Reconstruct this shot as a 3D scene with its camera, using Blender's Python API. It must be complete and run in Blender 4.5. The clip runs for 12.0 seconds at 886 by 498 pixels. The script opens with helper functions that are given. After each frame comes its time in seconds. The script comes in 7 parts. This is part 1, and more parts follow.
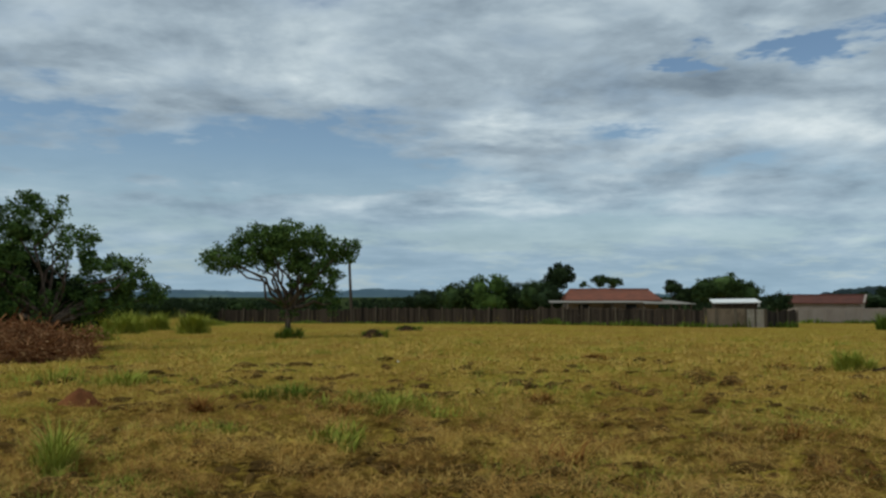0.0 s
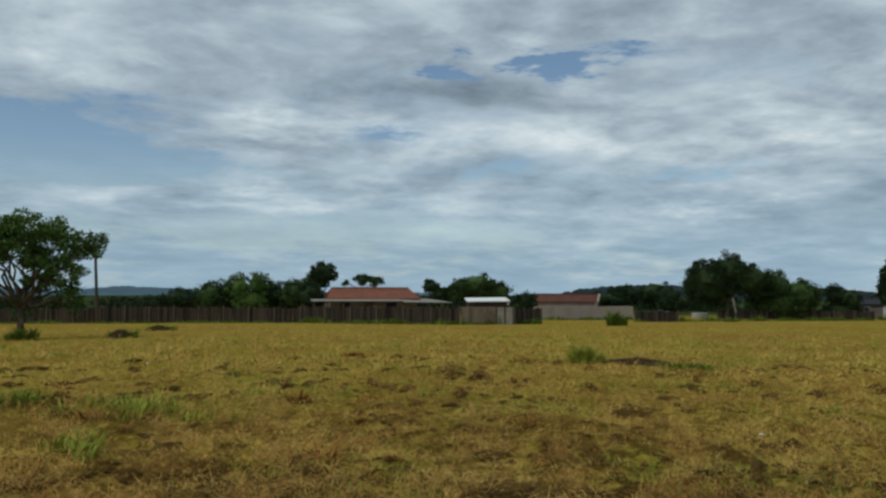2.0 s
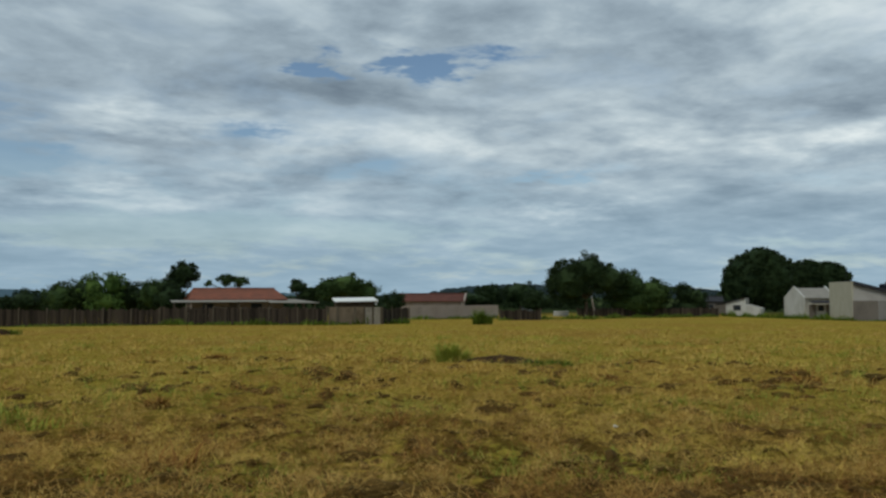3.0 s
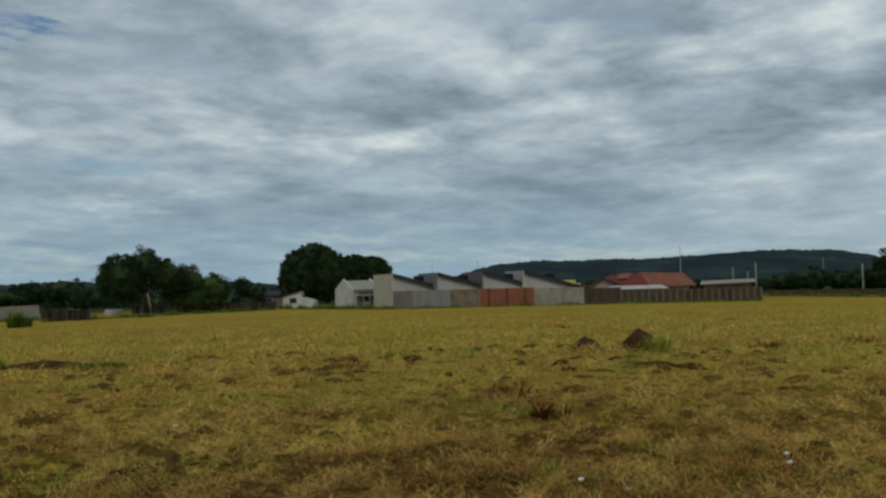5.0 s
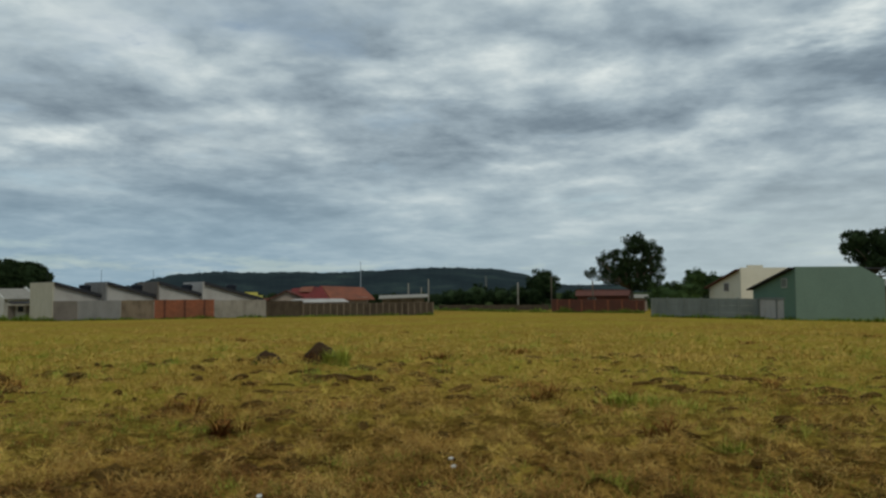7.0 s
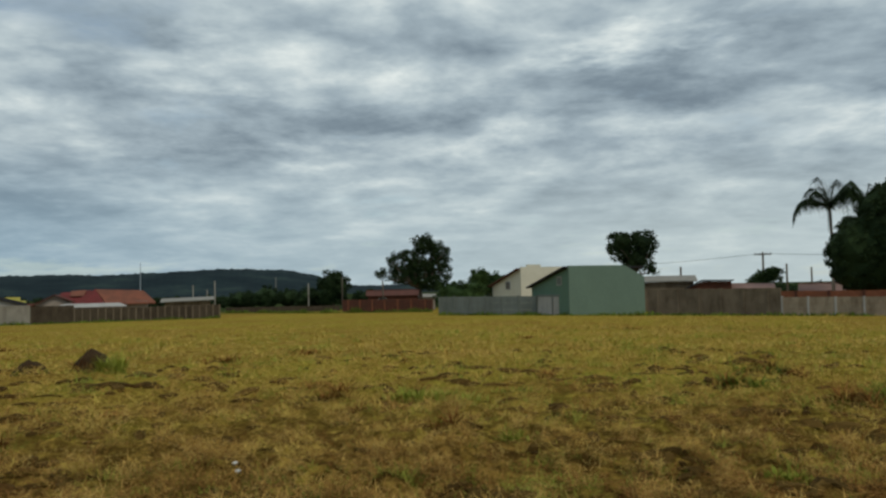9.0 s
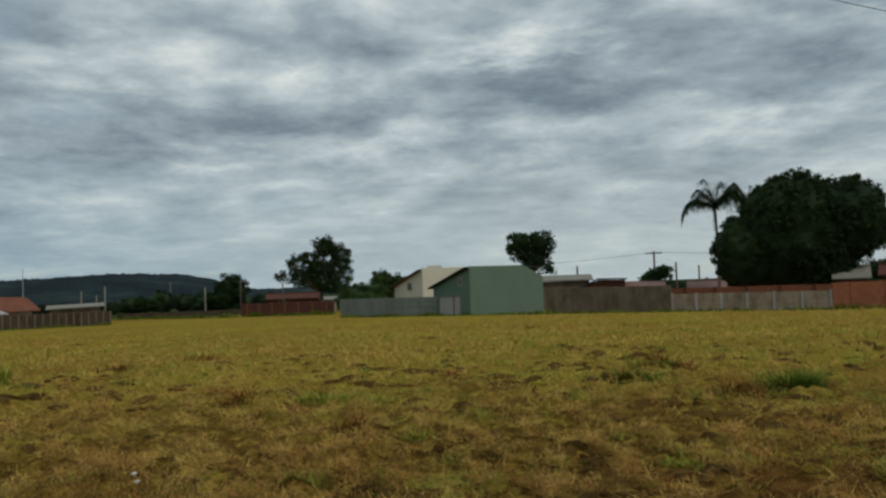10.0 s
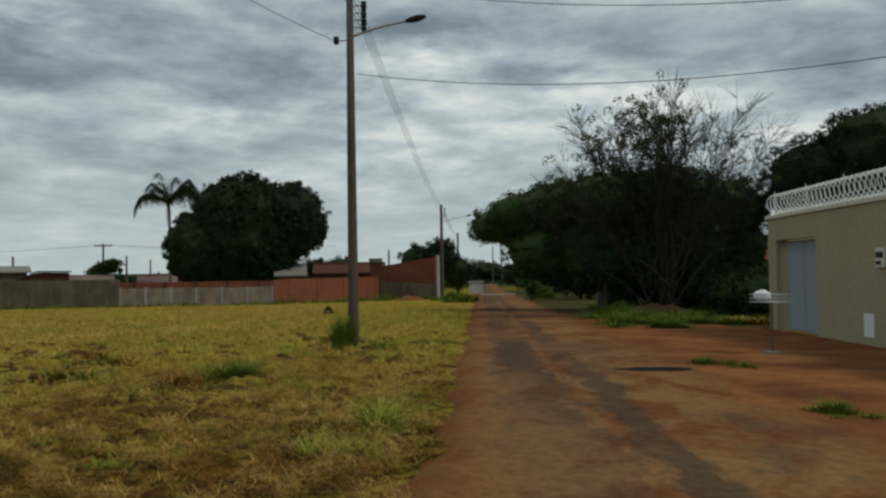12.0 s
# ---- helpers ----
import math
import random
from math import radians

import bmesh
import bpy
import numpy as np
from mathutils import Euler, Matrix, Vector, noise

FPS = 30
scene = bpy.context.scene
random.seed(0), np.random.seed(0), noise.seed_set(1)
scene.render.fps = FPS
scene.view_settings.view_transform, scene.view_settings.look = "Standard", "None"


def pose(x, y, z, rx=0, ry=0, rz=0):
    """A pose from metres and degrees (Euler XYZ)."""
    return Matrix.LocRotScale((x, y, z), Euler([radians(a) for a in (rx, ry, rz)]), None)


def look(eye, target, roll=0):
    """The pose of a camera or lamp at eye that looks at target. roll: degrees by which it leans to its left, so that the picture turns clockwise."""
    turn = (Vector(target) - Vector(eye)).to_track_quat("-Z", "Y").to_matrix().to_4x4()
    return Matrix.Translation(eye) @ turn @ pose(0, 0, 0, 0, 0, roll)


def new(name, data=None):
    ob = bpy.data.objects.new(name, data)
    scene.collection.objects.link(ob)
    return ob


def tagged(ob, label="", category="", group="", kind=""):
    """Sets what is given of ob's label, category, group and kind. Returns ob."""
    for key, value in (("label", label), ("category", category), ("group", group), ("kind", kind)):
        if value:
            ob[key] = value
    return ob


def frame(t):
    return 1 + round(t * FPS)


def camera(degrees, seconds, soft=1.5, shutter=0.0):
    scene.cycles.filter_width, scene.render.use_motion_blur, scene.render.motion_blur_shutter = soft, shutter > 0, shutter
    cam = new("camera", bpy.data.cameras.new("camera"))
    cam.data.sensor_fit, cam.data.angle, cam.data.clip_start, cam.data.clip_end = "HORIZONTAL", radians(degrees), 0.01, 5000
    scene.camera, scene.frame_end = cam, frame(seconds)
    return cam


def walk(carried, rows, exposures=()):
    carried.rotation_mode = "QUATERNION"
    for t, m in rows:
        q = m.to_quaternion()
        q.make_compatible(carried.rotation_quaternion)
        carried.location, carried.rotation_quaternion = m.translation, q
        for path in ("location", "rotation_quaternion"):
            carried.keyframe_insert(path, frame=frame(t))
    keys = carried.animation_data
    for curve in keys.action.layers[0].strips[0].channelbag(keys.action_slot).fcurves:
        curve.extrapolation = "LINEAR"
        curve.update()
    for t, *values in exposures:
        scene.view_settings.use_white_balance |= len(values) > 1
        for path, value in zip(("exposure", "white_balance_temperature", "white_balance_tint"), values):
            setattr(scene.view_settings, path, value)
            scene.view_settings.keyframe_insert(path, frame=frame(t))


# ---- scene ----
cam = camera(56.58, 12.0, soft=2.5)
PATH = [
    (0.0, -0.000, 0.000, 1.500, 93.26, 0.06, 0.00),
    (0.5, -0.029, 0.031, 1.508, 93.25, -0.06, -4.88),
    (1.0, -0.006, 0.037, 1.522, 93.13, -0.06, -8.81),
    (1.5, 0.044, 0.009, 1.512, 93.06, -0.16, -13.04),
    (2.0, 0.058, -0.029, 1.502, 93.16, -0.10, -16.38),
    (2.5, 0.064, -0.077, 1.507, 93.11, -0.06, -20.37),
    (2.7, 0.064, -0.074, 1.506, 93.13, -0.02, -22.02),
    (4.3, 0.087, 0.004, 1.474, 92.67, 1.29, -43.66),
    (4.5, 0.080, 0.007, 1.475, 92.62, 1.15, -45.26),
    (5.0, 0.068, -0.006, 1.493, 92.35, 1.46, -55.48),
    (5.5, 0.047, 0.011, 1.491, 92.14, 1.76, -64.65),
    (6.0, 0.013, 0.023, 1.500, 91.95, 1.61, -69.46),
    (6.5, 0.013, 0.007, 1.508, 92.04, 1.05, -73.25),
    (7.0, 0.000, -0.012, 1.521, 92.87, 0.41, -77.30),
    (7.5, 0.006, -0.015, 1.529, 93.00, 0.35, -81.79),
    (7.7, 0.005, -0.001, 1.529, 92.95, 0.42, -83.45),
    (9.3, 0.038, -0.042, 1.486, 92.75, 1.30, -92.28),
    (9.5, 0.029, -0.030, 1.488, 92.80, 1.49, -92.42),
    (10.0, -0.007, 0.000, 1.489, 92.64, 2.00, -98.60),
    (10.5, -0.065, -0.020, 1.479, 92.15, 2.24, -108.24),
    (11.0, -0.038, -0.056, 1.483, 91.87, 1.90, -117.35),
    (11.5, 0.017, -0.099, 1.474, 91.68, 1.90, -128.10),
    (12.0, 0.038, -0.156, 1.466, 91.37, 0.84, -135.40),
]
EXPOSURES = [(0.0, 0.10, 6500, 5), (2.5, 0.08, 6500, 5), (4.5, -0.10, 6550, 4), (5.5, -0.13, 6580, 4), (7.0, -0.06, 6640, 4), (7.5, -0.03, 6650, 4), (9.5, 0.04, 6720, 4), (10.0, -0.12, 6740, 4), (10.5, -0.20, 6750, 4), (11.2, -0.15, 6800, 4), (12.0, -0.08, 6850, 4)]
walk(cam, [(t, pose(*p)) for t, *p in PATH], EXPOSURES)

# ---------------------------------------------------------------- world and sun
SUN_AZ, SUN_EL = 245.0, 50.0
world = bpy.data.worlds.new("sky_world")
scene.world = world
world.use_nodes = True


class Nodes:
    """Small helper that adds and links shader nodes."""

    def __init__(self, tree):
        self.tree = tree
        tree.nodes.clear()

    def add(self, kind, **ins):
        n = self.tree.nodes.new(kind)
        for key, val in ins.items():
            self.put(n, key, val)
        return n

    def put(self, n, key, val):
        sock = n.inputs[int(key[1:])] if key[0] == "i" and key[1:].isdigit() else n.inputs[key.replace("_", " ")]
        if isinstance(val, bpy.types.NodeSocket):
            self.tree.links.new(val, sock)
        else:
            sock.default_value = val

    def math(self, op, a, b=0.0, clamp=False):
        n = self.add("ShaderNodeMath", i0=a, i1=b)
        n.operation, n.use_clamp = op, clamp
        return n.outputs[0]

    def noise(self, vec, scale, detail=4.0, rough=0.55, distort=0.0):
        n = self.add("ShaderNodeTexNoise", Vector=vec, Scale=scale, Detail=detail, Roughness=rough, Distortion=distort)
        return n.outputs["Fac"]

    def ramp(self, fac, stops):
        n = self.add("ShaderNodeValToRGB", Fac=fac)
        el = n.color_ramp.elements
        while len(el) < len(stops):
            el.new(0.5)
        for e, (p, c) in zip(el, stops):
            e.position = p
            e.color = (*c, 1) if isinstance(c, tuple) else (c, c, c, 1)
        return n.outputs["Color"]

    def mix(self, fac, a, b, mode="MIX"):
        n = self.tree.nodes.new("ShaderNodeMix")
        n.data_type, n.blend_type = "RGBA", mode
        for sock, val in ((n.inputs[0], fac), (n.inputs[6], a), (n.inputs[7], b)):
            if isinstance(val, bpy.types.NodeSocket):
                self.tree.links.new(val, sock)
            elif isinstance(val, tuple):
                sock.default_value = (*val, 1)
            else:
                sock.default_value = val
        return n.outputs[2]

    def mapped(self, vec, scale=(1, 1, 1), loc=(0, 0, 0), rot=(0, 0, 0)):
        n = self.add("ShaderNodeMapping", Vector=vec, Scale=scale, Location=loc, Rotation=rot)
        return n.outputs[0]


# cloud sheet by bearing and elevation: (bearing, elevation, half width, half height, amount), in degrees
OPENINGS = [(-20, 9.0, 15, 2.4, 0.18), (-27, 12.2, 6, 1.2, 0.17), (-9, 11.6, 7, 1.2, 0.17), (-5, 8.6, 13, 1.8, 0.13), (16.9, 15.6, 2.0, 0.9, 0.26), (24.2, 15.6, 2.4, 0.9, 0.26),
            (28.5, 16.6, 3.0, 0.7, 0.16), (13.5, 10.8, 5.0, 0.8, 0.09), (33.0, 8.2, 2.2, 0.45, 0.14), (0, 4.4, 26, 1.2, 0.10), (18, 8.6, 12, 1.0, 0.07)]
DARK_BANKS = [(77.5, 11.6, 8, 1.5, 0.13), (70, 10.0, 8, 1.0, 0.07), (90, 11.2, 5, 1.0, 0.08), (104, 13.2, 9, 1.7, 0.17), (117, 16.8, 6, 1.6, 0.12), (121, 12.3, 10, 1.3, 0.11),
              (133, 16.6, 6, 1.2, 0.13), (143, 13.6, 6, 1.1, 0.09), (158, 13.0, 8, 2.0, 0.10), (50, 6.0, 14, 2.4, 0.07), (66, 5.6, 10, 2.0, 0.07), (8, 13.4, 16, 1.2, 0.05), (48, 14.0, 9, 2.6, 0.07)]
BRIGHT_BANKS = [(4, 6.3, 14, 0.6, 0.12), (34.5, 5.7, 4.2, 0.6, 0.22), (-13.7, 7.7, 2.4, 0.6, 0.16), (7.5, 11.5, 5, 0.9, 0.11), (60, 15.6, 7, 1.6, 0.09), (78, 15.2, 8, 1.8, 0.14), (104, 16.2, 6, 1.0, 0.15), (83, 5.2, 10, 2.8, 0.06),
                (98, 8.2, 12, 1.3, 0.06), (136, 14.6, 5, 1.2, 0.15), (140, 9.5, 10, 2.6, 0.14), (149, 11.6, 6, 1.4, 0.13), (128, 8.0, 10, 2.2, 0.08), (160, 9.0, 9, 2.2, 0.10), (-18, 15.5, 14, 2.4, 0.05), (50, 9.4, 8, 0.8, 0.07)]


def sky(w):
    k = Nodes(w.node_tree)
    out = k.add("ShaderNodeOutputWorld")
    clear = k.add("ShaderNodeTexSky")
    clear.sky_type, clear.sun_disc = "NISHITA", False
    clear.air_density, clear.dust_density, clear.ozone_density = 1.0, 0.2, 2.0
    clear.sun_elevation, clear.sun_rotation = radians(SUN_EL), radians(SUN_AZ)
    bg_clear = k.add("ShaderNodeBackground", Color=clear.outputs[0], Strength=0.080)
    d = k.add("ShaderNodeTexCoord").outputs["Generated"]
    sep = k.add("ShaderNodeSeparateXYZ", Vector=d)
    x, y, z = sep.outputs
    up = k.math("MAXIMUM", z, 0.0)
    low = k.math("ADD", up, 0.15)
    p = k.add("ShaderNodeCombineXYZ", X=k.math("DIVIDE", x, low), Y=k.math("DIVIDE", y, low), Z=0.0).outputs[0]
    # cloud sheet seen from below: broad banks, then puffs, then small flecks
    banks = k.noise(k.mapped(p, (1, 1, 1), (3.1, 1.7, 0)), 0.55, 2.0, 0.5)
    puffs = k.noise(k.mapped(p, (1, 1, 1), (9.0, 4.0, 2.0)), 2.0, 5.0, 0.56)
    wisps = k.noise(k.mapped(p, (1.0, 1.0, 1.0), (1.0, 7.0, 5.0)), 5.2, 5.0, 0.60)
    # the same directions as bearing and elevation in degrees, their outlines made ragged
    bearing = k.math("MULTIPLY", k.math("ARCTAN2", x, y), 57.2958)
    rise = k.math("MULTIPLY", k.math("ARCSINE", z), 57.2958)
    flat = k.add("ShaderNodeCombineXYZ", X=bearing, Y=rise, Z=0.0).outputs[0]
    streaks = k.noise(k.mapped(flat, (0.10, 0.32, 1), (5, 2, 0)), 1.0, 5.0, 0.55, 0.3)
    rag_x = k.noise(k.mapped(flat, (0.16, 0.6, 1), (11, 3, 0)), 1.0, 4.0, 0.62)
    rag_y = k.noise(k.mapped(flat, (0.16, 0.6, 1), (2, 17, 0)), 1.0, 4.0, 0.62)
    ragged = k.add("ShaderNodeCombineXYZ", X=k.math("ADD", bearing, k.math("MULTIPLY", k.math("SUBTRACT", rag_x, 0.5), 16.0)), Y=k.math("ADD", rise, k.math("MULTIPLY", k.math("SUBTRACT", rag_y, 0.5), 4.5)), Z=0.0).outputs[0]

    def gather(banks_list):
        total = None
        for az, el, wa, we, amount in banks_list:
            wa, we = wa * 1.45, we * 1.45
            g = k.add("ShaderNodeTexGradient", Vector=k.mapped(ragged, (1 / wa, 1 / we, 0), (-az / wa, -el / we, 0)))
            g.gradient_type = "SPHERICAL"
            part_sum = k.math("MULTIPLY", g.outputs["Fac"], amount * 1.25)
            total = part_sum if total is None else k.math("ADD", total, part_sum)
        return total

    body = k.math("ADD", k.math("MULTIPLY", banks, 0.22), k.math("ADD", k.math("MULTIPLY", puffs, 0.30), k.math("ADD", k.math("MULTIPLY", wisps, 0.20), k.math("MULTIPLY", streaks, 0.28))))
    # thinner cloud towards the hills in the north, a thicker sheet to the south-east
    side = k.math("ADD", k.math("MULTIPLY", x, -0.80), k.math("MULTIPLY", y, 0.60))
    body = k.math("SUBTRACT", body, k.math("MULTIPLY", side, 0.030))
    body = k.math("SUBTRACT", body, gather(OPENINGS))
    cover = k.ramp(body, [(0.330, 0.0), (0.41, 0.70), (0.48, 1.0)])
    lumps = k.noise(k.mapped(p, (1, 1, 1), (2.0, 14.0, 8.0)), 2.0, 5.0, 0.56, 0.3)
    tone = k.math("ADD", k.math("MULTIPLY", lumps, 0.56), k.math("ADD", k.math("MULTIPLY", streaks, 0.30), k.math("MULTIPLY", wisps, 0.24)))
    tone = k.math("ADD", k.math("SUBTRACT", tone, 0.050), k.math("MULTIPLY", k.math("MAXIMUM", side, 0.0), 0.045))
    tone = k.math("ADD", tone, k.math("MULTIPLY", k.math("SUBTRACT", gather(DARK_BANKS), gather(BRIGHT_BANKS)), 0.72))
    shade = k.ramp(tone, [(0.34, (0.74, 0.79, 0.82)), (0.44, (0.488, 0.562, 0.625)), (0.53, (0.335, 0.407, 0.482)), (0.64, (0.205, 0.26, 0.325)), (0.76, (0.125, 0.165, 0.22))])
    haze = k.ramp(up, [(0.0, 0.85), (0.07, 0.58), (0.17, 0.0)])
    south = k.ramp(k.math("ADD", k.math("MULTIPLY", x, 0.64), k.math("MULTIPLY", y, -0.77)), [(0.25, 0.0), (0.85, 1.0)])
    pale = k.mix(haze, shade, k.mix(south, (0.275, 0.395, 0.51), (0.50, 0.575, 0.615)))
    bg_cloud = k.add("ShaderNodeBackground", Color=pale, Strength=1.0)
    thick = k.math("MAXIMUM", cover, haze)
    both = k.add("ShaderNodeMixShader", i0=thick, i1=bg_clear.outputs[0], i2=bg_cloud.outputs[0])
    w.node_tree.links.new(both.outputs[0], out.inputs[0])


sky(world)
lamp = bpy.data.lights.new("sun", "SUN")
lamp.energy, lamp.angle, lamp.color = 1.15, radians(12), (1.0, 0.93, 0.82)
sun = new("sun", lamp)
a, e = radians(SUN_AZ), radians(SUN_EL)
sun.matrix_world = look((60 * math.sin(a) * math.cos(e), 60 * math.cos(a) * math.cos(e), 60 * math.sin(e)), (0, 0, 0))

# ---------------------------------------------------------------- plan: bearings and distances from the standpoint
ROAD = Vector((0.669, -0.743, 0))      # along the lane
SIDE = Vector((0.743, 0.669, 0))       # to the field's side of it


def fall(r):
    """The land falls away gently from the standpoint and levels out."""
    return -0.0157 * min(r, 130.0)


def bumps(x, y):
    r = math.hypot(x, y)
    o = x * SIDE.x + y * SIDE.y
    s = x * ROAD.x + y * ROAD.y
    lane = 1.0 if s < -40 or o > 1.2 or o < -34.0 else 0.12
    far = max(0.0, 1 - r / 90.0)
    n = noise.noise(Vector((x * 0.25, y * 0.25, 0))) * 0.08 + noise.noise(Vector((x * 0.9, y * 0.9, 5))) * 0.05
    n += noise.noise(Vector((x * 2.6, y * 2.6, 9))) * 0.035 + noise.noise(Vector((x * 6.0, y * 6.0, 2))) * 0.018
    # low windrows of cut straw
    n += 0.14 * max(0.0, noise.noise(Vector((x * 0.8 + y * 0.3, y * 1.8 - x * 0.4, 21))) - 0.10)
    n += 0.16 * max(0.0, noise.noise(Vector((x * 2.4, y * 2.4, 33))) - 0.08) + 0.07 * max(0.0, noise.noise(Vector((x * 5.5, y * 5.5, 47))))
    return n * lane * far


def gz(x, y):
    return fall(math.hypot(x, y)) + bumps(x, y)


def at(az, r, el=None):
    """The point at a bearing and a distance: on the ground, or at an elevation seen from eye height."""
    x, y = r * math.sin(radians(az)), r * math.cos(radians(az))
    return Vector((x, y, gz(x, y) if el is None else 1.5 + r * math.tan(radians(el))))


def lane(s, o):
    """The point s metres along the lane and o to its field side, on the ground."""
    p = ROAD * s + SIDE * o
    p.z = gz(p.x, p.y)
    return p


# ---------------------------------------------------------------- materials
def material(name, rough=0.8, metal=0.0):
    m = bpy.data.materials.new(name)
    m.use_nodes = True
    k = Nodes(m.node_tree)
    out = k.add("ShaderNodeOutputMaterial")
    b = k.add("ShaderNodeBsdfPrincipled", Roughness=rough, Metallic=metal)
    b.inputs["Specular IOR Level"].default_value = 0.12
    m.node_tree.links.new(b.outputs[0], out.inputs[0])
    return m, k, b


def bump(k, b, height, strength=0.4, dist=0.02):
    n = k.add("ShaderNodeBump", Height=height, Strength=strength, Distance=dist)
    k.put(b, "Normal", n.outputs[0])


def plaster(name, base, dirt, rough=0.85, amount=0.6, scale=0.5):
    """Painted or bare render with stains that run down and a fine grain."""
    m, k, b = material(name, rough)
    p = k.add("ShaderNodeNewGeometry").outputs["Position"]
    streak = k.noise(k.mapped(p, (1.0, 1.0, 0.4)), scale * 2, 5.0, 0.6)
    patch = k.noise(p, scale, 4.0, 0.6)
    f = k.ramp(k.math("ADD", k.math("MULTIPLY", streak, 0.45), k.math("MULTIPLY", patch, 0.55)), [(0.42, 0.0), (0.68, amount)])
    fine = k.noise(p, 14.0, 3.0)
    col = k.mix(f, base, dirt)
    col = k.mix(0.25, col, k.ramp(fine, [(0.3, 0.25), (0.7, 0.75)]), "OVERLAY")
    k.put(b, "Base_Color", col)
    bump(k, b, fine, 0.3, 0.01)
    return m


def island(name, stops, rough=0.7, patch=None, patch_scale=0.3, wobble=0.35):
    """Many small pieces: colour by piece, drifting over the ground in patches."""
    m, k, b = material(name, rough)
    b.inputs["Specular IOR Level"].default_value = 0.03
    g = k.add("ShaderNodeNewGeometry")
    rnd = g.outputs["Random Per Island"]
    drift = k.noise(g.outputs["Position"], patch_scale, 3.0, 0.6)
    f = k.math("ADD", k.math("MULTIPLY", rnd, wobble), k.math("MULTIPLY", k.math("SUBTRACT", k.math("MULTIPLY", drift, 2.4), 0.7), 1 - wobble))
    k.put(b, "Base_Color", k.ramp(f, stops))
    return m


def brick_material(name, base, dark, scale=1.0):
    m, k, b = material(name, 0.9)
    p = k.add("ShaderNodeTexCoord").outputs["Object"]
    q = k.add("ShaderNodeSeparateXYZ", Vector=p)
    v = k.add("ShaderNodeCombineXYZ", X=k.math("ADD", q.outputs[0], q.outputs[1]), Y=q.outputs[2], Z=0.0).outputs[0]
    t = k.add("ShaderNodeTexBrick", Vector=v, Color1=(*base, 1), Color2=(*[c * 0.75 for c in base], 1), Mortar=(*dark, 1), Scale=1.0)
    t.inputs["Mortar Size"].default_value = 0.012
    t.inputs["Brick Width"].default_value = 0.29 * scale
    t.inputs["Row Height"].default_value = 0.19 * scale
    stain = k.ramp(k.noise(p, 0.6, 5.0, 0.65), [(0.4, 0.0), (0.7, 0.65)])
    k.put(b, "Base_Color", k.mix(stain, t.outputs["Color"], dark))
    bump(k, b, t.outputs["Fac"], 0.5, -0.01)
    return m


def wood(name, base, dark):
    m, k, b = material(name, 0.9)
    g = k.add("ShaderNodeNewGeometry")
    grain = k.noise(k.mapped(g.outputs["Position"], (9, 9, 0.8)), 1.5, 4.0)
    f = k.math("ADD", k.math("MULTIPLY", grain, 0.6), k.math("MULTIPLY", g.outputs["Random Per Island"], 0.5))
    k.put(b, "Base_Color", k.ramp(f, [(0.3, dark), (0.8, base)]))
    bump(k, b, grain, 0.4, 0.01)
    return m


def tiles(name, base, dark):
    """Clay tiles: rows across the slope, grown dark in patches."""
    m, k, b = material(name, 0.85)
    p = k.add("ShaderNodeTexCoord").outputs["Object"]
    w = k.add("ShaderNodeTexWave", Vector=p, Scale=1.6, Distortion=0.6, Detail=1.0)
    w.bands_direction = "X"
    n = k.noise(p, 0.8, 5.0, 0.65)
    f = k.ramp(n, [(0.35, 0.0), (0.7, 0.8)])
    col = k.mix(f, base, dark)
    col = k.mix(0.35, col, k.ramp(w.outputs["Color"], [(0.0, 0.3), (1.0, 0.7)]), "OVERLAY")
    k.put(b, "Base_Color", col)
    bump(k, b, w.outputs["Fac"], 0.6, 0.04)
    return m


def leaf(name, lo, hi, rough=0.75):
    m, k, b = material(name, rough)
    g = k.add("ShaderNodeNewGeometry")
    big = k.noise(g.outputs["Position"], 0.7, 2.0)
    f = k.math("ADD", k.math("MULTIPLY", g.outputs["Random Per Island"], 0.6), k.math("MULTIPLY", big, 0.5))
    k.put(b, "Base_Color", k.ramp(f, [(0.2, lo), (0.9, hi)]))
    return m


def bark(name, base, dark):
    m, k, b = material(name, 0.95)
    p = k.add("ShaderNodeNewGeometry").outputs["Position"]
    n = k.noise(k.mapped(p, (6, 6, 1.2)), 1.5, 5.0, 0.65)
    k.put(b, "Base_Color", k.ramp(n, [(0.35, dark), (0.65, base)]))
    bump(k, b, n, 0.6, 0.03)
    return m


def plain(name, col, rough=0.6, metal=0.0, var=0.12, scale=6.0):
    m, k, b = material(name, rough, metal)
    p = k.add("ShaderNodeNewGeometry").outputs["Position"]
    n = k.noise(p, scale, 4.0, 0.6)
    k.put(b, "Base_Color", k.mix(n, tuple(c * (1 - var) for c in col), tuple(min(1, c * (1 + var)) for c in col)))
    return m


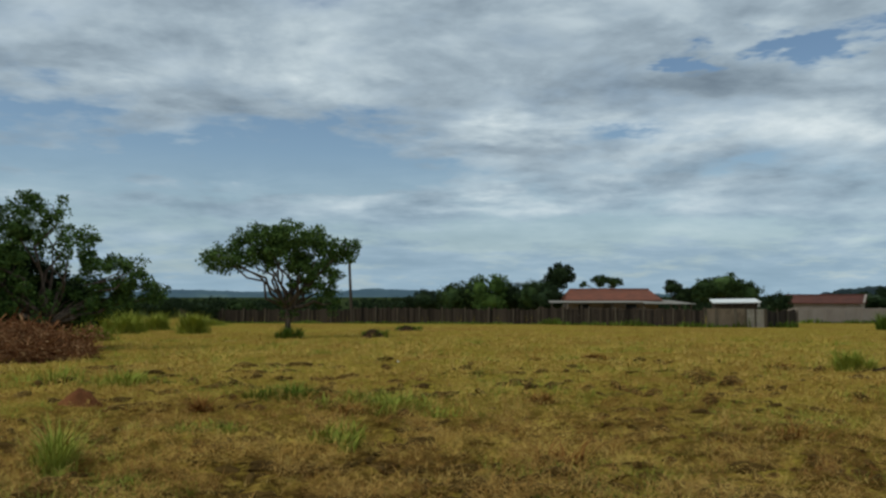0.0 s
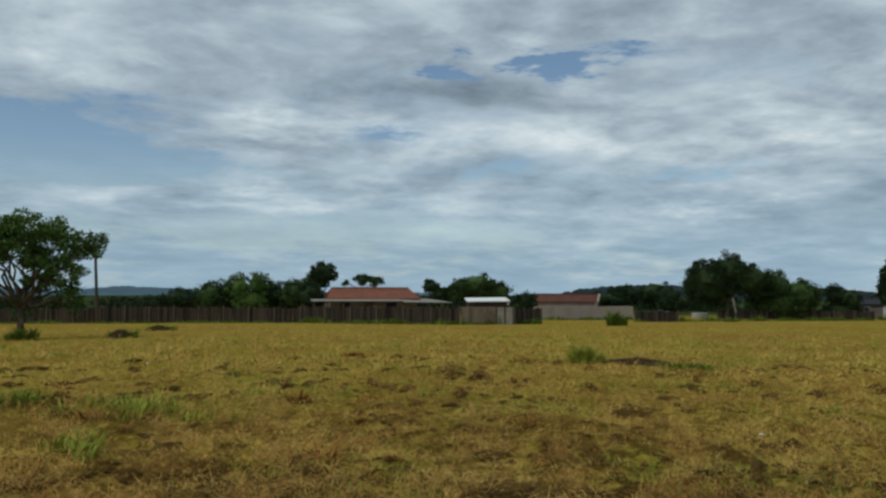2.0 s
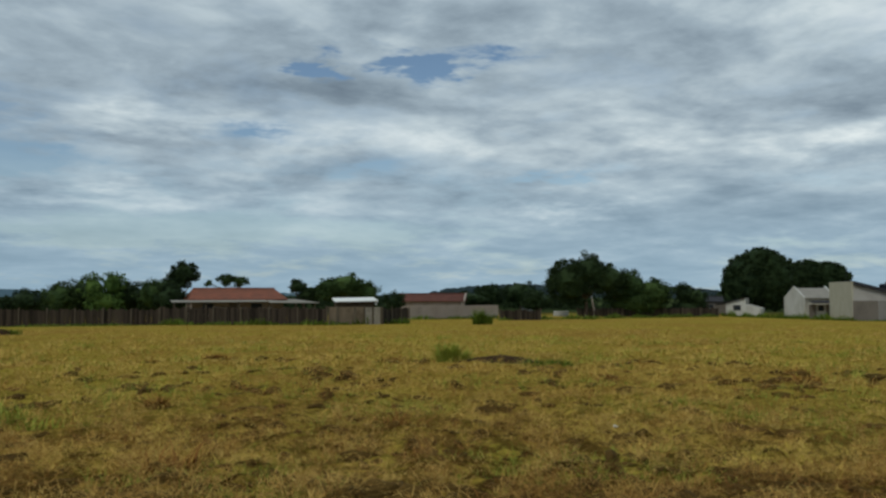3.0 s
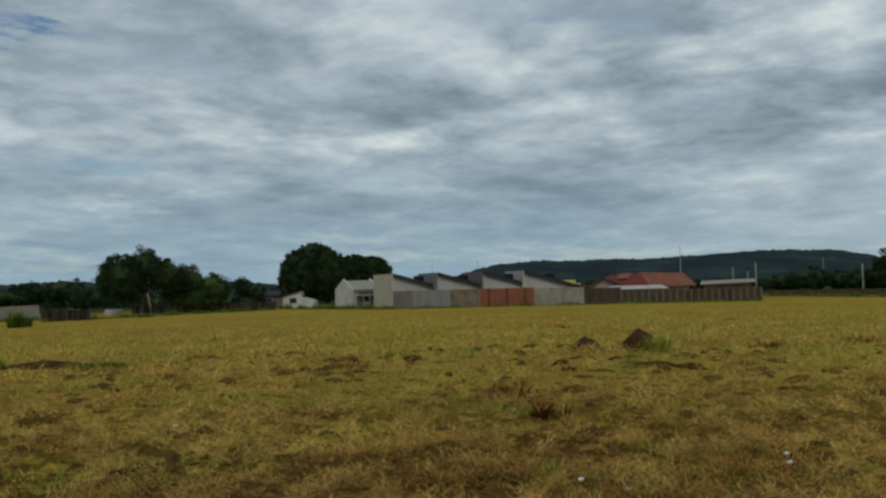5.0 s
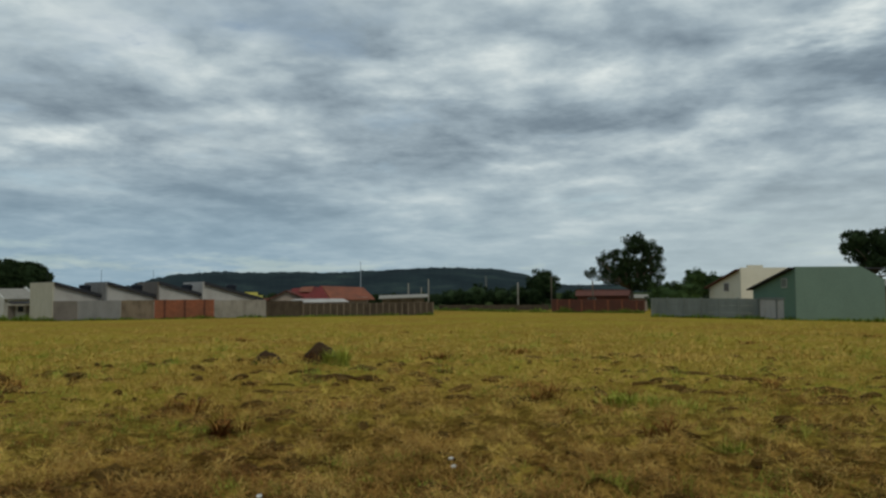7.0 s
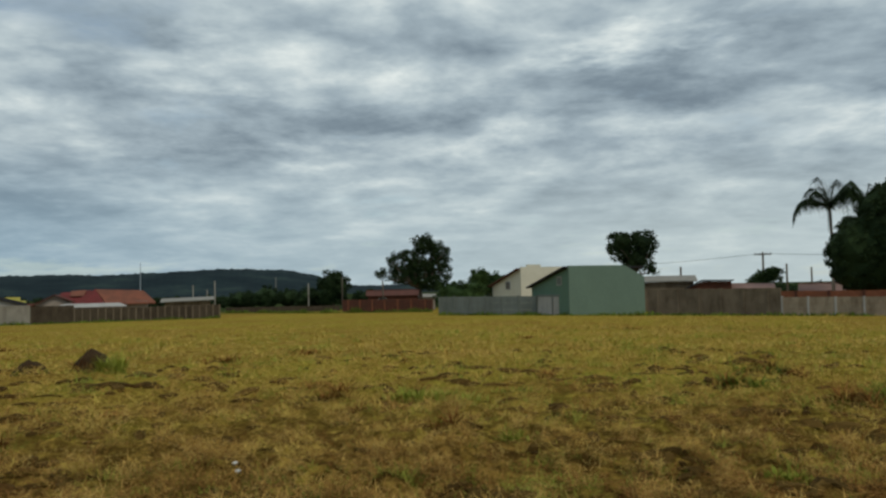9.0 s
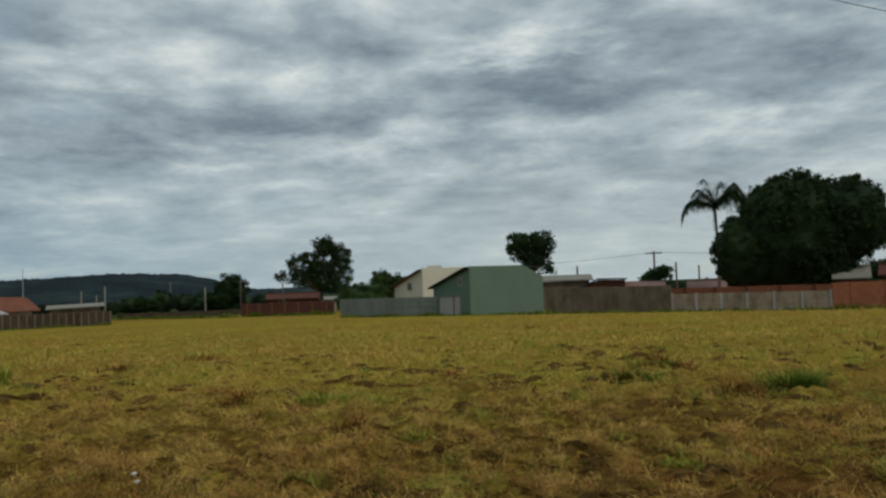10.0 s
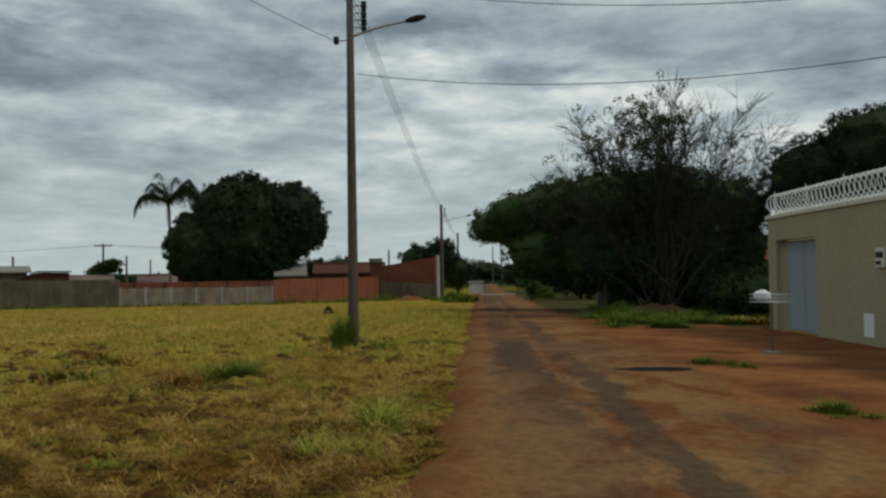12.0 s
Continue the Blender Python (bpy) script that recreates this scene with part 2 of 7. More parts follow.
def field_material():
    m, k, b = material("mown_field", 1.0)
    b.inputs["Specular IOR Level"].default_value = 0.0
    p = k.add("ShaderNodeNewGeometry").outputs["Position"]
    big = k.noise(p, 0.09, 4.0, 0.6, 0.4)
    mid = k.noise(k.mapped(p, (1, 1, 1), (7, 3, 0)), 0.5, 5.0, 0.65)
    fine = k.noise(p, 9.0, 5.0, 0.75)
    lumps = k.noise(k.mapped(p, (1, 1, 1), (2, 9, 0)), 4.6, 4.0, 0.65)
    weave = k.ramp(fine, [(0.32, 0.0), (0.68, 1.0)])
    straw = k.mix(weave, (0.150, 0.082, 0.017), (0.52, 0.345, 0.072))
    green = k.mix(weave, (0.20, 0.168, 0.023), (0.52, 0.435, 0.066))
    g = k.ramp(k.math("ADD", k.math("MULTIPLY", big, 0.5), k.math("MULTIPLY", mid, 0.5)), [(0.43, 0.0), (0.60, 0.9)])
    col = k.mix(g, straw, green)
    away = k.add("ShaderNodeVectorMath", i0=p)
    away.operation = "LENGTH"
    # grows with distance from the standpoint; thins out bare soil and dark gaps
    far_fade = k.ramp(k.math("MULTIPLY", away.outputs["Value"], 0.01), [(0.07, 0.0), (0.15, 1.0)])
    # bare red-brown ground shows through in drifts, more of it towards the lane
    xyz = k.add("ShaderNodeSeparateXYZ", Vector=p).outputs
    lane_off = k.math("ADD", k.math("MULTIPLY", xyz[0], SIDE.x), k.math("MULTIPLY", xyz[1], SIDE.y))
    worn = k.ramp(k.math("MULTIPLY", lane_off, 0.05), [(0.05, 0.12), (0.60, 0.0)])
    drift = k.noise(k.mapped(p, (0.55, 1.3, 1), (5, 1, 0), (0, 0, 0.6)), 0.42, 5.0, 0.62, 0.5)
    bare = k.ramp(k.math("ADD", drift, worn), [(0.53, 0.0), (0.68, 0.7)])
    bare = k.math("MULTIPLY", bare, k.math("SUBTRACT", 1.0, k.math("MULTIPLY", far_fade, 0.85)))
    col = k.mix(bare, col, k.mix(weave, (0.080, 0.036, 0.011), (0.32, 0.170, 0.050)))
    # small dark gaps between the lumps of straw: brown soil with shade painted in
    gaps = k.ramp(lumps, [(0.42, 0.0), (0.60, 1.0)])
    gaps = k.math("MAXIMUM", gaps, k.math("MULTIPLY", far_fade, 0.85))
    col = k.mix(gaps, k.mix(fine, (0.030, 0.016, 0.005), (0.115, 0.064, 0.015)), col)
    # scrub and pasture beyond the fences
    beyond = k.ramp(k.math("MULTIPLY", k.math("ADD", away.outputs["Value"], k.math("MULTIPLY", big, 40.0)), 0.001), [(0.150, 0.0), (0.180, 1.0)])
    col = k.mix(beyond, col, k.ramp(k.noise(p, 0.02, 5.0, 0.6), [(0.4, (0.022, 0.032, 0.014)), (0.65, (0.065, 0.085, 0.032))]))
    k.put(b, "Base_Color", col)
    bump(k, b, k.math("ADD", fine, k.math("MULTIPLY", lumps, 1.2)), 1.0, 0.10)
    return m


def lane_material():
    """Worn-out asphalt under red dust: dark wheel tracks, sandy blotches, red margins."""
    m, k, b = material("red_lane", 0.95)
    b.inputs["Specular IOR Level"].default_value = 0.04
    p = k.add("ShaderNodeTexCoord").outputs["Object"]
    x, y, _ = k.add("ShaderNodeSeparateXYZ", Vector=p).outputs
    wave = k.noise(k.mapped(p, (0.35, 0.8, 1), (3, 8, 0)), 0.8, 4.0, 0.6)
    ragged = k.noise(k.mapped(p, (0.8, 1.6, 1), (1, 5, 0)), 2.2, 5.0, 0.65)
    patch = k.noise(k.mapped(p, (0.75, 1.0, 1), (4, 2, 0)), 0.95, 5.0, 0.6, 0.6)
    wide = k.noise(k.mapped(p, (0.3, 0.6, 1), (9, 6, 0)), 0.5, 3.0, 0.55)
    fine = k.noise(p, 9.0, 5.0, 0.7)

    def track(centre, half, gain):
        off = k.math("ABSOLUTE", k.math("SUBTRACT", k.math("ADD", y, k.math("MULTIPLY", k.math("SUBTRACT", wave, 0.5), 0.7)), centre))
        d = k.math("ADD", k.math("MULTIPLY", off, 1.0 / half), k.math("MULTIPLY", k.math("SUBTRACT", ragged, 0.5), gain))
        return k.ramp(k.math("MULTIPLY", d, 0.4), [(0.30, 1.0), (0.50, 0.0)])

    red = k.mix(fine, (0.125, 0.044, 0.016), (0.220, 0.088, 0.034))
    sand = k.mix(fine, (0.190, 0.092, 0.038), (0.305, 0.165, 0.074))
    tar = k.mix(fine, (0.046, 0.030, 0.020), (0.120, 0.081, 0.053))
    inner = k.ramp(k.math("MULTIPLY", k.math("ABSOLUTE", k.math("ADD", y, 1.6)), 0.4), [(0.45, 1.0), (0.80, 0.25)])
    sandy = k.math("MULTIPLY", k.ramp(k.math("ADD", k.math("MULTIPLY", patch, 0.75), k.math("MULTIPLY", ragged, 0.25)), [(0.43, 0.0), (0.54, 1.0)]), inner)
    col = k.mix(sandy, red, sand)
    worn = k.math("MULTIPLY", track(-0.72, 0.42, 2.6), k.ramp(wide, [(0.38, 0.25), (0.58, 0.9)]))
    worn = k.math("MAXIMUM", worn, k.math("MULTIPLY", k.math("MULTIPLY", track(-1.56, 0.22, 3.2), 0.78), k.ramp(wave, [(0.36, 0.35), (0.55, 1.0)])))
    bare = k.math("MULTIPLY", k.ramp(k.math("ADD", k.math("MULTIPLY", wide, 0.7), k.math("MULTIPLY", ragged, 0.3)), [(0.56, 0.0), (0.63, 0.6)]), inner)
    col = k.mix(k.math("MAXIMUM", worn, bare), col, tar)
    k.put(b, "Base_Color", k.mix(0.3, col, k.ramp(fine, [(0.3, 0.3), (0.7, 0.7)]), "OVERLAY"))
    bump(k, b, k.math("ADD", fine, k.math("ADD", patch, ragged)), 0.7, 0.04)
    return m


def earth_material():
    m, k, b = material("red_earth", 0.95)
    b.inputs["Specular IOR Level"].default_value = 0.04
    p = k.add("ShaderNodeNewGeometry").outputs["Position"]
    n = k.noise(p, 0.7, 5.0, 0.6, 0.4)
    fine = k.noise(p, 10.0, 5.0, 0.7)
    col = k.ramp(n, [(0.3, (0.125, 0.048, 0.021)), (0.55, (0.235, 0.094, 0.038)), (0.75, (0.33, 0.155, 0.066))])
    k.put(b, "Base_Color", k.mix(0.35, col, k.ramp(fine, [(0.3, 0.3), (0.7, 0.7)]), "OVERLAY"))
    bump(k, b, k.math("ADD", fine, n), 0.7, 0.04)
    return m


def hill_material():
    m, k, b = material("far_wood", 1.0)
    p = k.add("ShaderNodeNewGeometry").outputs["Position"]
    n = k.noise(p, 0.02, 6.0, 0.65)
    k.put(b, "Base_Color", k.ramp(n, [(0.36, (0.004, 0.012, 0.016)), (0.55, (0.012, 0.025, 0.028)), (0.70, (0.030, 0.050, 0.042))]))
    return m


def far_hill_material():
    """Wooded slopes and paler pasture, the blue haze of distance mixed into the colour."""
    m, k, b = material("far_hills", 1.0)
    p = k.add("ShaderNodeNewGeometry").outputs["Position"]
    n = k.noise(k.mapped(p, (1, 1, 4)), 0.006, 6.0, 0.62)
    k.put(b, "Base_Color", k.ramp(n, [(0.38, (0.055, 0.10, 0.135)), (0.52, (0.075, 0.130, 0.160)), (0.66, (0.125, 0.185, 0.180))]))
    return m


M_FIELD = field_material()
M_LANE = lane_material()
M_EARTH = earth_material()
# weed and soil colours, lowered to carry the shade of the trees
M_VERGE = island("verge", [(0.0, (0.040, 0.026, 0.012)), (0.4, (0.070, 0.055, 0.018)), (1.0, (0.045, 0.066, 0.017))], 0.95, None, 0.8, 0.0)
M_HILL = hill_material()
M_HILL_FAR = far_hill_material()
M_STRAW = island("dry_straw", [(0.0, (0.140, 0.070, 0.016)), (0.32, (0.42, 0.240, 0.052)), (0.60, (0.66, 0.455, 0.118)), (0.82, (0.48, 0.38, 0.056)), (1.0, (0.26, 0.25, 0.030))], 0.8, None, 0.55, 0.4)
M_TAN = island("near_brown_straw", [(0.0, (0.075, 0.036, 0.008)), (0.28, (0.25, 0.128, 0.030)), (0.58, (0.49, 0.300, 0.082)), (0.85, (0.60, 0.43, 0.13)), (1.0, (0.28, 0.26, 0.035))], 0.85, None, 0.7, 0.5)
M_BROWN = island("withered_stalks", [(0.0, (0.066, 0.025, 0.008)), (0.4, (0.182, 0.078, 0.021)), (0.75, (0.308, 0.152, 0.041)), (1.0, (0.396, 0.236, 0.058))], 0.85, None, 0.8, 0.35)
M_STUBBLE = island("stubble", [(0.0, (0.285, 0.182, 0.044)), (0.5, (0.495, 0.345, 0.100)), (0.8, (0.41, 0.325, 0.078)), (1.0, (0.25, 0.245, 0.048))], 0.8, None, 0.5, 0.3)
M_GRASS = island("green_grass", [(0.0, (0.130, 0.165, 0.022)), (0.5, (0.265, 0.305, 0.048)), (1.0, (0.42, 0.41, 0.085))], 0.7)
M_WEED = island("weeds", [(0.0, (0.049, 0.076, 0.012)), (0.5, (0.110, 0.170, 0.024)), (1.0, (0.221, 0.270, 0.045))], 0.7)
M_BRUSH = island("dead_brush", [(0.0, (0.075, 0.028, 0.013)), (0.5, (0.25, 0.110, 0.048)), (1.0, (0.52, 0.33, 0.17))], 0.9, None, 1.6, 0.6)
M_LEAF_DARK = leaf("mango_leaves", (0.008, 0.019, 0.007), (0.031, 0.052, 0.016))
M_LEAF_MID = leaf("tree_leaves", (0.024, 0.054, 0.013), (0.110, 0.180, 0.040))
M_LEAF_DEEP = leaf("deep_green_leaves", (0.013, 0.029, 0.009), (0.055, 0.092, 0.024))
M_BARK = bark("bark", (0.16, 0.12, 0.09), (0.05, 0.038, 0.03))
M_BARK_PALE = bark("pale_bark", (0.33, 0.29, 0.24), (0.14, 0.11, 0.09))
M_TWIG = bark("dry_twigs", (0.055, 0.047, 0.039), (0.025, 0.021, 0.018))
M_TILE = tiles("clay_tiles", (0.235, 0.085, 0.052), (0.12, 0.058, 0.042))
M_TILE_RED = tiles("painted_red_tiles", (0.170, 0.032, 0.031), (0.100, 0.029, 0.024))
M_TILE_DARK = tiles("old_tiles", (0.135, 0.052, 0.038), (0.062, 0.032, 0.026))
M_TILE_PALE = tiles("bleached_tiles", (0.27, 0.165, 0.14), (0.15, 0.10, 0.085))
M_SHEET = plain("fibre_cement_sheet", (0.25, 0.235, 0.205), 0.85, 0, 0.35, 1.2)
M_SHEET_WHITE = plain("white_sheet", (0.78, 0.79, 0.77), 0.6, 0, 0.1, 1.0)
M_DARK_ROOF = plain("dark_roof_edge", (0.035, 0.035, 0.04), 0.7)
M_WHITE = plaster("white_paint", (0.506, 0.506, 0.478), (0.267, 0.246, 0.204), 0.8, 0.5)
M_PALE = plaster("pale_render", (0.413, 0.395, 0.372), (0.248, 0.228, 0.203))
M_GREY = plaster("grey_render", (0.215, 0.212, 0.205), (0.11, 0.104, 0.094))
M_TAUPE = plaster("taupe_render", (0.165, 0.147, 0.130), (0.095, 0.083, 0.072))
M_CREAM = plaster("cream_paint", (0.66, 0.62, 0.50), (0.47, 0.43, 0.33), 0.85, 0.35)
M_BONE = plaster("bone_paint", (0.43, 0.41, 0.33), (0.28, 0.26, 0.20), 0.85, 0.5)
M_KHAKI = plaster("khaki_paint", (0.37, 0.33, 0.197), (0.28, 0.24, 0.14), 0.8, 0.35)
M_GREENP = plaster("green_paint", (0.150, 0.215, 0.170), (0.10, 0.14, 0.112), 0.85, 0.4, 0.3)
# the house's green again, with the gable front's shade put into it
M_GREEN_SHADED = plaster("green_paint_shaded", (0.13, 0.21, 0.155), (0.09, 0.13, 0.10), 0.85, 0.4, 0.3)
M_CONC = plaster("stained_concrete", (0.195, 0.152, 0.108), (0.070, 0.053, 0.036), 0.95, 0.85, 0.7)
M_CONC_PALE = plaster("pale_concrete", (0.285, 0.26, 0.22), (0.13, 0.112, 0.085), 0.95, 0.7, 0.8)
M_CONC_GREEN = plaster("blueish_concrete", (0.195, 0.215, 0.198), (0.095, 0.10, 0.085), 0.95, 0.6)
M_POLE = plaster("pole_concrete", (0.118, 0.097, 0.075), (0.052, 0.042, 0.032), 0.9, 0.6, 1.2)
M_BRICK = brick_material("hollow_brick", (0.30, 0.105, 0.056), (0.15, 0.070, 0.044))
M_BRICK_DARK = brick_material("old_brick", (0.15, 0.056, 0.038), (0.075, 0.042, 0.031))
M_PINKWALL = plaster("pinkish_render", (0.332, 0.281, 0.242), (0.217, 0.173, 0.140))
M_FENCE = wood("weathered_boards", (0.065, 0.050, 0.037), (0.017, 0.013, 0.010))
M_POST = wood("fence_posts", (0.173, 0.143, 0.105), (0.058, 0.046, 0.033))
M_GATE = plain("grey_blue_steel", (0.29, 0.335, 0.375), 0.55, 0.0, 0.06, 1.5)
M_STEEL = plain("galvanised_steel", (0.50, 0.51, 0.52), 0.4, 0.7)
M_BLACK = plain("black_fittings", (0.02, 0.02, 0.022), 0.5)
M_CABLE = plain("cable", (0.03, 0.03, 0.035), 0.6)
M_GLASS_DARK = plain("dark_pane", (0.03, 0.035, 0.04), 0.15)
M_YELLOW = plaster("yellow_paint", (0.60, 0.55, 0.12), (0.40, 0.36, 0.12))
M_CONC_DARK = plaster("blackened_concrete", (0.081, 0.062, 0.043), (0.033, 0.024, 0.016), 0.95, 0.8, 0.8)
M_PANEL = plaster("tan_concrete_panel", (0.34, 0.275, 0.20), (0.13, 0.095, 0.062), 0.95, 0.9, 0.9)
M_CLOD = island("crumbled_earth", [(0.0, (0.043, 0.025, 0.008)), (0.6, (0.089, 0.053, 0.015)), (1.0, (0.153, 0.092, 0.026))], 0.95, None, 0.6, 0.5)
# near-black that stands for the shade inside the pothole
M_HOLE_SHADE = plain("pothole_shade", (0.016, 0.014, 0.013), 0.95, 0, 0.4, 8.0)
M_SPOIL = plain("dark_spoil", (0.046, 0.027, 0.013), 0.95, 0, 0.5, 5.0)
M_PLASTIC = plain("white_plastic_bag", (0.80, 0.82, 0.84), 0.4)
M_TANK = plain("blue_grey_tank", (0.016, 0.020, 0.028), 0.5)


# ---------------------------------------------------------------- mesh helpers
def link_mesh(name, bm, mat, parent=None, m=None, smooth=False):
    me = bpy.data.meshes.new(name)
    bmesh.ops.recalc_face_normals(bm, faces=bm.faces)
    bm.to_mesh(me)
    bm.free()
    return link_data(name, me, mat, parent, m, smooth)


def link_data(name, me, mat, parent=None, m=None, smooth=False):
    me.materials.append(mat)
    if smooth:
        me.shade_smooth()
    ob = new(name, me)
    if parent is not None:
        ob.parent = parent
    if m is not None:
        ob.matrix_basis = m
    return ob


def part(name, bm, mat, parent, label="", smooth=False):
    ob = link_mesh(name, bm, mat, parent, None, smooth)
    return tagged(ob, label) if label else ob


def thing(name, m, label, category, group="", kind=""):
    ob = new(name)
    ob.empty_display_size = 0.2
    ob.matrix_basis = m
    return tagged(ob, label, category, group, kind)


def box(bm, x0, x1, y0, y1, z0, z1, bevel=0.0):
    vs = [bm.verts.new((x, y, z)) for z in (z0, z1) for y in (y0, y1) for x in (x0, x1)]
    for f in ((0, 2, 3, 1), (4, 5, 7, 6), (0, 1, 5, 4), (2, 6, 7, 3), (0, 4, 6, 2), (1, 3, 7, 5)):
        bm.faces.new([vs[i] for i in f])
    if bevel:
        es = list({e for v in vs for e in v.link_edges})
        bmesh.ops.bevel(bm, geom=es, offset=bevel, segments=1, affect="EDGES")
    return bm


def boxed(*args, **kw):
    return box(bmesh.new(), *args, **kw)


def prism(bm, outline, y0, y1):
    """An outline in x and z, drawn out along y."""
    a = [bm.verts.new((x, y0, z)) for x, z in outline]
    b = [bm.verts.new((x, y1, z)) for x, z in outline]
    n = len(outline)
    bm.faces.new(a)
    bm.faces.new(b[::-1])
    for i in range(n):
        bm.faces.new((a[i], b[i], b[(i + 1) % n], a[(i + 1) % n]))
    return bm


def slab(bm, pts, thick):
    """A sloping plate through the corner points, with a thickness downwards."""
    a = [bm.verts.new(p) for p in pts]
    b = [bm.verts.new((p[0], p[1], p[2] - thick)) for p in pts]
    n = len(pts)
    bm.faces.new(a)
    bm.faces.new(b[::-1])
    for i in range(n):
        bm.faces.new((a[i], b[i], b[(i + 1) % n], a[(i + 1) % n]))
    return bm


def tube(bm, pts, radii, sides=7, cap=True):
    pts = [Vector(p) for p in pts]
    rings = []
    for i, p in enumerate(pts):
        d = (pts[min(i + 1, len(pts) - 1)] - pts[max(i - 1, 0)]).normalized()
        q = d.to_track_quat("Z", "Y").to_matrix()
        rings.append([bm.verts.new(p + q @ Vector((radii[i] * math.cos(t), radii[i] * math.sin(t), 0))) for t in [2 * math.pi * j / sides for j in range(sides)]])
    for r0, r1 in zip(rings, rings[1:]):
        for j in range(sides):
            bm.faces.new((r0[j], r0[(j + 1) % sides], r1[(j + 1) % sides], r1[j]))
    if cap:
        bm.faces.new(rings[0][::-1])
        bm.faces.new(rings[-1])
    return bm


def run(p, q, z=None):
    """A local frame with x from p to q, z up, its y pointing to the far side; and the length."""
    p, q = Vector(p), Vector(q)
    d = Vector((q.x - p.x, q.y - p.y, 0))
    n = Vector((-d.y, d.x, 0)).normalized()
    if n.dot(Vector((p.x, p.y, 0))) < 0:
        p, q, d, n = q, p, -d, -n
    u = d.normalized()
    base = min(gz(p.x, p.y), gz(q.x, q.y)) if z is None else z
    m = Matrix(((u.x, n.x, 0, p.x), (u.y, n.y, 0, p.y), (0, 0, 1, base), (0, 0, 0, 1)))
    return m, d.length


# ---------------------------------------------------------------- ground
def polar_sheet(name, radii, bearings, height):
    verts, faces = [], []
    steps = len(bearings) - 1
    for r in radii:
        for bearing in bearings:
            a = radians(bearing)
            x, y = r * math.sin(a), r * math.cos(a)
            verts.append((x, y, height(x, y)))
    w = steps + 1
    for j in range(len(radii) - 1):
        for i in range(steps):
            faces.append((j * w + i, (j + 1) * w + i, (j + 1) * w + i + 1, j * w + i + 1))
    me = bpy.data.meshes.new(name)
    me.from_pydata(verts, [], faces)
    me.update()
    return me


RINGS = [0.01, 1, 2, 3] + [4 * 1.0125 ** i for i in range(282)] + [150, 175, 210, 260, 350, 500, 800, 1300, 2200, 4000]
BEARINGS = [-36 + 0.24 * i for i in range(859)] + [171 + 3 * i for i in range(52)]
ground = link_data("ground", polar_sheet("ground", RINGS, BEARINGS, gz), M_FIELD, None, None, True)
tagged(ground, "mown field of dry straw and short green grass", "ground", "", "structure")


def strip(name, s_list, left, right, cols, lift, mat, label):
    """A strip of ground along the lane with ragged edges, in the lane's own frame."""
    m = Matrix(((ROAD.x, SIDE.x, 0, 0), (ROAD.y, SIDE.y, 0, 0), (0, 0, 1, 0), (0, 0, 0, 1)))
    verts, faces = [], []
    for s in s_list:
        l, r = left(s), right(s)
        for c in range(cols + 1):
            o = l + (r - l) * c / cols
            p = lane(s, o)
            edge = min(c, cols - c)
            verts.append((s, o, p.z + (lift if edge else -0.05)))
    w = cols + 1
    for j in range(len(s_list) - 1):
        for c in range(cols):
            faces.append((j * w + c, (j + 1) * w + c, (j + 1) * w + c + 1, j * w + c + 1))
    me = bpy.data.meshes.new(name)
    me.from_pydata(verts, [], faces)
    me.update()
    ob = link_data(name, me, mat, None, m, True)
    return tagged(ob, label, name.split("_")[0], "", "structure")


S_NEAR = [-36 + i for i in range(36)] + [0.5 + 0.25 * i for i in range(160)] + [41 + i for i in range(100)] + [145, 160, 180]
rag = lambda s, k: 0.55 * noise.noise(Vector((s * 0.45, k, 0))) + 0.18 * noise.noise(Vector((s * 1.7, k, 3)))
strip("pavement_earth", [s for s in S_NEAR if s < 34], lambda s: -2.6, lambda s: -8.6 + (0.9 if s > 24.5 else 0), 14, 0.035, M_EARTH, "bare red earth apron before the walled house")
strip("pavement_verge", [24.2 + 0.8 * i for i in range(125)], lambda s: -3.0, lambda s: -32.0, 40, 0.03, M_VERGE, "verge of weeds and bare soil, tree shade darkening its colour")
strip("road", S_NEAR, lambda s: 0.45 + rag(s, 1.0), lambda s: -3.5 + rag(s, 7.0) - min(0.6, max(0, 10 - s) * 0.06), 18, 0.06, M_LANE, "worn asphalt lane covered in red dust")


# ---------------------------------------------------------------- hills
def ridge(name, az0, az1, dist, crest, mat, label, rough=1.0, base=-14.0):
    """A long rounded hill across the view; crest gives its height by bearing."""
    n = int((az1 - az0) * 14)
    verts, faces = [], []
    prof = [(0.62, 0.0), (0.75, 0.25), (0.86, 0.6), (0.95, 0.9), (1.0, 1.0), (1.1, 0.8), (1.3, 0.0)]
    for i in range(n + 1):
        az = az0 + (az1 - az0) * i / n
        h = crest(az)
        for f, hh in prof:
            r = dist * f
            x, y = r * math.sin(radians(az)), r * math.cos(radians(az))
            j = rough * (noise.noise(Vector((x * 0.02, y * 0.02, 0))) * 2.2 + noise.noise(Vector((x * 0.09, y * 0.09, 2))) * 1.3 + noise.noise(Vector((x * 0.25, y * 0.25, 2))) * 1.2) * hh
            verts.append((x, y, base + (h - base) * hh + j))
    w = len(prof)
    for i in range(n):
        for j in range(w - 1):
            faces.append((i * w + j, (i + 1) * w + j, (i + 1) * w + j + 1, i * w + j + 1))
    me = bpy.data.meshes.new(name)
    me.from_pydata(verts, [], faces)
    me.update()
    return tagged(link_data(name, me, mat, None, None, True), label, "hill", "", "structure")


def bell(az, c, w):
    return math.exp(-((az - c) / w) ** 2)


def ease(f):
    f = min(1.0, max(0.0, f))
    return f * f * (3 - 2 * f)


